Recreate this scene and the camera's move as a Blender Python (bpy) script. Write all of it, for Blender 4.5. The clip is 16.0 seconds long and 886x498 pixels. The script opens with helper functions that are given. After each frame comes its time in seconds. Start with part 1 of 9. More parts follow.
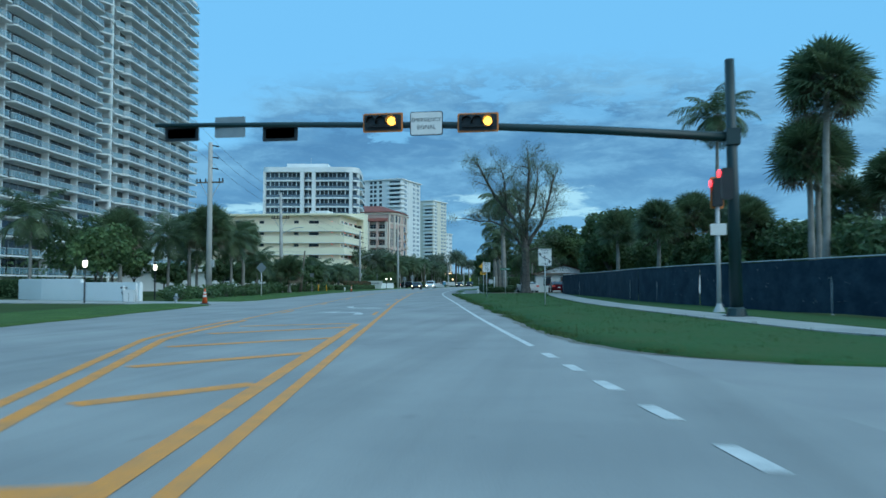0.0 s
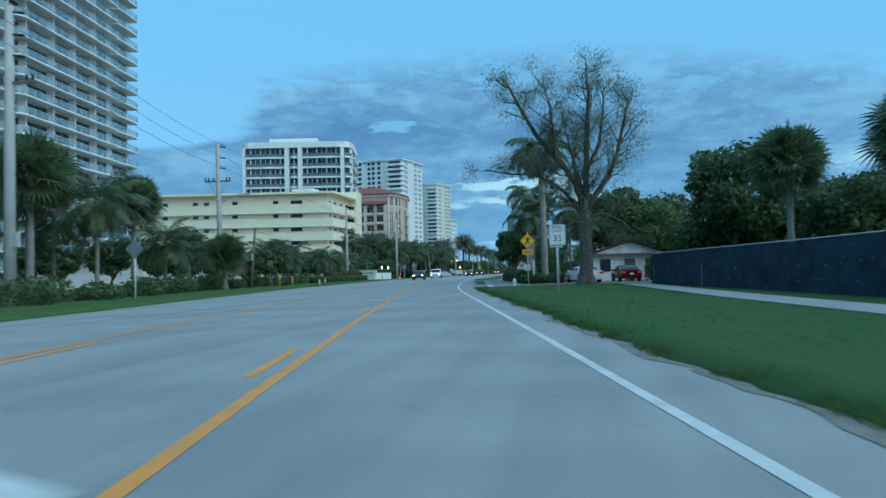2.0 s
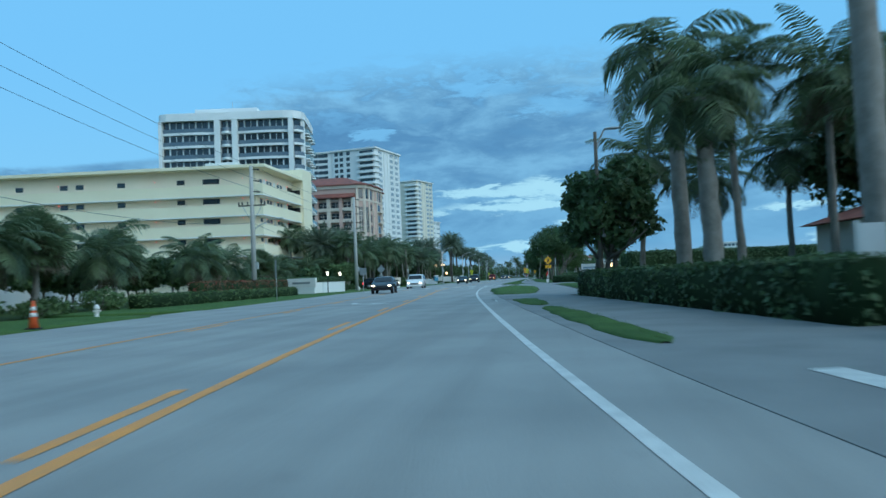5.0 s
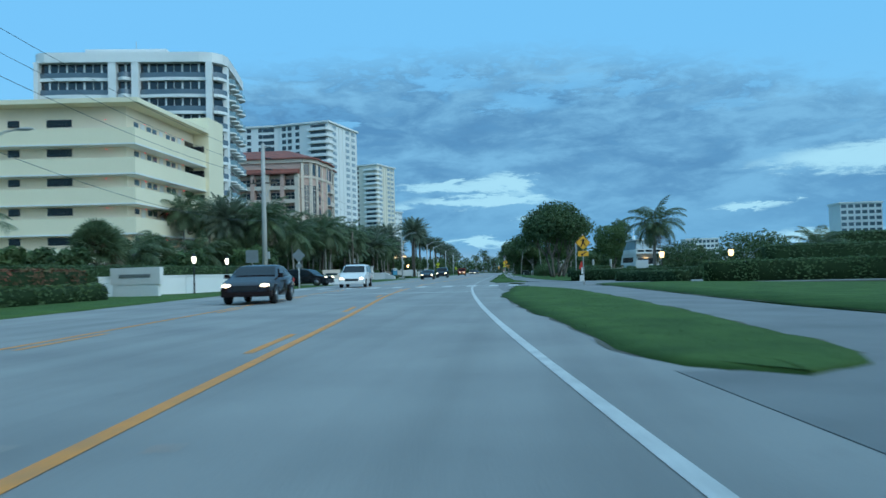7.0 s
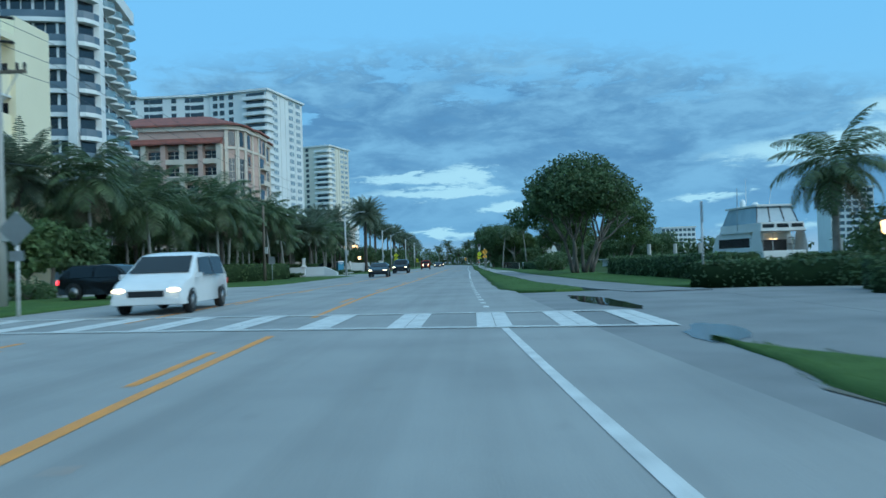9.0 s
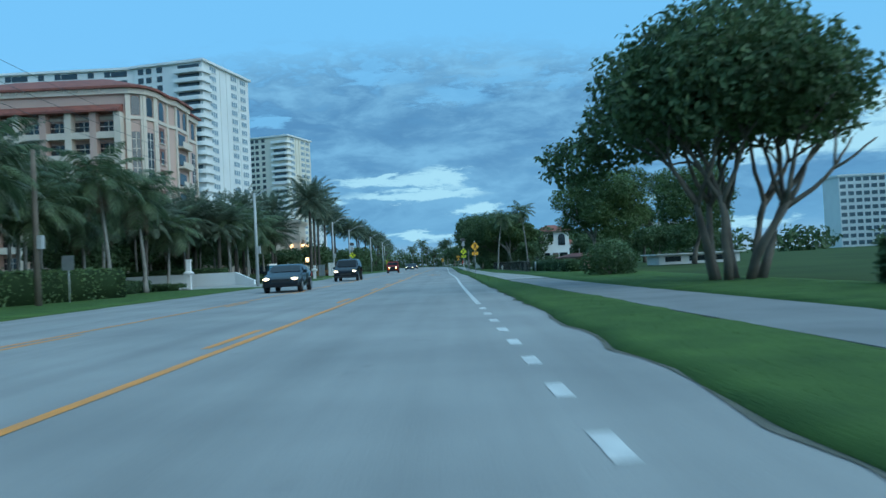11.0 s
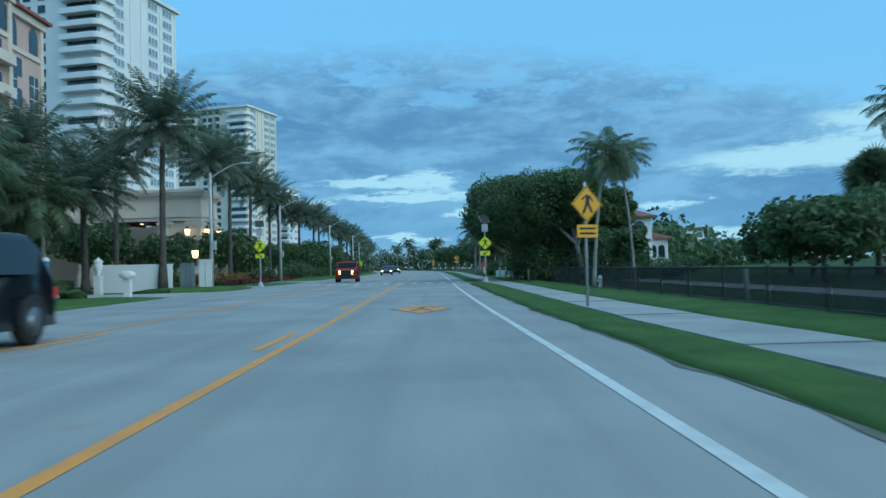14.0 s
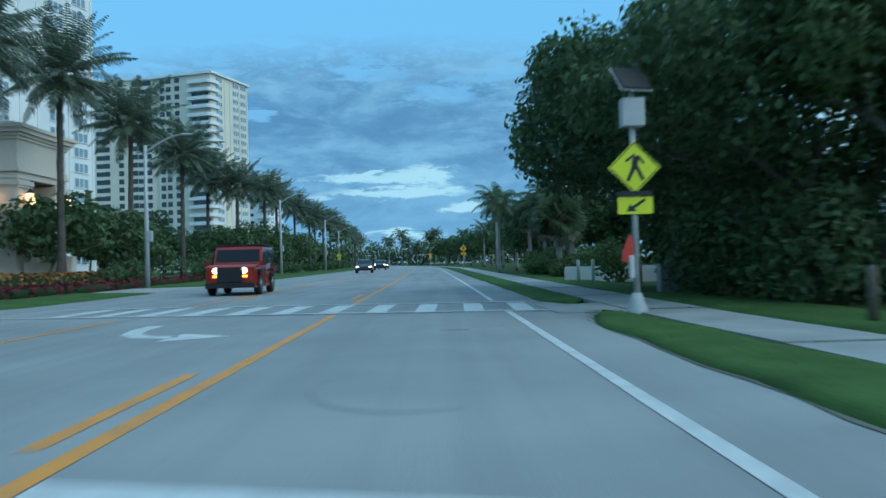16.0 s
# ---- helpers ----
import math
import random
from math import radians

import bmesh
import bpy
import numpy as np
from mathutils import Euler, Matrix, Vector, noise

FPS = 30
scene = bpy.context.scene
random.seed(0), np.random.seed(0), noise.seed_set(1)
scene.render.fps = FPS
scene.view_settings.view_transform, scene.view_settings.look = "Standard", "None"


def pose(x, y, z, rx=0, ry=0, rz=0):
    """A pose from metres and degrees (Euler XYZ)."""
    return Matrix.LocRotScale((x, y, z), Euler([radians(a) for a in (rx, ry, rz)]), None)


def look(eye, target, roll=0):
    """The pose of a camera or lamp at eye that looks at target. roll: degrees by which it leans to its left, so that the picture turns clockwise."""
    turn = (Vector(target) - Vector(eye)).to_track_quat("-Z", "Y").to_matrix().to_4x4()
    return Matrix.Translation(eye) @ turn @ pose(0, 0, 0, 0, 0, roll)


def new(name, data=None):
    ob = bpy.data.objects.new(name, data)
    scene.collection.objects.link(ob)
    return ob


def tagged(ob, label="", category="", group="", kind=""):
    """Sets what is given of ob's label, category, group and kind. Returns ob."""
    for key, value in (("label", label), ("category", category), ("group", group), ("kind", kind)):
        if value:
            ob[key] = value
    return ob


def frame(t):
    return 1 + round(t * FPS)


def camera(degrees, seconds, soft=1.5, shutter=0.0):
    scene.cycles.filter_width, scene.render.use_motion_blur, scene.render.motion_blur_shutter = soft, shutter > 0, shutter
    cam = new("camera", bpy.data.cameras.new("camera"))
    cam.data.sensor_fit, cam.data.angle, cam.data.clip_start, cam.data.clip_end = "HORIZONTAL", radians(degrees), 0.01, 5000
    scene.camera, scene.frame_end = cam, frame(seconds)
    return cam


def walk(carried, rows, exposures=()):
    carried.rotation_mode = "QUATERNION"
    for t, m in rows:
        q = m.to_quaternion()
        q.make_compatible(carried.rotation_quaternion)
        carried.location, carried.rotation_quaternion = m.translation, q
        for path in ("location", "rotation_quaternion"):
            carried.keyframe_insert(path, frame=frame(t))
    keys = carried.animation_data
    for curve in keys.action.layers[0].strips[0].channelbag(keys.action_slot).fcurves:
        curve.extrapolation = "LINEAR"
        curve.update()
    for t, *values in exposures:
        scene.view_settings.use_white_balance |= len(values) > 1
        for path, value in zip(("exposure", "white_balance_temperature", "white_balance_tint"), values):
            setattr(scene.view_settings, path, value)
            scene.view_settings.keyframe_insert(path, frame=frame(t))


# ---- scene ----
cam = camera(60.0, 16.0, 1.5, 0.35)
PATH = [
    (0, (23.889, 3.849, 1.142), (23.576, 5.822, 1.232), -0.0),
    (0.5, (22.531, 11.478, 1.059), (22.215, 13.451, 1.149), -0.0),
    (1, (21.099, 19.186, 1.022), (20.778, 21.158, 1.107), -0.4),
    (1.5, (19.605, 27.106, 1.007), (19.281, 29.078, 1.086), -0.7),
    (2, (18.117, 35.239, 1.08), (17.794, 37.212, 1.141), -1.1),
    (2.5, (16.53, 43.539, 1.085), (16.209, 45.512, 1.147), -1.2),
    (3, (15.023, 52.084, 1.052), (14.71, 54.058, 1.114), -1.4),
    (3.5, (13.524, 60.805, 0.995), (13.217, 62.78, 1.067), -1.7),
    (4, (12.048, 69.686, 1.01), (11.746, 71.662, 1.088), -2.2),
    (6.5, (5.783, 114.844, 0.973), (5.574, 116.832, 1.045), -1.6),
    (7, (4.725, 123.821, 0.962), (4.545, 125.812, 1.023), -1.5),
    (7.5, (3.771, 132.795, 0.965), (3.613, 134.788, 1.013), -1.8),
    (8, (2.922, 141.774, 1.007), (2.792, 143.77, 1.045), -1.8),
    (8.5, (2.173, 150.746, 1.077), (2.069, 152.743, 1.11), -2.0),
    (9, (1.618, 159.598, 1.152), (1.541, 161.596, 1.189), -1.9),
    (9.5, (1.361, 168.485, 1.114), (1.308, 170.484, 1.151), -2.0),
    (12, (0.226, 213.379, 1.0), (0.23, 215.378, 1.05), -2.8),
    (12.5, (-0.004, 222.479, 1.012), (0.007, 224.478, 1.068), -2.4),
    (13, (-0.207, 231.694, 1.037), (-0.19, 233.693, 1.091), -2.1),
    (13.5, (-0.338, 241.02, 1.116), (-0.319, 243.02, 1.169), -1.6),
    (14, (-0.436, 250.397, 1.095), (-0.417, 252.397, 1.142), -1.4),
    (14.5, (-0.623, 259.745, 1.053), (-0.599, 261.745, 1.088), -1.9),
    (15, (-0.737, 269.032, 1.08), (-0.71, 271.032, 1.116), -1.4),
    (15.5, (-0.797, 278.28, 1.066), (-0.769, 280.279, 1.096), -1.6),
    (16, (-0.838, 287.562, 1.023), (-0.809, 289.561, 1.056), -1.5),
]
walk(cam, [(t, look(eye, target, roll)) for t, eye, target, roll in PATH], ((0, 0.20, 5550, 3), (16, 0.20, 5550, 3)))

# ---- light ----
world = bpy.data.worlds.new("dusk_sky")
scene.world = world
world.use_nodes = True
wn, wl = world.node_tree.nodes, world.node_tree.links
wn.clear()


def wmath(op, a, b=None, clamp=False):
    n = wn.new("ShaderNodeMath")
    n.operation, n.use_clamp = op, clamp
    for i, v in enumerate((a, b)):
        if v is None:
            continue
        if isinstance(v, (int, float)):
            n.inputs[i].default_value = v
        else:
            wl.new(v, n.inputs[i])
    return n.outputs[0]


def wrange(v, a, b, c=0.0, d=1.0):
    n = wn.new("ShaderNodeMapRange")
    n.interpolation_type = "SMOOTHSTEP"
    wl.new(v, n.inputs[0])
    for i, k in enumerate((a, b, c, d)):
        n.inputs[i + 1].default_value = k
    return n.outputs[0]


def wmix(fac, a, b):
    n = wn.new("ShaderNodeMix")
    n.data_type = "RGBA"
    for sock, v in ((n.inputs[0], fac), (n.inputs[6], a), (n.inputs[7], b)):
        if isinstance(v, (tuple, float, int)):
            sock.default_value = v
        else:
            wl.new(v, sock)
    return n.outputs[2]


SUN_AZ, SUN_EL = 122, 14  # degrees clockwise from the road's direction, and above the horizon
sky = wn.new("ShaderNodeTexSky")
sky.sky_type, sky.sun_disc = "NISHITA", False
sky.sun_elevation, sky.sun_rotation = radians(SUN_EL), radians(SUN_AZ)
sky.altitude, sky.air_density, sky.dust_density, sky.ozone_density = 0, 1.0, 0.6, 3.0
coords = wn.new("ShaderNodeTexCoord")
split = wn.new("ShaderNodeSeparateXYZ")
wl.new(coords.outputs["Generated"], split.inputs[0])
dx, dy, dz = split.outputs
up = wmath("MAXIMUM", dz, 0.0)
DEG = 180 / math.pi
bearing = wmath("MULTIPLY", wmath("ARCTAN2", dx, dy), DEG)  # degrees clockwise from +y
height = wmath("MULTIPLY", wmath("ARCSINE", dz), DEG)  # degrees above the horizon


def wisps(scale, stretch, detail, rough, seed):
    """Noise over the dome, drawn out level."""
    at = wn.new("ShaderNodeCombineXYZ")
    wl.new(wmath("MULTIPLY", bearing, scale), at.inputs[0])
    wl.new(wmath("MULTIPLY", height, scale * stretch), at.inputs[1])
    at.inputs[2].default_value = seed
    n = wn.new("ShaderNodeTexNoise")
    n.inputs["Scale"].default_value, n.inputs["Detail"].default_value = 1.0, detail
    n.inputs["Roughness"].default_value, n.inputs["Distortion"].default_value = rough, 0.4
    wl.new(at.outputs[0], n.inputs["Vector"])
    return wmath("SUBTRACT", n.outputs[0], 0.5)


drift, curl, shred = wisps(0.09, 2.2, 5, 0.55, 2.3), wisps(0.17, 3.0, 7, 0.6, 7.7), wisps(0.45, 2.6, 10, 0.62, 4.1)
az = wmath("ADD", bearing, wmath("ADD", wmath("MULTIPLY", drift, 9.0), wmath("MULTIPLY", shred, 4.0)))
el = wmath("ADD", height, wmath("ADD", wmath("MULTIPLY", curl, 2.2), wmath("MULTIPLY", shred, 1.4)))
frayed = wisps(0.34, 4.0, 13, 0.72, 9.4)
gaz = wmath("ADD", bearing, wmath("ADD", wmath("MULTIPLY", curl, 12.0), wmath("MULTIPLY", frayed, 9.0)))
gel = wmath("ADD", height, wmath("ADD", wmath("MULTIPLY", curl, 1.6), wmath("MULTIPLY", frayed, 2.4)))


def gap(az0, el0, ra, re, soft=1.25):
    """A break in the cloud, wider than high."""
    u, v = wmath("DIVIDE", wmath("SUBTRACT", gaz, az0), ra), wmath("DIVIDE", wmath("SUBTRACT", gel, el0), re)
    return wrange(wmath("ADD", wmath("MULTIPLY", u, u), wmath("MULTIPLY", v, v)), 1.5, 1.5 - soft)


# one long bank ahead, arched on top and ragged; its body thins in wisps, and below it the sky breaks through in level streaks
off = wmath("ADD", az, 3.0)
crest = wmath("SUBTRACT", 16.4, wmath("MULTIPLY", wmath("MULTIPLY", off, off), 0.0056))
crest = wmath("ADD", crest, wmath("MULTIPLY", shred, 5.5))
under = wmath("SUBTRACT", wmath("ADD", crest, wmath("MULTIPLY", curl, 3.0)), height)
bank = wrange(under, -0.5, 2.2)
west = wmath("ADD", -23.5, wmath("MULTIPLY", wrange(height, 10.5, 6.0), -30.0))
bank = wmath("MULTIPLY", bank, wrange(wmath("SUBTRACT", az, west), -1.0, 3.0))
thin = wmath("MULTIPLY", wrange(wmath("ADD", shred, wmath("MULTIPLY", curl, 0.8)), 0.02, 0.22), wrange(under, 6.5, 1.5, 0.12, 0.75))
dens = wmath("MULTIPLY", bank, wmath("SUBTRACT", 0.96, thin))
for az0, el0, ra, re, much in ((1.3, 12.4, 3.4, 0.8, 0.65), (-3.5, 14.1, 3.0, 0.7, 0.6), (8.6, 12.9, 2.0, 0.6, 0.55), (5.0, 13.6, 2.6, 0.5, 0.5), (-12.0, 10.9, 1.5, 0.5, 0.7), (15.5, 11.2, 2.6, 0.5, 0.4)):
    dens = wmath("MULTIPLY", dens, wmath("SUBTRACT", 1.0, wmath("MULTIPLY", gap(az0, el0, ra, re), much)))
light = gap(-4.6, 6.3, 4.6, 0.38)
for az0, el0, ra, re in ((-0.9, 6.3, 2.0, 0.95), (-3.2, 5.1, 5.6, 0.42), (2.0, 3.95, 2.0, 0.5), (-2.6, 2.1, 4.0, 0.35), (20.2, 1.8, 3.6, 0.5), (26.0, 6.9, 8.5, 1.0), (31.0, 8.8, 5.5, 1.2), (17.0, 4.1, 2.4, 0.25), (-21.0, 5.4, 4.5, 0.5), (-24.0, 3.2, 5.5, 0.4), (44.0, 4.0, 12.0, 1.6), (-46.0, 6.0, 12.0, 1.0)):
    light = wmath("MAXIMUM", light, gap(az0, el0, ra, re))
body = wmath("ADD", wmath("MULTIPLY", curl, 1.1), wmath("ADD", wmath("MULTIPLY", drift, 0.9), wmath("MULTIPLY", shred, 0.5)))
thick = wmath("MULTIPLY", wrange(body, -0.30, 0.24, 0.15, 1.0), wrange(under, 0.0, 4.5, 0.45, 1.0))
cloud = wmix(thick, (0.230, 0.44, 0.60, 1), (0.095, 0.215, 0.365, 1))
cloud = wmix(wrange(height, 7.5, 1.0, 0.0, 0.75), cloud, (0.170, 0.355, 0.520, 1))
clear = wmix(wrange(up, 0.10, 0.30), (0.240, 0.510, 0.720, 1), (0.215, 0.500, 0.755, 1))
clear = wmix(wrange(up, 0.40, 0.95), clear, (0.40, 0.67, 0.87, 1))
nish = wn.new("ShaderNodeMix")
nish.data_type, nish.blend_type = "RGBA", "MIX"
nish.inputs[0].default_value = 0.9
scaled = wn.new("ShaderNodeVectorMath")
scaled.operation = "SCALE"
scaled.inputs[3].default_value = 0.10
wl.new(sky.outputs[0], scaled.inputs[0])
wl.new(scaled.outputs[0], nish.inputs[6])
wl.new(clear, nish.inputs[7])
tint = wmix(dens, nish.outputs[2], cloud)
tint = wmix(wmath("MULTIPLY", light, 0.9), tint, (0.43, 0.66, 0.72, 1))
tint = wmix(wmath("MULTIPLY", wrange(height, 2.2, 0.0), 0.5), tint, (0.42, 0.50, 0.54, 1))
bg = wn.new("ShaderNodeBackground")
bg.inputs["Strength"].default_value = 1.0
wl.new(tint, bg.inputs["Color"])
out = wn.new("ShaderNodeOutputWorld")
wl.new(bg.outputs[0], out.inputs[0])

sun = new("sun", bpy.data.lights.new("sun", "SUN"))
sun.data.energy, sun.data.angle, sun.data.color = 1.6, radians(70), (0.90, 0.93, 0.82)
sun.matrix_world = look((0, 0, 60), (-math.sin(radians(SUN_AZ)), -math.cos(radians(SUN_AZ)), 60 - math.tan(radians(34))))

# ---- materials ----


def surface(name, colour, rough=0.7, other=None, scale=2.0, bump=0.0, bscale=20.0, metal=0.0, fine=0.25, emit=0.0, rand=0.0, spec=0.5, thin=0.0):
    """A surface whose colour wanders between two tones at two scales, with fine relief."""
    m = bpy.data.materials.new(name)
    m.use_nodes = True
    n, l = m.node_tree.nodes, m.node_tree.links
    b = n["Principled BSDF"]
    b.inputs["Roughness"].default_value, b.inputs["Metallic"].default_value = rough, metal
    b.inputs["Specular IOR Level"].default_value = spec
    other = other or tuple(c * 0.78 for c in colour)
    tc = n.new("ShaderNodeTexCoord")
    big = n.new("ShaderNodeTexNoise")
    big.inputs["Scale"].default_value, big.inputs["Detail"].default_value = scale, 5
    small = n.new("ShaderNodeTexNoise")
    small.inputs["Scale"].default_value, small.inputs["Detail"].default_value = bscale, 4
    l.new(tc.outputs["Object"], big.inputs["Vector"])
    l.new(tc.outputs["Object"], small.inputs["Vector"])
    blend = n.new("ShaderNodeMath")
    blend.operation = "MULTIPLY_ADD"
    blend.inputs[1].default_value = fine
    l.new(small.outputs[0], blend.inputs[0])
    l.new(big.outputs[0], blend.inputs[2])
    ramp = n.new("ShaderNodeMapRange")
    ramp.inputs[1].default_value, ramp.inputs[2].default_value = 0.38 + fine * 0.4, 0.66 + fine * 0.6
    l.new(blend.outputs[0], ramp.inputs[0])
    mix = n.new("ShaderNodeMix")
    mix.data_type = "RGBA"
    mix.inputs[6].default_value, mix.inputs[7].default_value = (*colour, 1), (*other, 1)
    l.new(ramp.outputs[0], mix.inputs[0])
    tone = mix.outputs[2]
    if rand:
        geo = n.new("ShaderNodeNewGeometry")
        hsv = n.new("ShaderNodeHueSaturation")
        vary = n.new("ShaderNodeMapRange")
        vary.inputs[3].default_value, vary.inputs[4].default_value = 1 - rand, 1 + rand
        l.new(geo.outputs["Random Per Island"], vary.inputs[0])
        l.new(vary.outputs[0], hsv.inputs["Value"])
        l.new(tone, hsv.inputs["Color"])
        tone = hsv.outputs[0]
    l.new(tone, b.inputs["Base Color"])
    if bump:
        bp = n.new("ShaderNodeBump")
        bp.inputs["Strength"].default_value, bp.inputs["Distance"].default_value = bump, 0.02
        l.new(small.outputs[0], bp.inputs["Height"])
        l.new(bp.outputs[0], b.inputs["Normal"])
    if thin:
        tl = n.new("ShaderNodeBsdfTranslucent")
        l.new(tone, tl.inputs["Color"])
        both = n.new("ShaderNodeMixShader")
        both.inputs[0].default_value = thin
        l.new(b.outputs[0], both.inputs[1])
        l.new(tl.outputs[0], both.inputs[2])
        l.new(both.outputs[0], n["Material Output"].inputs[0])
    if emit:
        b.inputs["Emission Color"].default_value = (*colour, 1)
        b.inputs["Emission Strength"].default_value = emit
    return m


ASPHALT = surface("worn_asphalt", (0.315, 0.315, 0.305), 0.78, (0.235, 0.238, 0.235), 0.35, 0.3, 45, fine=0.45)
SHOULDER = surface("paved_shoulder", (0.31, 0.31, 0.30), 0.8, (0.25, 0.25, 0.25), 0.5, 0.25, 40, fine=0.35)
PATHWAY = surface("path_asphalt", (0.225, 0.23, 0.23), 0.8, (0.165, 0.168, 0.17), 0.6, 0.3, 35)
CONCRETE = surface("concrete", (0.36, 0.36, 0.34), 0.85, (0.27, 0.27, 0.26), 0.8, 0.2, 30)
PAVER = surface("brick_paving", (0.24, 0.17, 0.14), 0.85, (0.16, 0.12, 0.10), 1.5, 0.3, 18)
YELLOW = surface("yellow_line_paint", (0.74, 0.285, 0.03), 0.6, (0.52, 0.24, 0.07), 3.0, 0.1, 30, fine=0.6)
WHITE = surface("white_line_paint", (0.66, 0.66, 0.64), 0.6, (0.46, 0.46, 0.45), 3.0, 0.1, 30, fine=0.5)
GRASS = surface("mown_grass", (0.084, 0.146, 0.038), 0.95, (0.042, 0.082, 0.024), 0.9, 1.0, 28, fine=0.9, spec=0.15)
ROUGHGRASS = surface("rough_weedy_grass", (0.040, 0.102, 0.033), 0.95, (0.066, 0.098, 0.036), 0.55, 1.0, 9, fine=1.3, spec=0.12)
ROUGHBLADE = surface("weedy_grass_blades", (0.056, 0.122, 0.036), 0.9, (0.085, 0.105, 0.042), 0.6, 0, 5, rand=0.45, spec=0.15)
BLADE = surface("grass_blades", (0.105, 0.165, 0.052), 0.9, (0.06, 0.105, 0.034), 0.7, 0, 5, rand=0.3, spec=0.2)
# soil of the mown verges, darkened to include the shadow along the turf edge
SHADESOIL = surface("shadowed_dark_soil", (0.085, 0.088, 0.066), 0.95, (0.15, 0.145, 0.12), 2.6, 0.5, 26, fine=0.9)
SOIL = surface("sandy_soil", (0.235, 0.225, 0.20), 0.95, (0.12, 0.118, 0.095), 2.2, 0.5, 26, fine=0.8)
FIELD = surface("scrub_ground", (0.06, 0.09, 0.03), 0.95, (0.04, 0.062, 0.022), 0.1, 0.3, 5, spec=0.1)
LEAF = surface("broad_leaves", (0.125, 0.185, 0.070), 0.6, (0.070, 0.115, 0.045), 0.35, 0, 3, rand=0.35, spec=0.3, thin=0.35)
LEAFDARK = surface("dark_leaves", (0.105, 0.160, 0.068), 0.55, (0.060, 0.100, 0.046), 0.35, 0, 3, rand=0.35, spec=0.3, thin=0.35)
LEAFGREY = surface("needle_foliage", (0.125, 0.160, 0.100), 0.7, (0.08, 0.105, 0.066), 0.5, 0, 3, rand=0.3, spec=0.2, thin=0.3)
FROND = surface("palm_fronds", (0.122, 0.168, 0.082), 0.5, (0.072, 0.105, 0.054), 0.6, 0, 3, rand=0.35, spec=0.4, thin=0.4)
FRONDGREY = surface("date_palm_fronds", (0.150, 0.185, 0.125), 0.5, (0.092, 0.120, 0.082), 0.6, 0, 3, rand=0.35, spec=0.4, thin=0.4)
DRY = surface("dry_fronds", (0.16, 0.13, 0.09), 0.85, (0.09, 0.075, 0.055), 1.0, 0, 6, rand=0.25, spec=0.2)
BARK = surface("grey_bark", (0.17, 0.15, 0.125), 0.9, (0.09, 0.08, 0.068), 1.2, 0.6, 16)
OLDBARK = surface("rugged_old_bark", (0.15, 0.13, 0.115), 0.95, (0.055, 0.048, 0.043), 4.5, 1.0, 22, fine=0.7)
PALMBARK = surface("palm_trunk", (0.30, 0.285, 0.26), 0.9, (0.19, 0.178, 0.16), 2.0, 0.5, 14)
DARKBARK = surface("date_palm_trunk", (0.095, 0.082, 0.068), 0.9, (0.05, 0.044, 0.038), 2.0, 0.8, 12)
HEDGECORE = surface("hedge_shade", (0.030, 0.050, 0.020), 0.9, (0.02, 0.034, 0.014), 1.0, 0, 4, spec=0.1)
STUCCO = surface("white_stucco", (0.74, 0.75, 0.74), 0.8, (0.66, 0.67, 0.665), 0.12, 0.05, 6, fine=0.2)
TRIMWHITE = surface("white_trim", (0.76, 0.77, 0.76), 0.7, (0.66, 0.67, 0.66), 0.2, 0, 6)
CREAM = surface("cream_stucco", (0.83, 0.76, 0.56), 0.8, (0.76, 0.69, 0.50), 0.10, 0.05, 5, fine=0.2)
CREAMWALL = surface("pale_peach_wall", (0.84, 0.74, 0.58), 0.8, (0.77, 0.67, 0.52), 0.12, 0, 5)
SALMON = surface("salmon_stucco", (0.54, 0.38, 0.32), 0.8, (0.46, 0.31, 0.26), 0.12, 0.05, 5)
LOGGIASHADE = surface("shaded_loggia_brown", (0.20, 0.10, 0.08), 0.85, (0.15, 0.075, 0.06), 0.3, 0.1, 5)
SANDSTONE = surface("sandstone_trim", (0.66, 0.57, 0.48), 0.8, (0.57, 0.49, 0.41), 0.2, 0.05, 5)
ROOFTILE = surface("red_clay_tiles", (0.26, 0.085, 0.06), 0.8, (0.15, 0.055, 0.045), 0.8, 0.5, 9, rand=0.25)
GLASSDARK = surface("dark_window_glass", (0.022, 0.030, 0.038), 0.12, (0.010, 0.014, 0.02), 0.25, 0, 2, spec=0.8)
GLASSBLUE = surface("pale_window_glass", (0.10, 0.14, 0.17), 0.15, (0.05, 0.075, 0.095), 0.25, 0, 2, spec=0.8)
RAILGLASS = surface("balcony_glass", (0.28, 0.42, 0.48), 0.12, (0.21, 0.335, 0.39), 0.3, 0, 2, spec=0.8)


def see_through(mat, share):
    """Lets a share of the light pass straight through a thin pane."""
    nt = mat.node_tree
    out = [n for n in nt.nodes if n.type == 'OUTPUT_MATERIAL'][0]
    src = out.inputs['Surface'].links[0].from_socket
    mix, clear = nt.nodes.new('ShaderNodeMixShader'), nt.nodes.new('ShaderNodeBsdfTransparent')
    mix.inputs[0].default_value = share
    nt.links.new(src, mix.inputs[1])
    nt.links.new(clear.outputs[0], mix.inputs[2])
    nt.links.new(mix.outputs[0], out.inputs['Surface'])


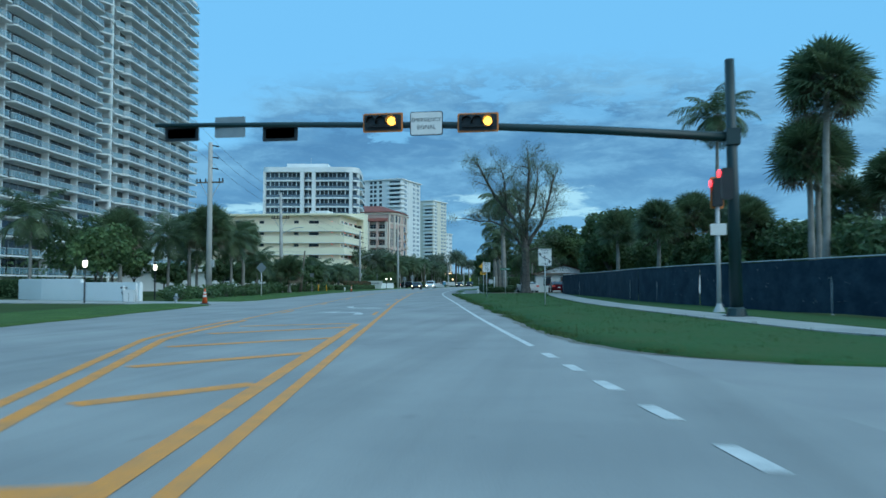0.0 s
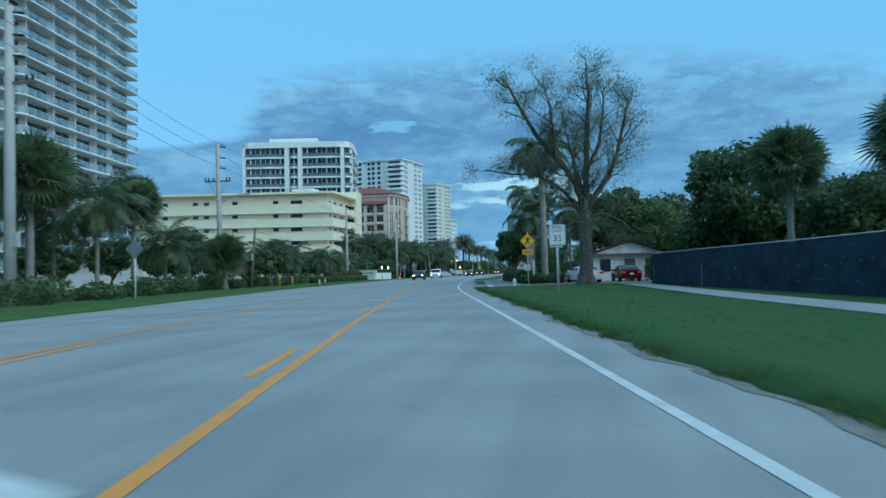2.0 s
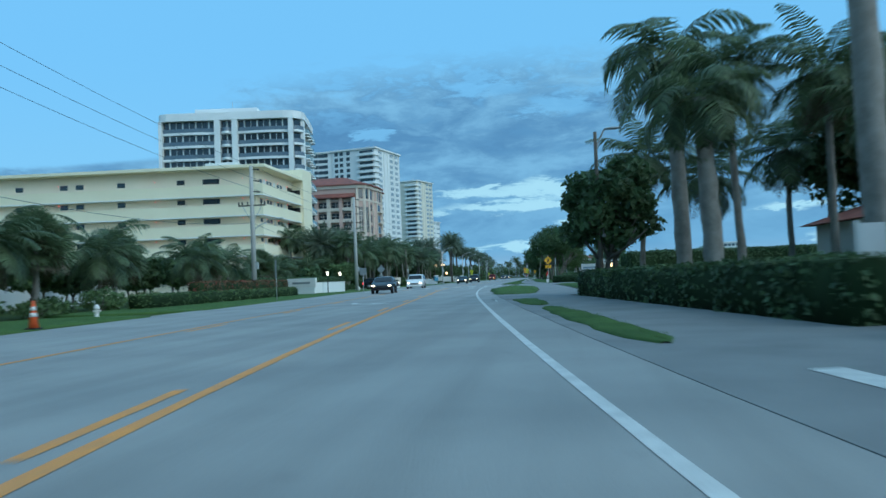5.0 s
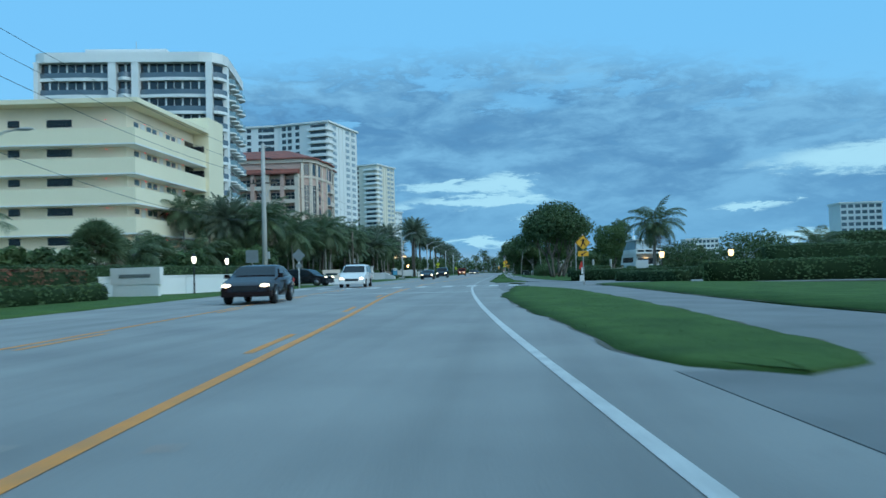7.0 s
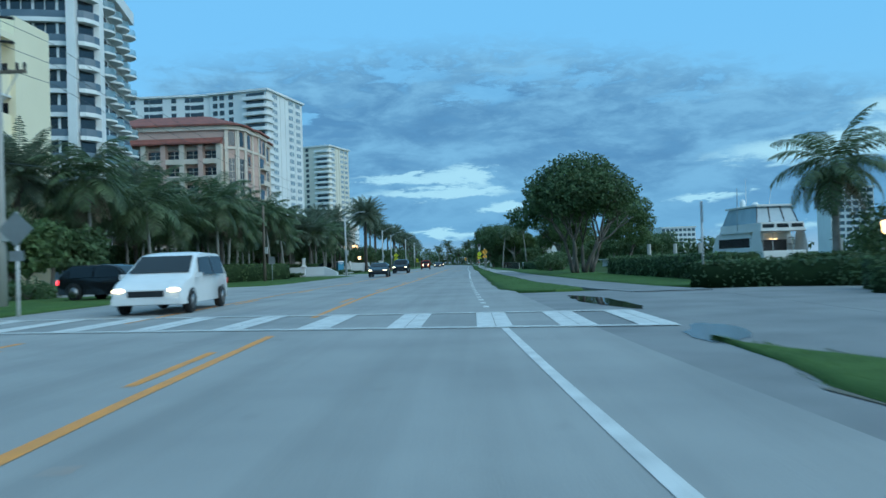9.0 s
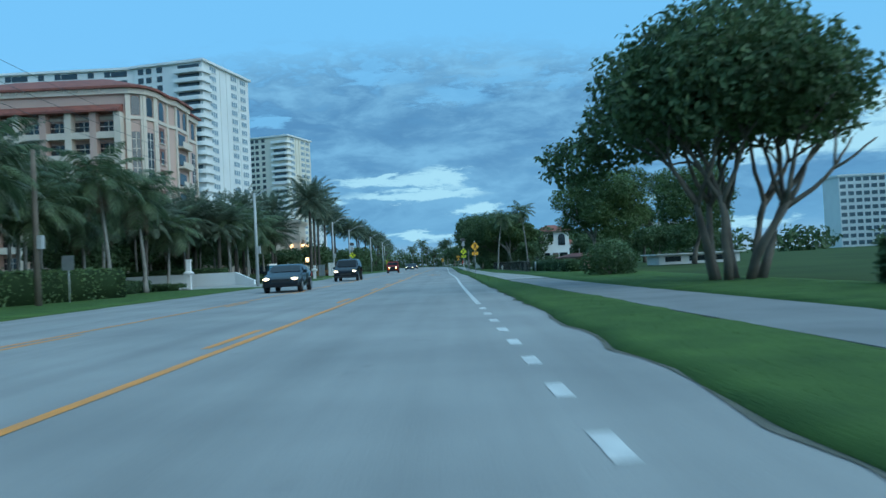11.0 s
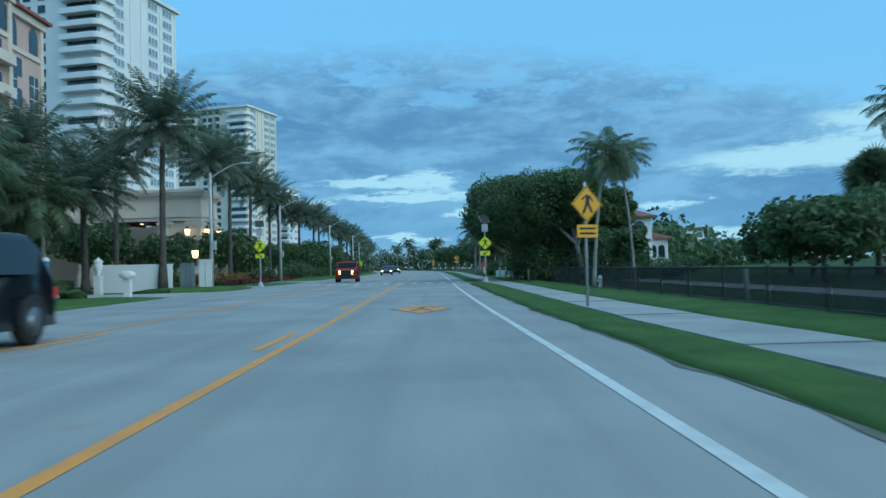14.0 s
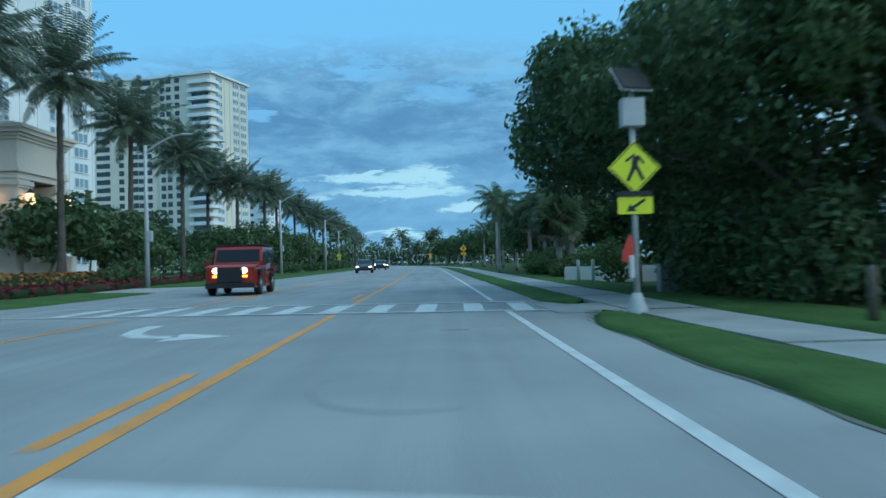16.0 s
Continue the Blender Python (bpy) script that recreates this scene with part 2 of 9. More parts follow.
see_through(RAILGLASS, 0.45)
PALEGLASS = surface("sky_lit_window_glass", (0.26, 0.33, 0.38), 0.15, (0.17, 0.23, 0.28), 0.25, 0, 2, spec=0.8)
OFFWHITE = surface("cream_white_stucco", (0.70, 0.66, 0.56), 0.8, (0.62, 0.58, 0.49), 0.12, 0.05, 6, fine=0.2)
CARGLASS = surface("tinted_car_glass", (0.012, 0.016, 0.020), 0.15, (0.008, 0.011, 0.014), 0.25, 0, 2, spec=0.3)
RAILDARK = surface("smoked_balcony_rail", (0.135, 0.175, 0.215), 0.22, (0.10, 0.135, 0.17), 0.3, 0, 2, spec=0.6)
POLEGREY = surface("concrete_pole", (0.44, 0.43, 0.41), 0.85, (0.34, 0.335, 0.32), 0.6, 0.15, 20)
WOODPOLE = surface("weathered_wood_pole", (0.17, 0.14, 0.11), 0.9, (0.10, 0.085, 0.07), 1.0, 0.4, 18)
GALV = surface("galvanised_steel", (0.46, 0.47, 0.47), 0.5, (0.37, 0.38, 0.385), 2.0, 0, 20, metal=0.1)
DARKGREEN = surface("dark_painted_steel", (0.012, 0.034, 0.036), 0.4, (0.009, 0.025, 0.028), 1.0, 0, 10)
BLACK = surface("black_plastic", (0.012, 0.013, 0.014), 0.45, (0.02, 0.02, 0.022), 2.0, 0, 10)
SIGNYELLOW = surface("sign_yellow", (0.85, 0.42, 0.02), 0.45, (0.78, 0.38, 0.02), 1.0, 0, 4)
SIGNLIME = surface("sign_fluorescent_yellow_green", (0.75, 0.78, 0.02), 0.45, (0.70, 0.72, 0.02), 1.0, 0, 4)
SIGNWHITE = surface("sign_white", (0.74, 0.72, 0.70), 0.45, (0.68, 0.66, 0.64), 1.0, 0, 4)
SIGNBACK = surface("sign_back_aluminium", (0.30, 0.32, 0.33), 0.5, (0.24, 0.26, 0.27), 1.0, 0, 4, metal=0.5)
SIGNGREEN = surface("sign_green", (0.02, 0.20, 0.10), 0.45, None, 1.0, 0, 4)
SIGNBLUE = surface("sign_blue", (0.04, 0.26, 0.45), 0.45, None, 1.0, 0, 4)
RED = surface("red_plastic", (0.62, 0.05, 0.03), 0.5, None, 1.0, 0, 4)
ORANGE = surface("orange_cone", (0.80, 0.12, 0.03), 0.5, None, 1.0, 0, 4)
SCREEN = surface("navy_windscreen_mesh", (0.011, 0.026, 0.046), 0.85, (0.032, 0.056, 0.082), 1.3, 0.8, 7, fine=0.6, spec=0.2)
CLEARVINYL = surface("clear_vinyl", (0.36, 0.44, 0.49), 0.15, (0.28, 0.36, 0.41), 0.8, 0, 4, spec=0.6)
WATER = surface("puddle_water", (0.03, 0.035, 0.04), 0.03, None, 1.0, 0, 4, spec=1.0)
LAMPWHITE = surface("lit_lantern_glass", (1.0, 0.84, 0.60), 0.4, (1.0, 0.86, 0.66), 1, 0, 4, emit=3.5)
LAMPWARM = surface("lit_warm_lamp", (1.0, 0.58, 0.24), 0.4, (1.0, 0.62, 0.28), 1, 0, 4, emit=3.0)
HEADLAMP = surface("lit_headlamp", (1.0, 0.76, 0.44), 0.3, (1, 0.78, 0.48), 1, 0, 4, emit=4.5)
AMBER = surface("lit_amber_lens", (1.0, 0.42, 0.04), 0.4, (1, 0.45, 0.06), 1, 0, 4, emit=3.5)
SIGNORANGE = surface("orange_reflective_tape", (0.62, 0.20, 0.04), 0.5, None, 1.0, 0, 4)
FADED = surface("faded_survey_paint", (0.40, 0.27, 0.21), 0.7, (0.34, 0.30, 0.27), 6.0, 0, 20)
WET = surface("wet_asphalt", (0.035, 0.037, 0.04), 0.22, (0.06, 0.062, 0.065), 1.5, 0.1, 20)
REDLIT = surface("lit_red_lens", (1.0, 0.04, 0.05), 0.4, (1, 0.05, 0.06), 1, 0, 4, emit=3.0)
TYRE = surface("tyre_rubber", (0.015, 0.015, 0.016), 0.8, None, 2, 0, 10)
RIM = surface("wheel_alloy", (0.30, 0.31, 0.32), 0.35, None, 2, 0, 10, metal=0.8)
PLASTIC = surface("light_blue_plastic", (0.06, 0.26, 0.42), 0.5, None, 1, 0, 6)


def road_wear(m):
    """Two slightly darker wheel paths and drawn-out stains along the road."""
    n, l = m.node_tree.nodes, m.node_tree.links
    b = n["Principled BSDF"]
    old = b.inputs["Base Color"].links[0].from_socket
    tc = n.new("ShaderNodeTexCoord")
    mp = n.new("ShaderNodeMapping")
    mp.inputs["Scale"].default_value = (1.4, 0.05, 1.0)
    mp.inputs["Rotation"].default_value = (0, 0, 0.03)
    l.new(tc.outputs["Object"], mp.inputs[0])
    st = n.new("ShaderNodeTexNoise")
    st.inputs["Scale"].default_value, st.inputs["Detail"].default_value = 1.0, 5
    l.new(mp.outputs[0], st.inputs["Vector"])
    rg = n.new("ShaderNodeMapRange")
    rg.inputs[1].default_value, rg.inputs[2].default_value, rg.inputs[3].default_value, rg.inputs[4].default_value = 0.42, 0.68, 1.03, 0.86
    l.new(st.outputs[0], rg.inputs[0])
    spots = n.new("ShaderNodeTexNoise")
    spots.inputs["Scale"].default_value, spots.inputs["Detail"].default_value = 1.7, 6
    l.new(tc.outputs["Object"], spots.inputs["Vector"])
    sp = n.new("ShaderNodeMapRange")
    sp.inputs[1].default_value, sp.inputs[2].default_value, sp.inputs[3].default_value, sp.inputs[4].default_value = 0.66, 0.76, 1.0, 0.80
    l.new(spots.outputs[0], sp.inputs[0])
    mul = n.new("ShaderNodeMath")
    mul.operation = "MULTIPLY"
    l.new(rg.outputs[0], mul.inputs[0])
    l.new(sp.outputs[0], mul.inputs[1])
    hsv = n.new("ShaderNodeHueSaturation")
    l.new(mul.outputs[0], hsv.inputs["Value"])
    l.new(old, hsv.inputs["Color"])
    l.new(hsv.outputs[0], b.inputs["Base Color"])


road_wear(ASPHALT)


def carpaint(name, colour):
    m = surface(name, colour, 0.15, tuple(c * 0.9 for c in colour), 0.5, 0, 4, spec=0.35)
    m.node_tree.nodes["Principled BSDF"].inputs["Coat Weight"].default_value = 0.1
    return m


# ---- mesh helpers ----


class Mesh:
    """Vertices and faces gathered for one part."""

    def __init__(self):
        self.v, self.f = [], []

    def add(self, verts, faces):
        n = len(self.v)
        self.v += [tuple(p) for p in verts]
        self.f += [tuple(n + i for i in face) for face in faces]
        return self

    def box(self, x0, x1, y0, y1, z0, z1):
        v = [(x, y, z) for z in (z0, z1) for y in (y0, y1) for x in (x0, x1)]
        return self.add(v, [(0, 2, 3, 1), (4, 5, 7, 6), (0, 1, 5, 4), (2, 6, 7, 3), (0, 4, 6, 2), (1, 3, 7, 5)])

    def prism(self, ring, z0, z1):
        n = len(ring)
        v = [(x, y, z0) for x, y in ring] + [(x, y, z1) for x, y in ring]
        faces = [tuple(range(n - 1, -1, -1)), tuple(range(n, 2 * n))]
        faces += [(i, (i + 1) % n, n + (i + 1) % n, n + i) for i in range(n)]
        return self.add(v, faces)

    def tube(self, points, radii, sides=8, cap=True):
        pts = [Vector(p) for p in points]
        if isinstance(radii, (int, float)):
            radii = [radii] * len(pts)
        rings = []
        for i, p in enumerate(pts):
            way = (pts[min(i + 1, len(pts) - 1)] - pts[max(i - 1, 0)]).normalized()
            side = way.cross(Vector((0, 0, 1)) if abs(way.z) < 0.95 else Vector((0, 1, 0))).normalized()
            other = way.cross(side)
            for k in range(sides):
                a = 2 * math.pi * k / sides
                rings.append(p + radii[i] * (math.cos(a) * side + math.sin(a) * other))
        faces = []
        for i in range(len(pts) - 1):
            for k in range(sides):
                a, b = i * sides + k, i * sides + (k + 1) % sides
                faces.append((a, a + sides, b + sides, b))
        if cap:
            faces += [tuple(range(sides)), tuple(range(len(rings) - 1, len(rings) - sides - 1, -1))]
        return self.add(rings, faces)

    def turned(self, profile, sides=16, at=(0, 0)):
        """A lathe shape from (radius, height) pairs."""
        v = [(at[0] + r * math.cos(2 * math.pi * k / sides), at[1] + r * math.sin(2 * math.pi * k / sides), z) for r, z in profile for k in range(sides)]
        faces = [(i * sides + k, i * sides + (k + 1) % sides, (i + 1) * sides + (k + 1) % sides, (i + 1) * sides + k) for i in range(len(profile) - 1) for k in range(sides)]
        faces += [tuple(range(sides - 1, -1, -1)), tuple(range((len(profile) - 1) * sides, len(profile) * sides))]
        return self.add(v, faces)

    def loft(self, rings, closed=True, cap=True):
        n = len(rings[0])
        v = [p for ring in rings for p in ring]
        span = n if closed else n - 1
        faces = [(i * n + k, i * n + (k + 1) % n, (i + 1) * n + (k + 1) % n, (i + 1) * n + k) for i in range(len(rings) - 1) for k in range(span)]
        if cap and closed:
            faces += [tuple(range(n - 1, -1, -1)), tuple(range((len(rings) - 1) * n, len(rings) * n))]
        return self.add(v, faces)

    def data(self, name, material, smooth=False):
        me = bpy.data.meshes.new(name)
        me.from_pydata(self.v, [], self.f)
        me.materials.append(material)
        if smooth:
            me.polygons.foreach_set("use_smooth", [True] * len(me.polygons))
        me.update()
        return me


def thing(name, label, category, m=None, group="", kind=""):
    ob = new(name)
    ob.empty_display_size = 0.3
    if m is not None:
        ob.matrix_basis = m
    return tagged(ob, label, category, group, kind)


def part(name, mesh, material, parent, label="", m=None, smooth=False, kind=""):
    """One mesh object under a thing or a part. mesh: a Mesh, or mesh data to share."""
    ob = new(name, mesh.data(name, material, smooth) if isinstance(mesh, Mesh) else mesh)
    ob.parent = parent
    if m is not None:
        ob.matrix_basis = m
    return tagged(ob, label, "", "", kind)


def setting(name, mesh, material, label="", category="", smooth=False, kind="structure"):
    ob = new(name, mesh.data(name, material, smooth))
    return tagged(ob, label, category, "", kind)


# ---- the road ----


def curve(rows):
    """A smooth x for each y along the road."""
    ys = np.arange(-120.0, 1000.0, 1.0)
    xs = np.interp(ys, [r[0] for r in rows], [r[1] for r in rows])
    for _ in range(3):
        pad = np.r_[2 * xs[0] - xs[4:0:-1], xs, 2 * xs[-1] - xs[-2:-6:-1]]
        xs = np.convolve(pad, np.ones(9) / 9, "valid")
    return lambda y: float(np.interp(y, ys, xs))


yellow_x = curve([(-120, 48), (0, 23.27), (10, 21.33), (20, 19.43), (30, 17.54), (40, 15.61), (50, 13.7), (60, 11.93), (70, 10.21), (80, 8.33), (90, 6.59), (100, 5.24), (110, 4.14), (120, 3.04), (130, 1.99), (140, 1.05), (150, -0.07), (160, -1.14), (170, -1.78), (180, -2.23), (190, -2.48), (200, -2.45), (210, -2.36), (220, -2.36), (230, -2.46), (240, -2.56), (250, -2.6), (260, -2.6), (270, -2.67), (280, -2.8), (290, -2.85), (300, -2.85), (310, -2.84), (320, -2.83), (400, -3.2), (440, -5), (500, -11), (600, -26), (1000, -100)])
white_x = curve([(-120, 52), (0, 26.98), (10, 24.9), (20, 22.86), (30, 20.92), (40, 19.09), (50, 17.29), (60, 15.44), (70, 13.58), (80, 11.76), (90, 10.17), (100, 8.82), (110, 7.58), (120, 6.37), (130, 5.22), (140, 4.24), (150, 3.45), (160, 2.79), (170, 2.22), (180, 1.87), (190, 1.66), (200, 1.51), (210, 1.43), (220, 1.33), (230, 1.25), (240, 1.23), (250, 1.24), (260, 1.09), (270, 0.86), (280, 0.75), (290, 0.67), (300, 0.65), (310, 0.65), (320, 0.65), (400, 0.3), (440, -1.5), (500, -7.5), (600, -22.5), (1000, -96.5)])
TURN_LANE, LEFT_LINE, LEFT_EDGE, RIGHT_EDGE = 4.35, 8.0, 9.7, 1.04


def left_edge(y):
    return yellow_x(y) - LEFT_EDGE


def right_edge(y):
    return white_x(y) + RIGHT_EDGE


def strip(xa, xb, y0, y1, z, step=2.0, thick=0.0):
    """A strip between two curves."""
    n = max(1, int(math.ceil((y1 - y0) / step)))
    ys = [y0 + (y1 - y0) * i / n for i in range(n + 1)]
    m = Mesh()
    m.loft([[(xa(y), y, z), (xb(y), y, z)] for y in ys], closed=False)
    if thick:
        m.loft([[(xa(y), y, z - thick), (xa(y), y, z)] for y in ys], closed=False)
        m.loft([[(xb(y), y, z), (xb(y), y, z - thick)] for y in ys], closed=False)
    return m


ground = Mesh().add([(-4000, -4000, -0.06), (4000, -4000, -0.06), (4000, 4000, -0.06), (-4000, 4000, -0.06)], [(0, 1, 2, 3)])
setting("ground", ground, FIELD, "dark green scrub ground running to the horizon", "ground")
setting("road", strip(lambda y: left_edge(y) - 0.45, lambda y: right_edge(y) + 0.45, -100, 900, 0.0, 3.0, 0.06), ASPHALT, "pale worn asphalt road with a centre turn lane", "road")
setting("side_road", Mesh().prism([(right_edge(y) - 0.05, y) for y in (-40, -20, -5, 5, 12, 17, 21, 25)] + [(26.5, 21.2), (29, 19.0), (34, 18.2), (90, 17.6), (90, -40)], -0.05, -0.003), SHOULDER, "worn asphalt mouth of a side street", "road")


def line(name, x, y0, y1, width, material, label, step=2.0):
    """A painted line, its edges a little ragged."""
    rng = random.Random(int(y0 * 7 + width * 100))
    n = max(2, int((y1 - y0) / step))
    ys = [y0 + (y1 - y0) * i / n for i in range(n + 1)]
    m = Mesh().loft([[(x(y) - width / 2 * rng.uniform(0.92, 1.06), y, 0.005), (x(y) + width / 2 * rng.uniform(0.92, 1.06), y, 0.005)] for y in ys], closed=False)
    return setting(name, m, material, label, "road marking")


line("edge_line", white_x, 18.0, 174, 0.13, WHITE, "solid white edge line painted on the road")
line("edge_line", white_x, 214, 303, 0.13, WHITE, "solid white edge line painted on the road")
line("edge_line", white_x, 307, 800, 0.13, WHITE, "solid white edge line painted on the road")
for i in range(13):
    y = 5.7 - 1.83 * 6 + 1.76 * i
    if y < 17.5:
        line("dotted_line", white_x, y, y + 0.75, 0.17, WHITE, "short white guide dash painted on the road", 0.4)
for i in range(19):
    line("dotted_line", white_x, 179.0 + 1.83 * i, 179.65 + 1.83 * i, 0.15, WHITE, "short white guide dash painted on the road", 0.4)
line("centre_line", yellow_x, -60, 172.6, 0.15, YELLOW, "solid yellow line beside the turn lane")
line("centre_line", yellow_x, 177, 303, 0.15, YELLOW, "solid yellow line beside the turn lane")
line("centre_line", yellow_x, 307, 800, 0.15, YELLOW, "solid yellow line beside the turn lane")
line("turn_lane_line", lambda y: yellow_x(y) - TURN_LANE, 27, 172.6, 0.13, YELLOW, "worn yellow line on the far side of the turn lane")
line("turn_lane_line", lambda y: yellow_x(y) - TURN_LANE, 177, 303, 0.13, YELLOW, "worn yellow line on the far side of the turn lane")
line("turn_lane_line", lambda y: yellow_x(y) - TURN_LANE, 307, 800, 0.13, YELLOW, "worn yellow line on the far side of the turn lane")
DASHES = [31, 43, 55.6, 68, 80, 92, 104, 113.5, 123.8, 133.3, 143.5, 155.4, 167.3, 184, 194, 206, 218.4, 229.5, 238.3, 250, 261, 271, 282, 292, 310, 322, 334, 346]
for y in DASHES:
    line("turn_lane_dash", lambda v: yellow_x(v) - 0.33, y, y + 3.0, 0.14, YELLOW, "yellow dash beside the solid centre line", 0.5)
    line("turn_lane_dash", lambda v: yellow_x(v) - TURN_LANE + 0.33, y + 1, y + 4.0, 0.13, YELLOW, "worn yellow dash on the far side of the turn lane", 0.5)
# the painted median before the turn lane begins
line("median_line", lambda y: yellow_x(y) - 0.42, -60, 25.0, 0.2, YELLOW, "worn yellow line of a painted median")


def median_far(y):
    return 19.5 - (y - 9.2) * 0.40 + max(0, y - 19) * 0.20


line("median_line", median_far, -30, 26.5, 0.2, YELLOW, "worn yellow line of a painted median")
line("median_line", lambda y: median_far(y) - 0.42, -30, 26.5, 0.17, YELLOW, "worn yellow line of a painted median")
for (xa, ya), (xb, yb) in (((17.1, 6.2), (21.4, 7.8)), ((19.3, 10.5), (20.4, 12.2)), ((18.0, 13.6), (19.75, 16.1)), ((16.8, 16.8), (19.1, 19.5)), ((15.9, 20.3), (18.3, 23.4)), ((15.3, 23.3), (17.9, 25.2))):
    d = Vector((xb - xa, yb - ya)).normalized() * 0.16
    bar = Mesh().add([(xa + d.y, ya - d.x, 0.0045), (xb + d.y, yb - d.x, 0.0045), (xb - d.y, yb + d.x, 0.0045), (xa - d.y, ya + d.x, 0.0045)], [(0, 1, 2, 3)])
    setting("median_bar", bar, YELLOW, "worn yellow hatching bar of a painted median", "road marking")


def flat(name, ring, material, label, z=0.005):
    return setting(name, Mesh().add([(x, y, z) for x, y in ring], [tuple(range(len(ring)))]), material, label, "road marking")


def slab(name, x0, x1, y0, y1, label, skew=0.0, z=0.0092):
    return flat(name, [(x0, y0), (x1, y0), (x1 + skew, y1), (x0 + skew, y1)], WHITE, label, z)


# first crossing
flat("stop_line", [(-9.0, 161.6), (2.85, 160.3), (2.85, 160.75), (-9.0, 162.05)], WHITE, "white stop line across the lanes", 0.010)
for y in (173.25, 177.15):
    flat("crosswalk_line", [(-11.0, y + 2.2), (5.0, y - 0.9), (5.0, y - 0.65), (-11.0, y + 2.45)], WHITE, "white border line of a ladder crosswalk", 0.0135)
for x in (-10.6, -8.9, -7.1, -5.3, -3.5, -1.75, 0.0, 1.65, 3.1, 4.4):
    y = 173.55 - x * 0.2
    for k, w in ((0.0, 0.63),) if x in (-8.9, -1.75) else ((0.0, 0.33), (0.345, 0.29)):
        slab("crosswalk_bar", x + k, x + k + w, y, y + 3.7, "worn white bar of a ladder crosswalk")
# second crossing
flat("stop_line", [(-2.75, 290.9), (0.65, 290.1), (0.65, 290.5), (-2.75, 291.3)], WHITE, "white stop line across the lane", 0.010)
for y in (302.7, 306.0):
    flat("crosswalk_line", [(-10.6, y + 1.9), (1.7, y), (1.7, y + 0.22), (-10.6, y + 2.12)], WHITE, "white border line of a ladder crosswalk", 0.0135)
for i in range(11):
    x = -9.4 + 1.02 * i
    y = 302.9 - x * 0.155
    for k in (0.0,):
        slab("crosswalk_bar", x + k, x + k + 0.42, y, y + 3.1, "worn white bar of a ladder crosswalk", 0.1)


def turn_arrow(x, y, turn, flipx=1, size=1.0):
    """A curved arrow painted in the turn lane."""
    pts = [(0.75, -1.2), (0.72, -0.5), (0.55, 0.15), (0.2, 0.55), (-0.35, 0.72)]
    rows = []
    for i, (a, b) in enumerate(pts):
        p, q = pts[max(i - 1, 0)], pts[min(i + 1, 4)]
        d = Vector((q[0] - p[0], q[1] - p[1])).normalized() * 0.15
        rows.append([(a - d.y, b + d.x, 0), (a + d.y, b - d.x, 0)])
    m = Mesh().loft(rows, closed=False).add([(-0.3, 0.22, 0), (-0.3, 1.24, 0), (-1.2, 0.74, 0)], [(0, 1, 2)])
    c, s = math.cos(radians(turn)), math.sin(radians(turn))
    m.v = [(x + size * (a * c - b * s), y + 1.25 * size * (a * s + b * c), 0.0055) for a, b, _ in m.v]
    return setting("turn_arrow", m, WHITE, "white curved turn arrow painted in the centre lane", "road marking")


for x, y, turn, fl in ((15.4, 32.6, 10, 1), (14.4, 39.4, 190, 1), (0.65, 123.2, 186, 1), (-5.05, 299.9, 180, 1)):
    turn_arrow(x, y, turn, fl)

flat("shoulder_stripe", [(6.86, 121.1), (7.05, 119.3), (7.11, 119.32), (6.92, 121.15)], WHITE, "short worn white stripe on the shoulder")
# the warning diamond painted on the lane
diamond = [(-0.85, 268.5), (0.0, 270.75), (-0.85, 273.1), (-1.7, 270.9)]
inner = [(-0.85 + (a + 0.85) * 0.92, 270.8 + (b - 270.8) * 0.92) for a, b in diamond]
flat("diamond_border", diamond, BLACK, "black border of a painted warning diamond", 0.004)
flat("diamond_field", inner, YELLOW, "worn orange-yellow warning diamond painted on the lane", 0.007)
for ring in ([(-0.95, 270.6), (-0.8, 270.6), (-0.72, 271.9), (-0.88, 271.9)], [(-0.95, 270.65), (-1.15, 269.7), (-1.03, 269.7), (-0.83, 270.6)],
             [(-0.86, 270.6), (-0.62, 269.7), (-0.5, 269.7), (-0.74, 270.65)], [(-0.75, 271.5), (-0.4, 270.9), (-0.33, 271.05), (-0.75, 271.75)], [(-0.87, 271.5), (-1.2, 271.0), (-1.27, 271.15), (-0.87, 271.75)]):
    flat("diamond_bar", ring, BLACK, "worn black bars in the middle of a painted diamond", 0.010)

# patches, tyre marks and tar
DARKPATCH = surface("worn_dark_patch", (0.15, 0.153, 0.152), 0.8, (0.23, 0.23, 0.225), 2.5, 0.3, 35)
for x, y, w, l in ((-0.5, 299.0, 0.5, 0.3), (-6, 236, 1.0, 0.4), (-6.3, 247, 1.1, 0.3), (-6.1, 252, 1.2, 0.35), (2.8, 223.5, 1.0, 3.0), (-3, 133, 1.2, 0.4), (-3.25, 239.9, 0.7, 0.48), (-4.2, 247.5, 0.55, 0.45), (-3.8, 247.8, 0.4, 0.4), (12.03, 69.75, 0.22, 0.3), (12.23, 68.9, 0.26, 0.32), (12.3, 70.05, 0.16, 0.3)):
    rng = random.Random(int(y * 10))
    ring = [(x + w / 2 * math.cos(a) * rng.uniform(0.7, 1.1), y + l / 2 * math.sin(a) * rng.uniform(0.7, 1.1)) for a in [2 * math.pi * k / 14 for k in range(14)]]
    flat("road_patch", ring, DARKPATCH if l < 0.5 else SHOULDER, "darker worn patch in the road surface", 0.0025)
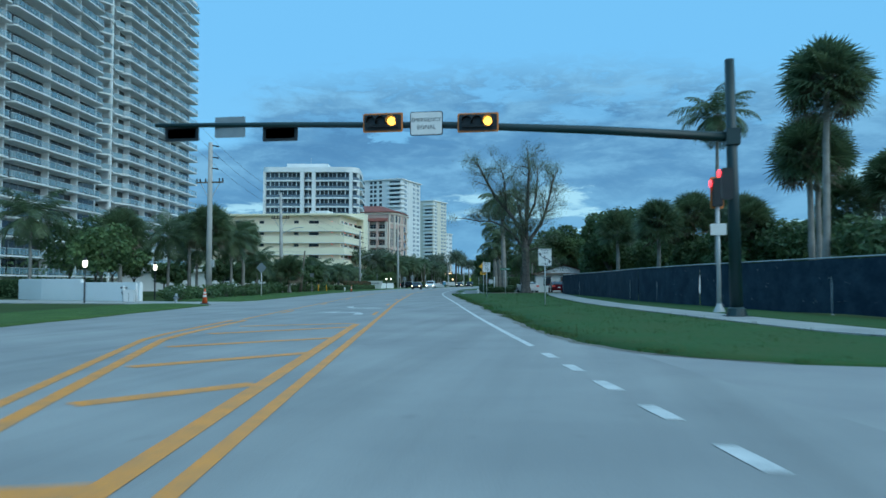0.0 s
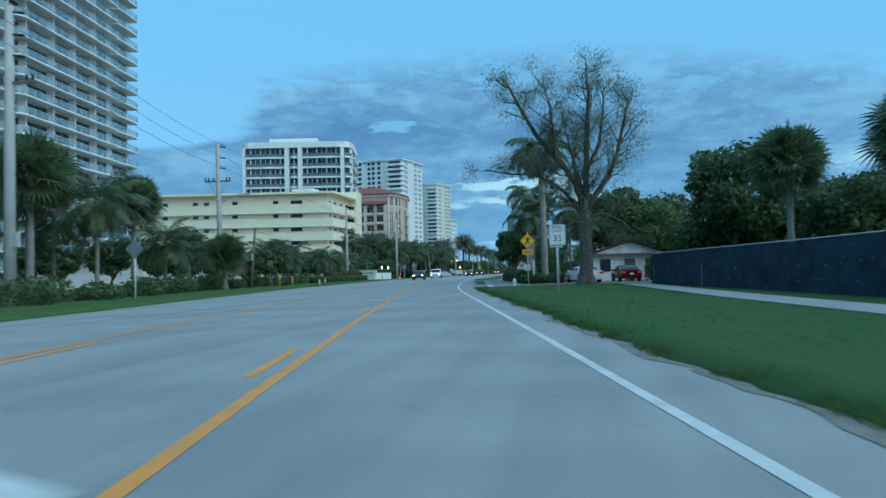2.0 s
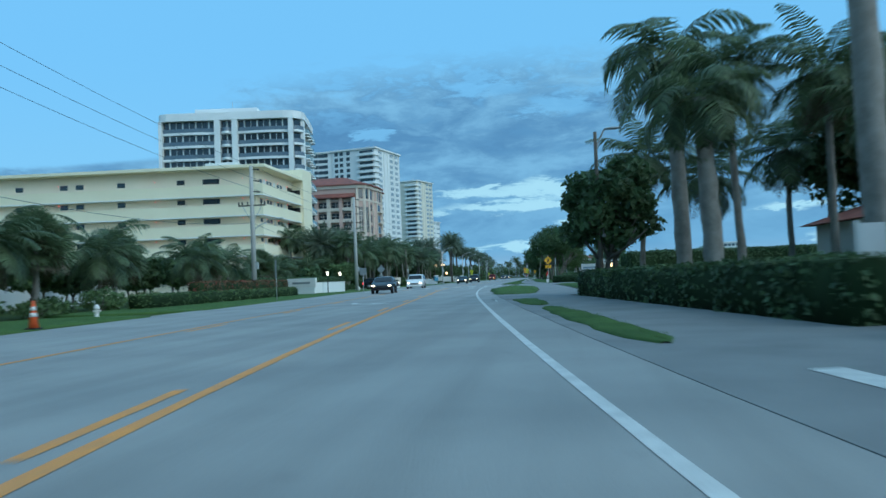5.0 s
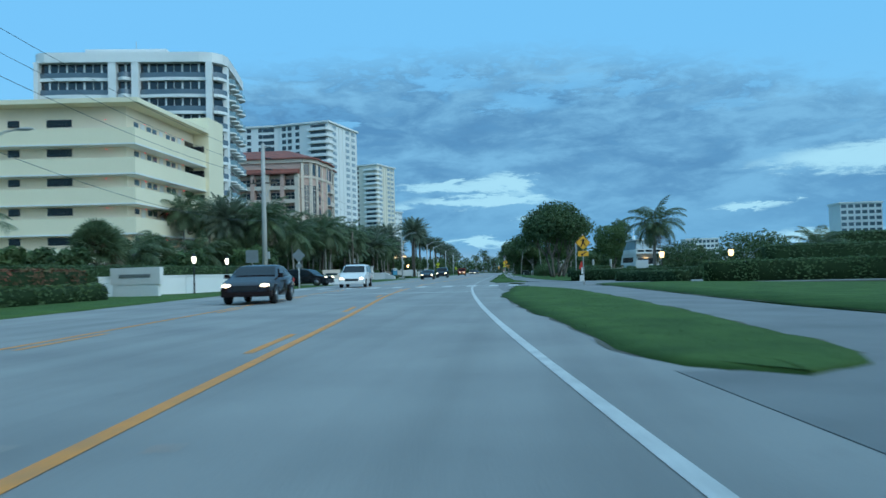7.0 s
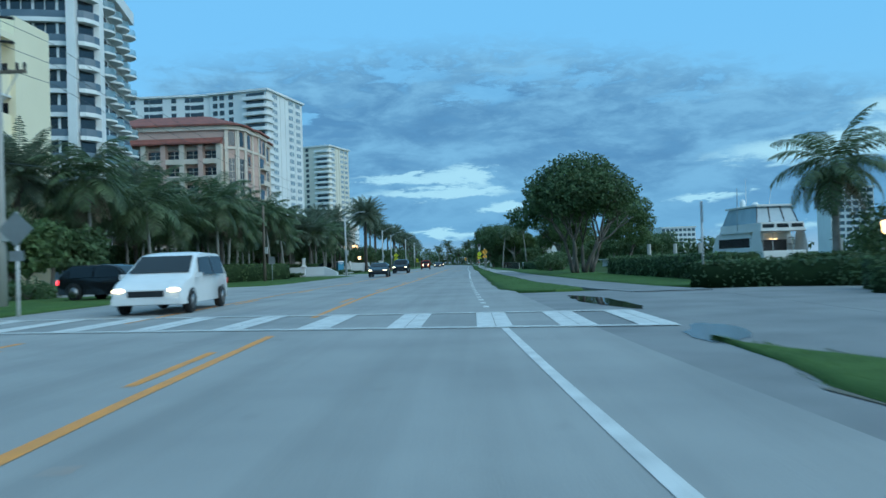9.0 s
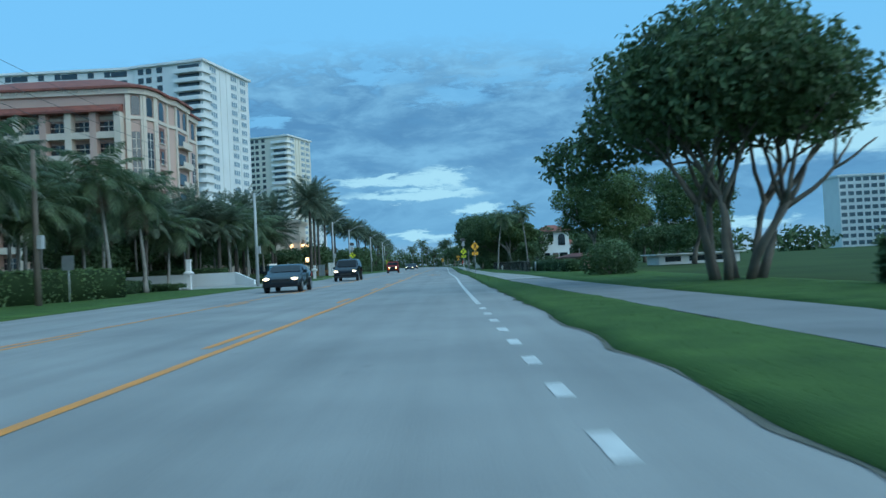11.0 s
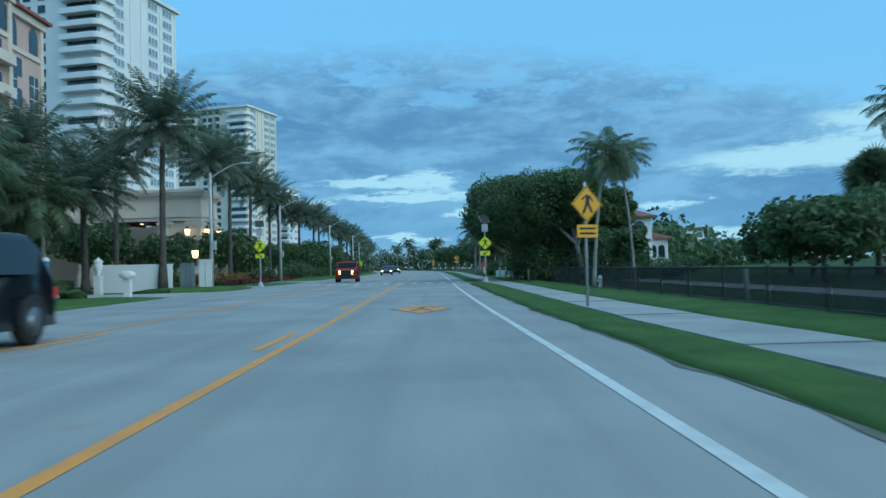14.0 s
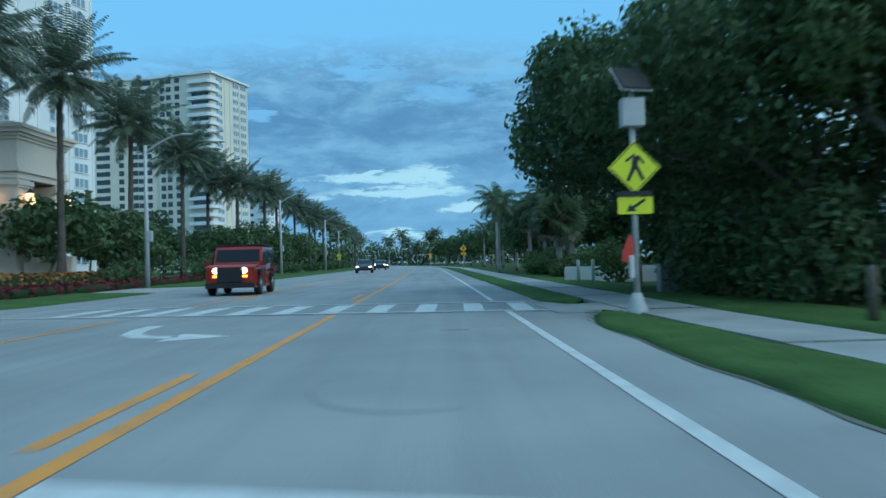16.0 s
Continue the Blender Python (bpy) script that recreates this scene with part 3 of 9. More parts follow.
# scuffed tyre streak and spilt sand at the mouth of the drive
rng = random.Random(77)
for side, wide, material, name, label, z in ((0.0, 0.1, DARKPATCH, "road_patch", "drawn-out dark scuff on the shoulder", 0.0025), (0.78, 0.3, SOIL, "sand_patch", "spilt sand and gravel at the drive mouth", 0.0105)):
    ring = []
    for k in range(26):
        a = 2 * math.pi * k / 26
        u, v = 1.7 * math.cos(a) * (1 if side == 0 else 0.5), wide * math.sin(a) * rng.uniform(0.5, 1.15)
        ring.append((6.72 + side - 0.09 * u + v, 122.0 - (0.3 if side else 0.0) + u))
    flat(name, ring, material, label, z)
TYREMARK = surface("faint_tyre_rubber", (0.245, 0.245, 0.24), 0.8, (0.275, 0.275, 0.27), 3.0, 0.2, 30)
tyre = Mesh()
arc = [(-1.05 + 0.85 * math.cos(a), 293.9 + 1.1 * math.sin(a)) for a in [radians(130 + 12 * k) for k in range(15)]]
tyre.loft([[(a, b, 0.0035), (a + 0.13 * (1 - i / 16), b + 0.05, 0.0035)] for i, (a, b) in enumerate(arc)], closed=False)
setting("tyre_mark", tyre, TYREMARK, "curved dark tyre mark on the road", "road marking")
for y in (24.5, 30.5, 49, 76, 128, 164, 244, 256, 266.7, 286):
    for side in (-0.62, 0.4):
        x = yellow_x(y) + side
        flat("survey_mark", [(x, y), (x + 0.2, y + 0.02), (x + 0.22, y + 0.1), (x + 0.03, y + 0.08)], FADED, "small faded survey mark on the road", 0.004)

# ---- turf, paths and drives ----


def turf(name, xa, xb, y0, y1, z=0.05, label="mown green grass verge", step=1.0, blades=0, seed=1, tip0=0.0, tip1=0.0, soil_w=0.06, rough=False):
    """A raised, slightly uneven sheet of turf between two curves, narrowing to tips where asked."""
    rng = random.Random(seed)
    n = max(2, int((y1 - y0) / step))
    cols = 7
    rows = []
    spans = []
    for i in range(n + 1):
        y = y0 + (y1 - y0) * i / n
        a, b = xa(y), xb(y)
        k = 1.0
        if tip0 and y - y0 < tip0:
            k = math.sqrt(max(0.0, 1 - (1 - (y - y0) / tip0) ** 2))
        if tip1 and y1 - y < tip1:
            k = min(k, math.sqrt(max(0.0, 1 - (1 - (y1 - y) / tip1) ** 2)))
        mid = (a + b) / 2
        a, b = mid + (a - mid) * max(k, 0.02), mid + (b - mid) * max(k, 0.02)
        a, b = a + 0.16 * noise.noise((y * 0.55, seed, 0.3)) + rng.uniform(-0.05, 0.05), b + 0.12 * noise.noise((y * 0.55, seed, 7.3)) + rng.uniform(-0.05, 0.05)
        spans.append((a, b, y))
        row = [(a, y, -0.06)]
        for c in range(cols):
            u = c / (cols - 1)
            e = min(u, 1 - u)
            row.append((a + (b - a) * u, y, (z if e > 0 else z * 0.35) + noise.noise((a * 0.7, y * 0.7, c)) * 0.018))
        row.append((b, y, -0.06))
        rows.append(row)
    ob = setting(name, Mesh().loft(rows, closed=False), ROUGHGRASS if rough else GRASS, label, "grass", smooth=True)
    if blades:
        for side in (0, 1):
            soil = Mesh()
            out = -1 if side == 0 else 1
            soil.loft([[(s[side] + out * max(0.01, soil_w + (0.1 + soil_w * 0.8) * noise.noise((s[2] * 0.9, seed, side + 3.1)) + 0.06 * noise.noise((s[2] * 3.7, seed, side))), s[2], 0.0065), (s[side] - out * 0.1, s[2], 0.0065)][::out] for s in spans if y0 + max(tip0, 0.1) < s[2] < y1 - max(tip1, 0.1)], closed=False)
            setting("soil_edge", soil, SOIL if rough else SHADESOIL, "thin worn edge of sandy soil along the grass" if rough else "thin edge of soil darkened for the shadow along the grass", "soil")
        m = Mesh()
        for _ in range(blades * 2 // 5):
            i = rng.randrange(len(spans) - 1)
            (a, b, y), (_, _, y2) = spans[i], spans[i + 1]
            u = rng.random() if rng.random() < 0.6 else rng.choice((rng.random() ** 3, 1 - rng.random() ** 3))
            x, yy = a + (b - a) * u, rng.uniform(y, y2)
            h, w, t = rng.uniform(0.0, 0.03), rng.uniform(0.005, 0.012), rng.uniform(0, math.pi)
            foot = z * (0.35 + 0.65 * min(1.0, 6 * min(u, 1 - u)))
            lx, ly = rng.uniform(-0.04, 0.04), rng.uniform(-0.04, 0.04)
            ca, sa = math.cos(t) * w, math.sin(t) * w
            m.add([(x - ca, yy - sa, foot - 0.02), (x + ca, yy + sa, foot - 0.02), (x + lx, yy + ly, foot + h)], [(0, 1, 2)])
        if rough:
            for _ in range(blades // 2):
                i = rng.randrange(len(spans) - 1)
                (a, b, y), (_, _, y2) = spans[i], spans[i + 1]
                off = max(-0.1, rng.gauss(0.02, 0.12)) if rng.random() < 0.6 else rng.random() * (b - a)
                x, yy = a + off, rng.uniform(y, y2)
                if noise.noise((x * 0.8, yy * 0.8, 4.2)) < 0.0 or x > b:
                    continue
                h, w, t = rng.uniform(0.03, 0.09), rng.uniform(0.008, 0.02), rng.uniform(0, math.pi)
                lx, ly = rng.uniform(-0.08, 0.08), rng.uniform(-0.08, 0.08)
                ca, sa = math.cos(t) * w, math.sin(t) * w
                m.add([(x - ca, yy - sa, -0.02), (x + ca, yy + sa, -0.02), (x + lx, yy + ly, z * min(1.0, max(0.3, off * 3)) + h)], [(0, 1, 2)])
        tagged(new("grass_blades", m.data("grass_blades", ROUGHBLADE if rough else BLADE)), "short green grass blades on the verge", "grass", "", "stuff")
    return ob


def rows_x(rows):
    return lambda y: float(np.interp(y, [r[0] for r in rows], [r[1] for r in rows]))


walk_a = rows_x([(18, 33.5), (22, 30.0), (29, 28.5), (40, 26.4), (48.5, 25.0), (64, 23.4), (79, 22.4), (92, 21.8)])
turf("grass_verge", rows_x([(15.0, 29.5), (15.4, 27.2), (16.3, 25.7), (17.6, 24.8), (19.2, 24.1), (20.7, 23.8), (22.8, 23.2), (25.8, right_edge(25.8)), (30, right_edge(30)), (40, right_edge(40)), (50, right_edge(50)), (60, right_edge(60)), (70, right_edge(70)), (80, right_edge(80)), (86, right_edge(86) + 0.1), (88.5, 12.9), (90, 14.8), (91.2, 19.0)]),
     walk_a, 15.0, 91.2, label="rough weedy grass verge with a worn sandy edge", step=0.4, blades=60000, seed=2, soil_w=0.2, rough=True)
setting("sidewalk", strip(walk_a, lambda y: walk_a(y) + 1.9, 17, 96, 0.045, 2, 0.1), CONCRETE, "pale concrete sidewalk beside the verge", "sidewalk")
turf("grass_strip", lambda y: walk_a(y) + 1.9, lambda y: walk_a(y) + 5.5, 18, 91, 0.04, "grass strip between sidewalk and fence", 2, seed=3, rough=True)
# side drive between the houses and the island
setting("side_drive", Mesh().prism([(right_edge(88.5), 88.5), (22, 91.5), (46, 93), (46, 99), (20, 99), (16.5, 103), (13.5, 110), (10, 126), (9.0, 131), (right_edge(131), 131), (right_edge(120), 120), (right_edge(110), 110), (right_edge(100), 100), (right_edge(94), 94)], -0.05, 0.008), PATHWAY, "grey asphalt drive leading off the road", "driveway")
flat("stop_line", [(11.7, 95.4), (12.6, 88.4), (12.95, 88.5), (12.05, 95.5)], WHITE, "white stop line on the side drive", 0.014)
setting("brick_drive", Mesh().prism([(15.2, 93), (27, 95.5), (40, 97), (40, 112), (24, 109), (17, 104)], -0.05, 0.03), PAVER, "reddish brick-paved forecourt of a house", "driveway")
turf("grass_verge", rows_x([(90, 16.6), (93, 19), (97, 30)]), rows_x([(90, 21), (93, 29), (97, 33)]), 89.6, 94.5, 0.06, "green grass corner beside the drive", 0.7, blades=3000, seed=4)
turf("grass_island", lambda y: right_edge(y) + 0.4, rows_x([(98, 11.2), (110, 10.0), (126, 7.6)]), 98.5, 112, 0.04, "narrow grass island between road and path", 1, blades=2500, seed=5, tip0=2, tip1=4)
turf("grass_island", lambda y: right_edge(y) + 0.3, rows_x([(98, 11.2), (110, 9.6), (126, 8.4)]), 113.5, 121.3, 0.04, "narrow grass island between road and path", 0.6, blades=2000, seed=6, tip0=3, tip1=1.0)
isl = rows_x([(130, 8.1), (134, 8.4), (142, 8.4), (150, 8.2), (156, 7.9), (161.6, 7.5), (164, 7.1), (167, 6.1), (169.5, 4.9)])
turf("grass_island", lambda y: white_x(y) + float(np.interp(y, [130, 150, 155, 160, 165.5, 170], [1.04, 1.04, 1.1, 1.75, 2.2, 2.6])), isl, 130.6, 170.2, 0.05, "green grass island between road and asphalt path", 0.8, blades=16000, seed=7, tip0=1.6, tip1=4)
setting("asphalt_path", strip(lambda y: right_edge(y) - 0.02, rows_x([(126, 24), (133, 24), (135, 12.0), (142, 11.0), (166, 10.0), (169, 9.4), (186, 9.6)]), 126, 187, -0.004, 1.5, 0.05), PATHWAY, "grey asphalt path and drive beside the island", "path")
setting("marina_drive", Mesh().prism([(9.0, 170), (24, 166), (60, 170), (60, 178), (24, 176.5), (12, 186), (9.2, 186)], -0.05, -0.001), PATHWAY, "worn grey asphalt drive with puddles", "driveway")
turf("lawn", rows_x([(134, 12.4), (142, 11.3), (160, 10.4), (170, 9.9), (179, 9.2)]), rows_x([(134, 26), (150, 26), (170, 17), (179, 11)]), 136, 172, 0.06, "wide smooth green lawn before a hedge", 1.5, blades=9000, seed=8)
walk_b = rows_x([(184, 7.0), (190, 5.9), (200, 4.9), (220, 4.25), (229, 3.93), (235, 3.74), (245, 3.64), (258, 3.46), (265, 3.22), (272, 3.2), (294, 3.1), (299, 2.9), (303, 2.85), (400, 3.0), (440, 1.2), (500, -4.8), (600, -19.8), (900, -72)])
turf("grass_verge", lambda y: right_edge(y) + 0.02, walk_b, 187.6, 301.8, 0.05, "long green grass verge beside the bike lane", 0.8, blades=45000, seed=9, tip0=4, tip1=2.5)
turf("grass_verge", lambda y: right_edge(y) + 0.02, walk_b, 304.4, 420, 0.05, "long green grass verge beside the bike lane", 2, blades=9000, seed=10, tip0=2.5)
setting("crossing_ramp", Mesh().prism([(1.5, 301.9), (3.3, 301.4), (3.3, 304.6), (1.4, 304.4)], -0.05, 0.02), CONCRETE, "concrete ramp from sidewalk to crosswalk", "ramp")


def walk_b_far(y):
    return walk_b(y) + float(np.interp(y, [184, 200, 225, 245, 260, 272, 280, 300], [2.6, 2.6, 2.2, 2.3, 1.7, 1.45, 1.35, 1.42]))


setting("sidewalk", strip(walk_b, walk_b_far, 185, 236, 0.02, 2, 0.1), PATHWAY, "grey asphalt sidewalk beside the verge", "sidewalk")
joint = 236.0
while joint < 330:
    setting("sidewalk_slab", strip(walk_b, walk_b_far, joint, joint + 1.96, 0.035 + 0.004 * ((joint * 7) % 3 - 1), 1.0, 0.1), CONCRETE, "pale concrete sidewalk slab", "sidewalk")
    joint += 2.0
setting("sidewalk", strip(walk_b, walk_b_far, 330, 700, 0.035, 3, 0.1), CONCRETE, "pale concrete sidewalk", "sidewalk")
turf("lawn", lambda y: walk_b_far(y), lambda y: walk_b_far(y) + float(np.interp(y, [187, 215, 240, 256, 262, 290, 310], [4, 5, 6.5, 6.0, 2.6, 2.4, 2.2])), 187.5, 340, 0.05, "green lawn strip behind the sidewalk", 1.0, blades=16000, seed=11, tip0=2)
# the far side of the road
for y0, y1, w0, w1 in ((-60, 43.6, 7, 5), (50, 118, 6.5, 7), (120, 199, 9, 9), (211, 252, 9, 9), (268, 287, 7, 7), (294, 303.2, 6, 6), (307.2, 322, 6, 8), (330, 640, 10, 14)):
    turf("grass_verge", rows_x([(y0, left_edge(y0) - w0), ((y0 + y1) / 2, left_edge((y0 + y1) / 2) - (w0 + w1) / 2), (y1, left_edge(y1) - w1)]), left_edge, y0, y1, 0.2 if y0 == 294 else 0.05,
         "green grass verge across the road", 1.2, blades=int(110 * (min(y1, 330) - max(y0, 0))) if y0 < 330 else 0, seed=int(y0 + 99), tip0=2.5, tip1=2.5)
for y0, y1 in ((44.5, 49.5), (200, 210.5), (253, 267), (287.5, 293.5), (322.5, 329.5)):
    setting("driveway", Mesh().prism([(left_edge(y0) + 0.3, y0 - 0.8), (left_edge(y1) + 0.3, y1 + 0.8), (left_edge(y1) - 4, y1), (left_edge(y1) - 32, y1 + 6), (left_edge(y0) - 32, y0 + 2), (left_edge(y0) - 4, y0)], -0.05, -0.002), CONCRETE, "pale concrete driveway entrance", "driveway")
setting("crossing_landing", Mesh().prism([(-12.9, 303.4), (-12.7, 307.0), (-16, 307.6), (-34, 312), (-34, 310), (-16, 305.2)], -0.05, 0.012), CONCRETE, "pale concrete path from the crosswalk to the porch", "path")
# puddles on the drive
for x, y, w, l, ang in ((5.0, 180.6, 1.1, 7.4, 4), (5.2, 171.2, 0.9, 3.2, -12)):
    rng = random.Random(int(y))
    ring = []
    for k in range(22):
        a = 2 * math.pi * k / 22
        px, py = w / 2 * math.cos(a) * rng.uniform(0.75, 1.1), l / 2 * math.sin(a) * rng.uniform(0.8, 1.08)
        c, s = math.cos(radians(ang)), math.sin(radians(ang))
        ring.append((x + px * c - py * s, y + px * s + py * c))
    flat("puddle", ring, WATER if y > 175 else WET, "still rain puddle reflecting the sky" if y > 175 else "dark wet patch on the drive", 0.0045)

# ---- buildings ----


def condo_tower():
    """The tall white balcony tower near the start."""
    t = thing("condo_tower", "tall white condominium tower with curved glass-railed balconies", "building", pose(-47.3, 144.5, 0, 0, 0, 6.6))
    H, N = 2.3, 24
    for xb, ya, yb in ((-1.7, -30.5, 0), (-4.5, -37, -30.505), (-1.7, -95, -37.005)):
        part("wall", Mesh().box(-26, xb, ya, yb, -0.06, N * H + 1), STUCCO, t)
    for xa, xb, ya, yb in ((-0.75, -0.4, -35.1, -34.75), (-3.5, -1.5, -33.5, -33.1)):
        part("column", Mesh().box(xa, xb, ya, yb, -0.06, N * H + 1), TRIMWHITE, t)
    for y in (-90, -83, -72.5, -60.8, -51.2, -43.9, -28.2, -22.25, -17.15, -11.7):
        part("fin_wall", Mesh().box(-1.69, -0.75, y - 0.11, y + 0.11, -0.06, N * H + 0.98), STUCCO, t)
    part("roof", Mesh().box(-26.5, -0.6, -95.5, 0.5, N * H + 1, N * H + 1.6), TRIMWHITE, t)

    def slab_ring(y0, y1, out, round0, round1):
        ring = [(-1.9, y0)]
        for k in range(6):
            a = radians(90 * k / 5)
            ring.append((out - round0 + round0 * math.sin(a), y0 + round0 * (1 - math.cos(a))))
        for k in range(6):
            a = radians(90 * k / 5)
            ring.append((out - round1 + round1 * math.cos(a), y1 - round1 * (1 - math.sin(a))))
        ring.append((-1.9, y1))
        return ring[::-1]

    bays = [(-30.5, -6.2, 0.0, 1.5, 0.4), (-5.9, 0.9, -0.2, 0.4, 0.6), (-60, -37.3, 0.0, 0.4, 1.6), (-94, -60.6, 0.0, 1.0, 0.4)]
    for b, (y0, y1, outx, r0, r1) in enumerate(bays):
        ring = slab_ring(y0, y1, outx, r0, r1)
        sl = Mesh().prism(ring[::-1], 0, 0.2).data("balcony_slab", TRIMWHITE)
        rl, posts = Mesh(), Mesh()
        path = ring[1:-1] if b != 1 else ring[1:]
        inner = [(x - 0.06, y) for x, y in path]
        rl.loft([[(x, y, 0.3) for x, y in inner], [(x, y, 1.0) for x, y in inner]], closed=False)
        posts.tube([(x, y, 1.03) for x, y in inner], 0.035, 4)
        n = int((y1 - y0) / 1.6)
        for k in range(n + 1):
            y = y0 + r0 + (y1 - y0 - r0 - r1) * k / n
            posts.box(outx - 0.1, outx - 0.05, y - 0.03, y + 0.03, 0.24, 1.03)
        rg, rp = rl.data("glass_panel", RAILGLASS), posts.data("handrail", GALV)
        wins, mull = [], Mesh()
        spans = {0: [(-30.2, -28.4), (-28.0, -22.4), (-22.1, -17.3), (-17.0, -11.9), (-11.4, -7.0)], 1: [(-5.2, -0.6)], 2: [(-59.6, -51.4), (-51.0, -44.1), (-43.7, -37.6)], 3: [(-93.6, -90.2), (-89.8, -83.2), (-82.8, -72.7), (-72.3, -61.0)]}[b]
        for a, c in spans:
            wins.append(Mesh().box(-1.7, -1.64, a, c, 0.24, 2.1).data("sliding_door", GLASSDARK))
            k = a
            while k <= c + 0.01:
                mull.box(-1.66, -1.61, k - 0.025, k + 0.025, 0.24, 2.1)
                k += (c - a) / max(1, round((c - a) / 1.6))
        md = mull.data("mullion", GALV)
        for i in range(1, N + 1):
            z = i * H - 0.3
            s = part("balcony", sl, None, t, "", pose(0, 0, z))
            part("glass_panel", rg, None, s)
            part("handrail", rp, None, s)
            for wd in wins:
                d = part("sliding_door", wd, None, t, "", pose(0, 0, z))
            part("mullion", md, None, d, "", None, False, "stuff")
    # the recess between the two wings: angled balconies before dark glass
    nook = [(-4.4, -36.9), (-1.5, -36.9), (-0.3, -34.9), (-1.1, -32.6), (-0.5, -31.0), (-1.8, -30.6), (-4.4, -30.6)]
    nook_slab = Mesh().prism(nook, 0, 0.2).data("balcony_slab", TRIMWHITE)
    nook_rail = Mesh().loft([[(x - 0.06, y, 0.26) for x, y in nook[1:-1]], [(x - 0.06, y, 1.0) for x, y in nook[1:-1]]], closed=False).data("glass_panel", RAILGLASS)
    nook_glass = [Mesh().box(-3.0, -2.9, -36.8, -33.6, 0.2, 2.1).data("sliding_door", GLASSDARK), Mesh().box(-3.4, -3.3, -32.8, -30.8, 0.2, 2.1).data("sliding_door", GLASSDARK)]
    for i in range(1, N + 1):
        s = part("balcony", nook_slab, None, t, "", pose(0, 0, i * H - 0.3))
        part("glass_panel", nook_rail, None, s)
        for pane in nook_glass:
            part("sliding_door", pane, None, t, "", pose(0, 0, i * H - 0.3))
    rec = Mesh().box(-4.5, -4.44, -36.6, -34.8, 0.2, 2.1).box(-4.5, -4.44, -33.2, -31.2, 0.2, 2.1).data("window", GLASSDARK)
    for i in range(1, N + 1):
        part("window", rec, None, t, "", pose(0, 0, i * H - 0.3))
    # low garage wing in front of it
    g = thing("garage_wing", "low white concrete garage wing with dark openings", "building", pose(-47.3, 144.5, 0, 0, 0, 6.6))
    part("wall", Mesh().box(-2, 14, -30, 12, -0.06, 3.0), STUCCO, g)
    part("roof", Mesh().box(-2.5, 14.8, -31, 13, 3.0, 3.35), TRIMWHITE, g)
    for k in range(5):
        part("opening", Mesh().box(14.0, 14.05, -27 + 8 * k, -22 + 8 * k, 1.6, 2.7), GLASSDARK, g)
    return t


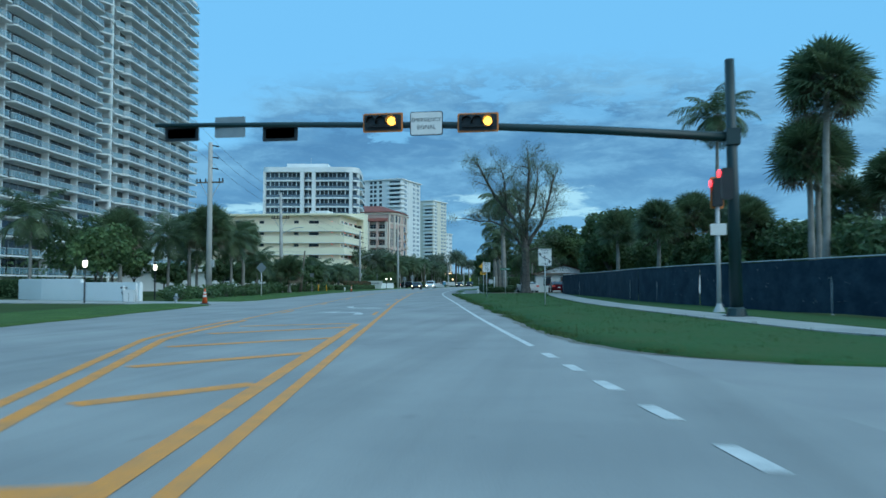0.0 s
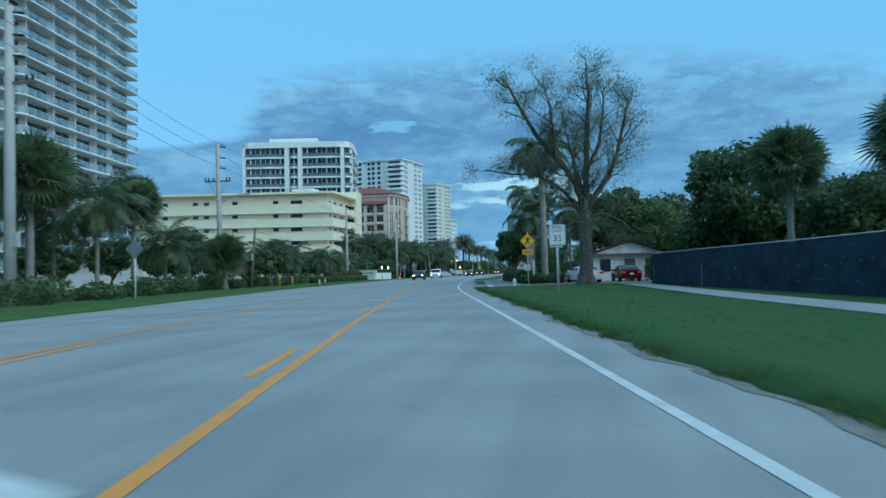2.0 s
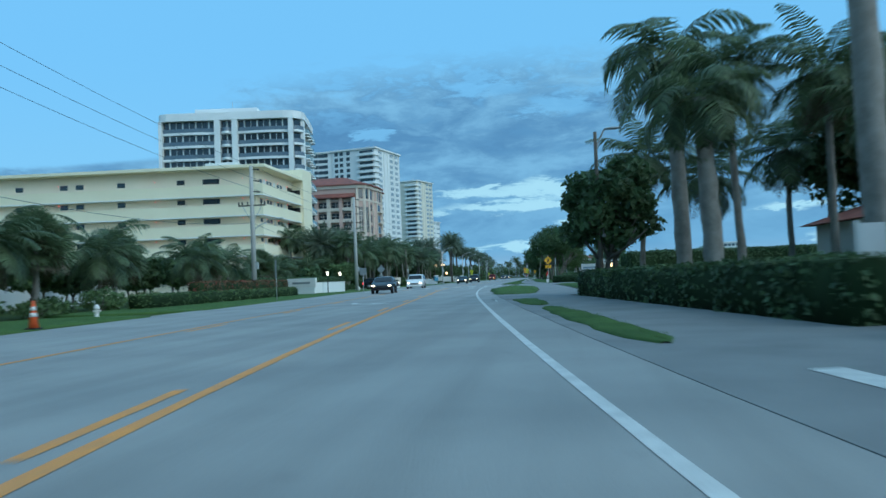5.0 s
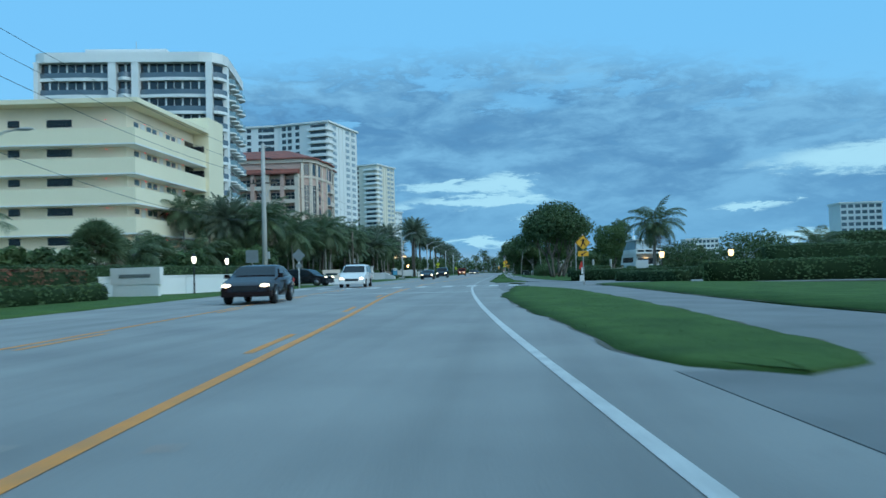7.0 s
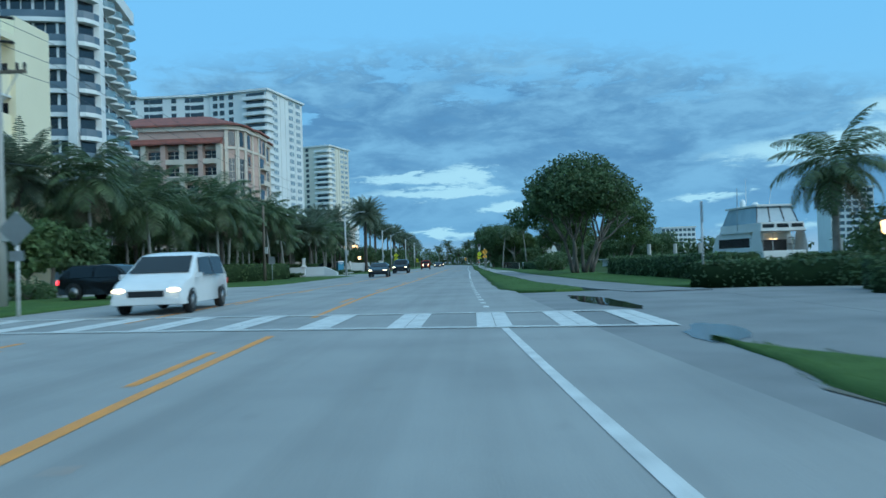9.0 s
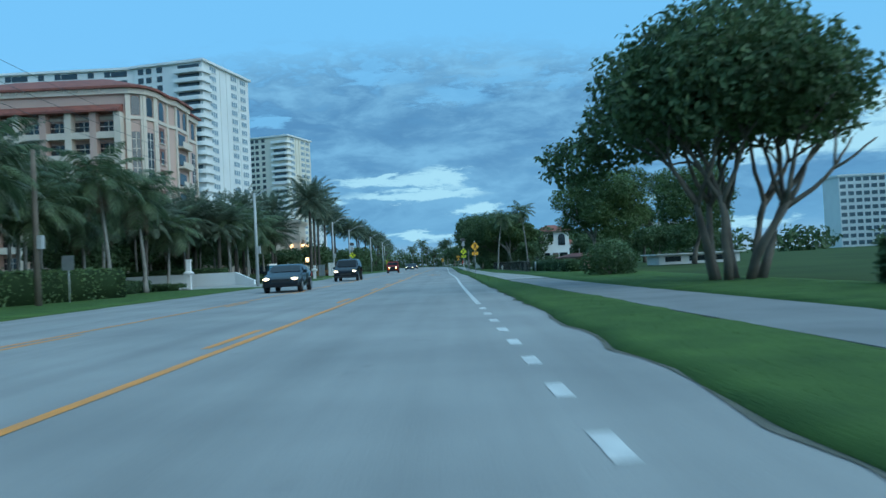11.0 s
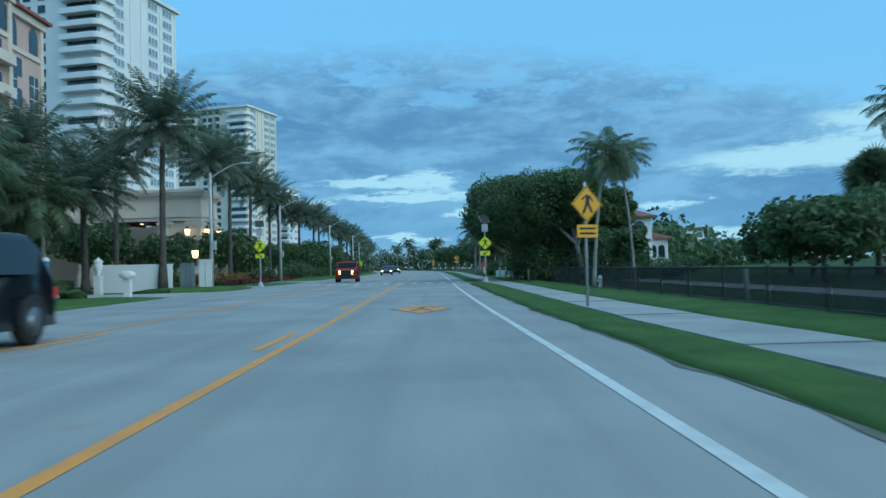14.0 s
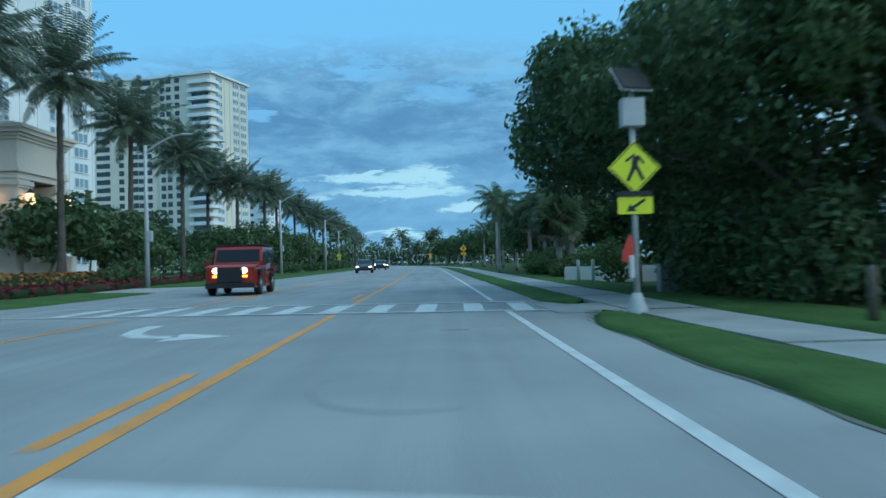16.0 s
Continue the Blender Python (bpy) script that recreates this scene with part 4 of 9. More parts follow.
def cream_block():
    """Low cream building with long walkway bands."""
    t = thing("walkway_apartments", "low cream stucco apartment block with open walkways", "building", pose(-33.3, 198.6, 0, 0, 0, 0) @ Matrix.Diagonal((1, 1, 1.04, 1)))
    K = 0.10  # the long front stands a little askew
    L, D, H = 78, 18.2, 2.95
    part("wall", Mesh().prism([(-L, 1.5 - K * L), (-1.6, 1.5 - K * 1.6), (-1.6, D - 0.1), (-14, D - 0.1), (-14, 14), (-L, 14 - K * L)], -0.06, 18.4), CREAMWALL, t)
    part("roof", Mesh().prism([(-L - 0.5, -0.4 - K * L), (0.5, -0.4), (0.5, D - 0.05), (-14.5, D - 0.05), (-14.5, 14.5), (-L - 0.5, 14.5 - K * L)], 18.4, 18.85), CREAM, t, "pale flat roof slab")
    part("roof_hut", Mesh().box(-10.5, -5.5, 3, 8, 18.85, 19.9), STUCCO, t)
    band = Mesh().prism([(-L, -K * L), (0, 0), (0, D), (-1.8, D), (-1.8, 1.7), (-L, 1.7 - K * L)], 0, 1.55).data("walkway_parapet", CREAM)
    lip = Mesh().prism([(-L - 0.05, -0.06 - K * L), (0.06, -0.06), (0.06, D), (-1.8, D), (-1.8, 1.7), (-L - 0.05, 1.7 - K * L)], -0.14, 0.0).data("walkway_slab", TRIMWHITE)
    small = Mesh().box(-0.6, 0.6, -0.05, 0.0, -0.2, 0.5).data("window", GLASSDARK)
    wide = Mesh().box(-1.3, 1.3, -0.05, 0.0, -0.25, 0.5).data("window", GLASSDARK)
    side = Mesh().box(0.0, 0.05, -0.45, 0.45, -0.05, 0.5).data("window", GLASSBLUE)
    bulkhead = Mesh().box(0.0, 0.06, -0.42, 0.42, -1.4, 0.55).data("flat_door", TRIMWHITE)
    bulb = Mesh().turned([(0.0, 0), (0.045, 0.02), (0.045, 0.08), (0.0, 0.1)], 6).data("walkway_lamp", REDLIT)
    for i in range(5):
        z = 2.65 + H * i
        part("walkway_parapet", band, None, t, "", pose(0, 0, z))
        part("walkway_slab", lip, None, t, "", pose(0, 0, z))
        for x in (-8.5,):
            part("window", wide, None, t, "", pose(x, 1.5 + K * x, z + 2.2, 0, 0, 5.7))
        for x in (-13.2, -22.5, -29, -31.5, -38.5, -46.5, -49.5, -58, -66):
            part("window", small, None, t, "", pose(x, 1.5 + K * x, z + 2.2, 0, 0, 5.7))
        for y in (3.4, 6.3, 7.6, 11.0, 12.4, 16.2):
            part("window", side, None, t, "", pose(-1.6, y, z + 2.15))
        for y in (4.8, 9.2, 14.0):
            part("flat_door", bulkhead, None, t, "", pose(-1.6, y, z + 2.15))
        for x, y in ((-17, -0.7), (-3.5, 0.7), (-32, -2.2), (-0.9, 4), (-0.9, 9), (-0.9, 13.5)):
            part("walkway_lamp", bulb, None, t, "", pose(x, y, z + 2.5))
    for x in (-6.5, -3.5):
        part("window", wide, None, t, "", pose(x, 1.5 + K * x, 1.6, 0, 0, 5.7))
    part("stair_tower", Mesh().box(-9, 0.4, D, D + 0.8, -0.06, 20.4).box(-2.6, 0.4, D + 0.8, D + 4.8, -0.06, 20.4), CREAM, t, "windowless cream stair tower")
    for i in range(5):
        part("stair_opening", Mesh().box(-3.0, -0.2, D - 0.06, D - 0.02, 4.3 + H * i, 5.1 + H * i), GLASSDARK, t)
        part("stair_opening", Mesh().box(-1.62, -1.55, D - 2.6, D - 0.2, 4.4 + H * i, 5.4 + H * i), GLASSDARK, t)
    return t


def glass_tower():
    """White tower with smoked-glass balcony bays and a scalloped side."""
    t = thing("glass_bay_tower", "white condominium tower with dark glass bays and curved balconies", "building", pose(-46.2, 251, 0, 0, 0, 9))
    N, H = 13, 2.93
    top = N * H + 2.0
    part("wall", Mesh().prism([(-29.5, 1.5), (-0.2, 1.5), (1.3, 3.4), (1.4, 4.6), (0.6, 21), (-29.5, 21)], -0.06, top - 1.6), STUCCO, t)
    crown = [(-30.2, 3.4), (-29.9, 1.6), (-29.2, 0.6), (-27.8, 0.0), (-2.0, 0.0), (0.2, 0.5), (1.7, 1.9), (2.2, 3.8), (2.0, 12.0), (1.5, 21.4), (-30.2, 21.4)]
    part("parapet", Mesh().prism(crown, top - 1.7, top), TRIMWHITE, t)
    part("penthouse", Mesh().box(-22.5, -8.5, 4, 16, top, top + 1.7), STUCCO, t)
    for x0, x1 in ((-29.6, -28.9), (-17.3, -16.0), (-13.4, -12.2), (-0.9, 0.1)):
        part("column", Mesh().box(x0, x1, 0.1, 1.6, -0.06, top - 1.6), TRIMWHITE, t)
    part("column", Mesh().prism([(1.2, 3.3), (2.0, 3.6), (2.1, 4.9), (1.4, 5.0)], -0.06, top - 1.6), TRIMWHITE, t)

    def bay(x0, x1, out):
        ring = [(x0, 1.5)] + [(x0 + (x1 - x0) * k / 8, 0.95 - out * math.sin(math.pi * k / 8)) for k in range(9)] + [(x1, 1.5)]
        sl = Mesh().prism(ring, -0.32, 0.22).data("balcony_slab", TRIMWHITE)
        rl = Mesh().loft([[(x, y + 0.05, 0.22) for x, y in ring[1:-1]], [(x, y + 0.05, 1.1) for x, y in ring[1:-1]]], closed=False).data("balcony_rail", RAILDARK)
        w, m = Mesh().box(x0, x1, 1.42, 1.5, 0.2, H - 0.1), Mesh()
        n = max(2, int((x1 - x0) / 1.3))
        for k in range(n + 1):
            x = x0 + (x1 - x0) * k / n
            m.box(x - (0.16 if k % 2 else 0.05), x + (0.16 if k % 2 else 0.05), 1.34, 1.42, 0.2, H - 0.1)
        return sl, rl, w.data("glass_wall", GLASSDARK), m.data("mullion", TRIMWHITE)

    for x0, x1, out in ((-28.9, -17.3, 0.5), (-16.0, -13.4, 1.1), (-12.2, -0.9, 0.5)):
        sl, rl, w, m = bay(x0, x1, out)
        for i in range(N):
            z = 0.5 + H * i
            s = part("balcony", sl, None, t, "", pose(0, 0, z))
            part("balcony_rail", rl, None, s)
            g = part("glass_wall", w, None, t, "", pose(0, 0, z))
            part("mullion", m, None, g, "", None, False, "stuff")
    # the corner bay between the two round columns
    nook = [(0.1, 1.5), (0.3, 0.7), (1.0, 0.9), (1.9, 1.9), (2.2, 2.9), (1.3, 3.4)]
    nsl = Mesh().prism(nook, -0.3, 0.2).data("balcony_slab", TRIMWHITE)
    nrl = Mesh().loft([[(x - 0.03, y + 0.03, 0.2) for x, y in nook[1:-1]], [(x - 0.03, y + 0.03, 1.1) for x, y in nook[1:-1]]], closed=False).data("balcony_rail", RAILDARK)
    nw = Mesh().add([(0.12, 1.46, 0.2), (1.34, 3.3, 0.2), (1.34, 3.3, 2.6), (0.12, 1.46, 2.6)], [(0, 1, 2, 3)]).data("glass_wall", GLASSDARK)
    # wavy balconies down the road side
    ring = [(0.0, -2.0)] + [(1.5 * math.sin(math.pi * k / 8) ** 0.8 + 0.15, -2.0 + 4.0 * k / 8) for k in range(9)] + [(0.0, 2.0)]
    sl = Mesh().prism(ring, 0, 0.25).data("balcony_slab", TRIMWHITE)
    rl = Mesh().loft([[(x - 0.05, y, 0.25) for x, y in ring[1:-1]], [(x - 0.05, y, 1.1) for x, y in ring[1:-1]]], closed=False).data("balcony_rail", RAILGLASS)
    w = Mesh().box(0.0, 0.06, -1.6, 1.6, 0.25, 2.5).data("glass_wall", GLASSDARK)
    for i in range(N):
        z = 0.5 + H * i
        s = part("balcony", nsl, None, t, "", pose(0, 0, z))
        part("balcony_rail", nrl, None, s)
        part("glass_wall", nw, None, t, "", pose(0, 0, z))
        for y in (7.0, 11.0, 15.0, 19.0):
            x = 1.4 - 0.049 * (y - 4.6)
            s = part("balcony", sl, None, t, "", pose(x, y, z))
            part("balcony_rail", rl, None, s)
            part("glass_wall", w, None, t, "", pose(x + 0.01, y, z))
    part("mast", Mesh().tube([(-15, 8, top + 1.7), (-15, 8, top + 4.2)], 0.06, 5), GALV, t)
    return t


def arch_ring(w, z0, z1, n=8):
    return [(-w, z0), (w, z0), (w, z1 - w)] + [(w * math.cos(math.pi * k / n), z1 - w + w * math.sin(math.pi * k / n)) for k in range(1, n)] + [(-w, z1 - w)]


def wall_pane(ring, depth=0.06):
    """An upright plate in the plane y = 0 that looks to -y."""
    n = len(ring)
    v = [(x, -depth, z) for x, z in ring] + [(x, 0, z) for x, z in ring]
    return Mesh().add(v, [tuple(range(n)), tuple(range(2 * n - 1, n - 1, -1))] + [(i, n + i, n + (i + 1) % n, (i + 1) % n) for i in range(n)])


def salmon_block():
    """Salmon residence with a clay tile roof and a tower-like corner."""
    t = thing("tile_roof_residence", "salmon and sandstone residence with red clay tile roof", "building", pose(-46.5, 313, 0, 0, 0, 1))
    E, H = 30.4, 3.4
    outline = [(-30, 0), (-1.2, 0), (0.8, 1.3), (1.7, 3.8), (1.9, 8.7), (2.6, 10.5), (2.6, 17), (1.0, 18.5), (1.0, 27), (-30, 27)]
    part("wall", Mesh().prism(outline, -0.06, E), SALMON, t)
    cx, cy = -14, 13
    ring0 = [(x + (0.9 if x > cx else -0.9), y + (0.9 if y > cy else -0.9), E + 0.5) for x, y in outline]
    ring1 = [(cx + (x - cx) * 0.5, cy + (y - cy) * 0.45, E + 3.6) for x, y in outline]
    part("roof", Mesh().loft([[(x, y, E + 0.15) for x, y, _ in ring0], ring0, ring1]), ROOFTILE, t, "red clay tile hip roof")
    part("cornice", Mesh().prism([(x + (0.45 if x > cx else -0.45), y + (0.45 if y > cy else -0.45)) for x, y in outline], E - 0.7, E + 0.15), SANDSTONE, t)
    part("string_course", Mesh().prism([(x + (0.2 if x > cx else -0.2), y + (0.2 if y > cy else -0.2)) for x, y in outline], E - 4.6, E - 4.1), SANDSTONE, t)
    # loggia front: piers, slabs and dark bays, under a lower tile roof
    part("lower_roof", Mesh().add([(-26, -2.2, E - 3.4), (-1.8, -2.2, E - 3.4), (-1.8, 0, E - 2.2), (-26, 0, E - 2.2), (-26, -2.2, E - 3.7), (-1.8, -2.2, E - 3.7), (-1.8, 0, E - 3.7), (-26, 0, E - 3.7)],
         [(0, 1, 2, 3), (4, 7, 6, 5), (0, 4, 5, 1), (1, 5, 6, 2), (0, 3, 7, 4)]), ROOFTILE, t, "small red tile roof over the loggias")
    for k, x in enumerate((-25.5, -21.5, -17.5, -13.5, -9.7, -5.9, -2.2)):
        part("pier", Mesh().box(x - 0.5, x + 0.5, -1.6, 0, -0.06, E - 3.7), SALMON if k % 2 else SANDSTONE, t)
    bayw = Mesh().box(-1.35, 1.35, -0.12, -0.02, 0.2, 2.5).data("bay_window", GLASSDARK)
    fr = Mesh().box(-0.06, 0.06, -0.18, -0.12, 0.2, 2.5).box(-1.35, 1.35, -0.18, -0.12, 1.7, 1.8).data("window_frame", SANDSTONE)
    ledge = Mesh().box(-1.6, 1.6, -1.5, 0, -0.25, 0.05).box(-1.6, 1.6, -1.5, -1.4, 0.05, 0.75).data("loggia_ledge", SANDSTONE)
    for i in range(7):
        z = 2.6 + H * i
        for x in (-23.5, -19.5, -15.5, -11.6, -7.8, -4.05):
            w = part("bay_window", bayw, None, t, "", pose(x, 0, z))
            part("window_frame", fr, None, w)
            part("loggia_ledge", ledge, None, t, "", pose(x, 0, z))
    # corner windows: tall ones below, arched ones above
    faces = []
    for k in range(1, len(outline) - 2):
        (xa, ya), (xb, yb) = outline[k], outline[k + 1]
        if math.hypot(xb - xa, yb - ya) > 2.2:
            faces.append(((xa + xb) / 2, (ya + yb) / 2, math.degrees(math.atan2(yb - ya, xb - xa)), math.hypot(xb - xa, yb - ya)))
    for x, y, ang, wide in faces:
        w = min(0.95, wide * 0.26)
        tall = wall_pane([(-w, 0), (w, 0), (w, 7.6), (-w, 7.6)])
        bars = Mesh()
        for k in range(5):
            bars.box(-w, w, -0.1, -0.06, 1.5 * k + 0.4, 1.5 * k + 0.5)
        bars.box(-0.05, 0.05, -0.1, -0.06, 0, 7.6)
        places = [0] if wide < 6 else [-wide * 0.27, wide * 0.27]
        loggia = 4.5 < wide < 7
        for u in places:
            px, py = x + u * math.cos(radians(ang)), y + u * math.sin(radians(ang))
            for z in () if loggia else (7.5, 16.3):
                q = part("tall_window", tall, GLASSDARK, t, "", pose(px, py, z, 0, 0, ang))
                part("window_grid", bars, SANDSTONE, q)
            part("arched_window", wall_pane(arch_ring(w, E - 3.9, E - 0.9)), GLASSDARK, t, "", pose(px, py, 0, 0, 0, ang))
        if 4.5 < wide < 6:
            for i in range(7):
                # flat plate on the wall; its dark brown stands for shade in a recess
                g = part("loggia", Mesh().box(-1.0, 1.0, -0.05, 0, 0, 2.5), LOGGIASHADE, t, "flat red-brown panel coloured dark for a loggia's shade", pose(x, y, 2.4 + H * i, 0, 0, ang))
                part("balustrade", Mesh().box(-1.05, 1.05, -0.24, -0.06, -0.16, 0).box(-1.05, 1.05, -0.2, -0.14, 0.72, 0.8), SANDSTONE, g)
                part("loggia_door", Mesh().box(-0.5, 0.5, -0.08, -0.051, 0, 2.0), GLASSDARK, g)
        for s in (-1, 1):
            u = s * wide * 0.46
            part("pilaster", Mesh().box(-0.36, 0.36, -0.24, 0, -0.06, E - 0.7), SANDSTONE, t, "", pose(x + u * math.cos(radians(ang)), y + u * math.sin(radians(ang)), 0, 0, 0, ang))
    # balconies on the road side
    for i in range(7):
        part("balcony", Mesh().box(2.6, 3.7, 11.2, 16.2, 2.4 + H * i, 2.7 + H * i).box(3.6, 3.7, 11.2, 16.2, 2.7 + H * i, 3.5 + H * i), SANDSTONE, t)
        part("balcony_door", Mesh().box(2.6, 2.65, 12, 15.4, 2.8 + H * i, 5.0 + H * i), GLASSDARK, t)
        part("recess", Mesh().box(0.8, 1.02, 19.5, 22.5, 2.8 + H * i, 4.9 + H * i), GLASSDARK, t)
    bracket = Mesh().box(-0.15, 0.15, -0.7, 0, -0.35, 0).data("eave_bracket", SANDSTONE)
    for k in range(20):
        part("eave_bracket", bracket, None, t, "", pose(-27 + 1.15 * k, 0, E + 0.1))
    return t


def slab_tower(x, y, top, turn, label, south, road, wing, white=STUCCO, storeys=18):
    """White slab tower: rows of window pairs on the road side, stacked balconies on the corner."""
    t = thing("slab_tower", label, "building", pose(x, y, 0, 0, 0, turn))
    H = (top - 2.5) / storeys
    part("wall", Mesh().box(-south, 0, 0, road, -0.06, top - 0.9), white, t)
    part("roof", Mesh().box(-south - 0.6, 0.7, -0.7, road + 0.7, top - 0.9, top - 0.3), TRIMWHITE, t)
    bent = pose(-south, 0.4, 0, 0, 0, 13)
    part("wing_wall", Mesh().box(-wing, 0, 0, road * 0.7, -0.06, top - 0.95), white, t, "", bent)
    part("wing_roof", Mesh().box(-wing - 0.5, -0.3, -0.6, road * 0.7 + 0.5, top - 0.95, top - 0.36), TRIMWHITE, t, "", bent)
    rib = Mesh().box(0, 0.16, -0.22, 0.22, -0.06, top - 0.95).data("rib", white)
    for u in (0.36, 0.5, 0.765, 0.985):
        part("rib", rib, None, t, "", pose(0, road * u, 0))
    part("antenna", Mesh().tube([(-6, 8, top - 0.3), (-6, 8, top + 1.8)], 0.08, 4).tube([(-7, 9, top - 0.3), (-7, 9, top + 1.2)], 0.08, 4).box(-9, -5, 8, 12, top - 0.3, top + 0.5), GALV, t)
    triple = Mesh().box(0, 0.05, -1.45, -0.55, 0, 1.3).box(0, 0.05, -0.44, 0.44, 0, 1.3).box(0, 0.05, 0.55, 1.45, 0, 1.3).data("window", PALEGLASS)
    casing = Mesh().box(0, 0.1, -1.55, -1.45, 0, 1.3).box(0, 0.1, -0.55, -0.44, 0, 1.3).box(0, 0.1, 0.44, 0.55, 0, 1.3).box(0, 0.1, 1.45, 1.55, 0, 1.3).box(0, 0.1, -1.55, 1.55, 1.3, 1.38).data("window_frame", TRIMWHITE)
    sill = Mesh().box(0, 0.14, -1.6, 1.6, -0.12, 0).data("window_sill", TRIMWHITE)
    sq = Mesh().box(-0.75, 0.75, -0.07, 0, 0, 1.4).data("window", GLASSDARK)
    def rounded(out, rad):
        return [(-south * 0.38, -out)] + [(out - 0.8 - rad + rad * math.sin(a), -out + rad - rad * math.cos(a)) for a in [radians(18 * k) for k in range(6)]] + [(out - 0.8, 3.2)]
    o, inn = rounded(1.5, 1.5), rounded(1.4, 1.4)
    bal = Mesh().prism(o + [(0, 3.2), (0, 0), (-south * 0.38, 0)], 0, 0.2)
    for k in range(len(o) - 1):
        bal.prism([o[k], o[k + 1], inn[k + 1], inn[k]], 0.2, 1.0)
    bal = bal.data("balcony", TRIMWHITE)
    gl = Mesh().box(-south * 0.35, -0.8, -0.07, 0, 0.2, 2.2).data("balcony_door", GLASSDARK)
    rng = random.Random(int(y))
    for i in range(1, storeys + 1):
        z = i * H - 0.6
        for u in (0.21, 0.66, 0.87):
            w = part("window", triple, None, t, "", pose(0, road * u, z + 0.45))
            part("window_frame", casing, None, w)
            part("window_sill", sill, None, w)
        part("balcony", bal, None, t, "", pose(0, 0, z - 0.5))
        if rng.random() < 0.7:
            part("balcony_door", gl, None, t, "", pose(0, 0, z - 0.5))
        for u in (0.62, 0.78, 0.9):
            part("window", sq, None, t, "", pose(-south * u, 0, z + 0.5))
        k = 1
        while k * 4.2 < wing:
            part("window", sq, None, t, "", bent @ pose(-4.2 * k + 1.4, 0, z + 0.5))
            if k % 3 == 1:
                part("loggia", Mesh().box(-1.5, 1.5, -0.06, 0, 0, 1.3).data("loggia", GLASSDARK), None, t, "", bent @ pose(-4.2 * k - 0.4, 0, z + 0.5))
            k += 1
    return t


condo_tower()
cream_block()
glass_tower()
salmon_block()
slab_tower(-57.6, 383.0, 54.8, -13, "tall white slab apartment tower with window pairs", 19, 23.5, 42, storeys=23)
slab_tower(-62.0, 504.0, 56.8, -18, "far cream-white slab apartment tower", 18, 19, 20, OFFWHITE, 23)
slab_tower(-74.0, 636, 43.5, -15, "distant lower white apartment block", 14, 13, 6, storeys=12)

# ---- plants ----


def feather_crown(seed, fronds, length, leaf, rise, droop, dense=20, width=0.05, dry=False):
    """A palm crown of arching feather fronds about the origin."""
    rng = random.Random(seed)
    m = Mesh()
    for k in range(fronds):
        az = 2.399963 * k + rng.uniform(-0.2, 0.2)
        u = (k + 0.5) / fronds
        el = radians(rise[0] + (rise[1] - rise[0]) * u + rng.uniform(-8, 8))
        L = length * rng.uniform(0.85, 1.1) * (0.8 + 0.2 * math.sin(math.pi * min(1, u + 0.2)))
        bend = droop * rng.uniform(0.8, 1.25) / L
        ca, sa = math.cos(az), math.sin(az)
        side = Vector((-sa, ca, 0))
        p, e, spine = Vector((0.12 * ca, 0.12 * sa, 0)), el, []
        n = dense
        for i in range(n + 1):
            spine.append((p.copy(), e))
            e -= bend * L / n * (0.5 + i / n)
            p = p + Vector((ca * math.cos(e), sa * math.cos(e), math.sin(e))) * (L / n)
        twist = rng.uniform(-0.25, 0.25)
        for i in range(n):
            (a, ea), (b, eb) = spine[i], spine[i + 1]
            w = 0.035 * (1 - i / n) + 0.006
            m.add([a - side * w, a + side * w, b + side * w * 0.9, b - side * w * 0.9], [(0, 1, 2, 3)])
            if i < n * 0.12:
                continue
            f = i / n
            ll = leaf * (math.sin(math.pi * min(1, f * 0.85 + 0.14)) * 0.9 + 0.1) * rng.uniform(0.85, 1.12)
            fwd = (b - a).normalized()
            for s in (-1, 1):
                hang = rng.uniform(0.25, 0.75) + twist * s
                tip = a + side * s * ll * 0.80 + fwd * ll * 0.5 - Vector((0, 0, ll * hang))
                mid = a + side * s * ll * 0.45 + fwd * ll * 0.22 - Vector((0, 0, ll * hang * 0.25))
                wv = fwd * width
                m.add([a - wv * 0.4, a + wv * 0.6, mid + wv * 0.8, mid - wv * 0.8, tip], [(0, 1, 2, 3), (3, 2, 4)])
    return m


def fan_crown(seed, leaves, radius):
    """A palm crown of fan leaves."""
    rng = random.Random(seed)
    m = Mesh()
    for k in range(leaves):
        az, u = 2.399963 * k, (k + 0.5) / leaves
        el = radians(85 - 125 * u + rng.uniform(-10, 10))
        d = Vector((math.cos(az) * math.cos(el), math.sin(az) * math.cos(el), math.sin(el)))
        side = d.cross(Vector((0, 0, 1)))
        side = side.normalized() if side.length > 0.05 else Vector((1, 0, 0))
        upv = side.cross(d)
        tilt = rng.uniform(-1.2, 1.2)
        side, upv = side * math.cos(tilt) + upv * math.sin(tilt), upv * math.cos(tilt) - side * math.sin(tilt)
        stem = radius * rng.uniform(0.45, 0.65)
        c = d * stem
        m.add([c - side * 0.02, c + side * 0.02, side * 0.03, -side * 0.03], [(0, 1, 2, 3)])
        n = 18
        R = radius * rng.uniform(0.5, 0.62)
        for i in range(n):
            a = radians(-115 + 230 * i / (n - 1))
            ray = d * math.cos(a) + side * math.sin(a)
            across = (side * math.cos(a) - d * math.sin(a)) * 0.05
            tip = c + ray * R + Vector((0, 0, -0.18 * R * rng.uniform(0.2, 1.6))) + upv * 0.05
            mid = c + ray * R * 0.55 + upv * 0.06
            m.add([c, mid - across, tip, mid + across], [(0, 1, 2, 3)])
    return m


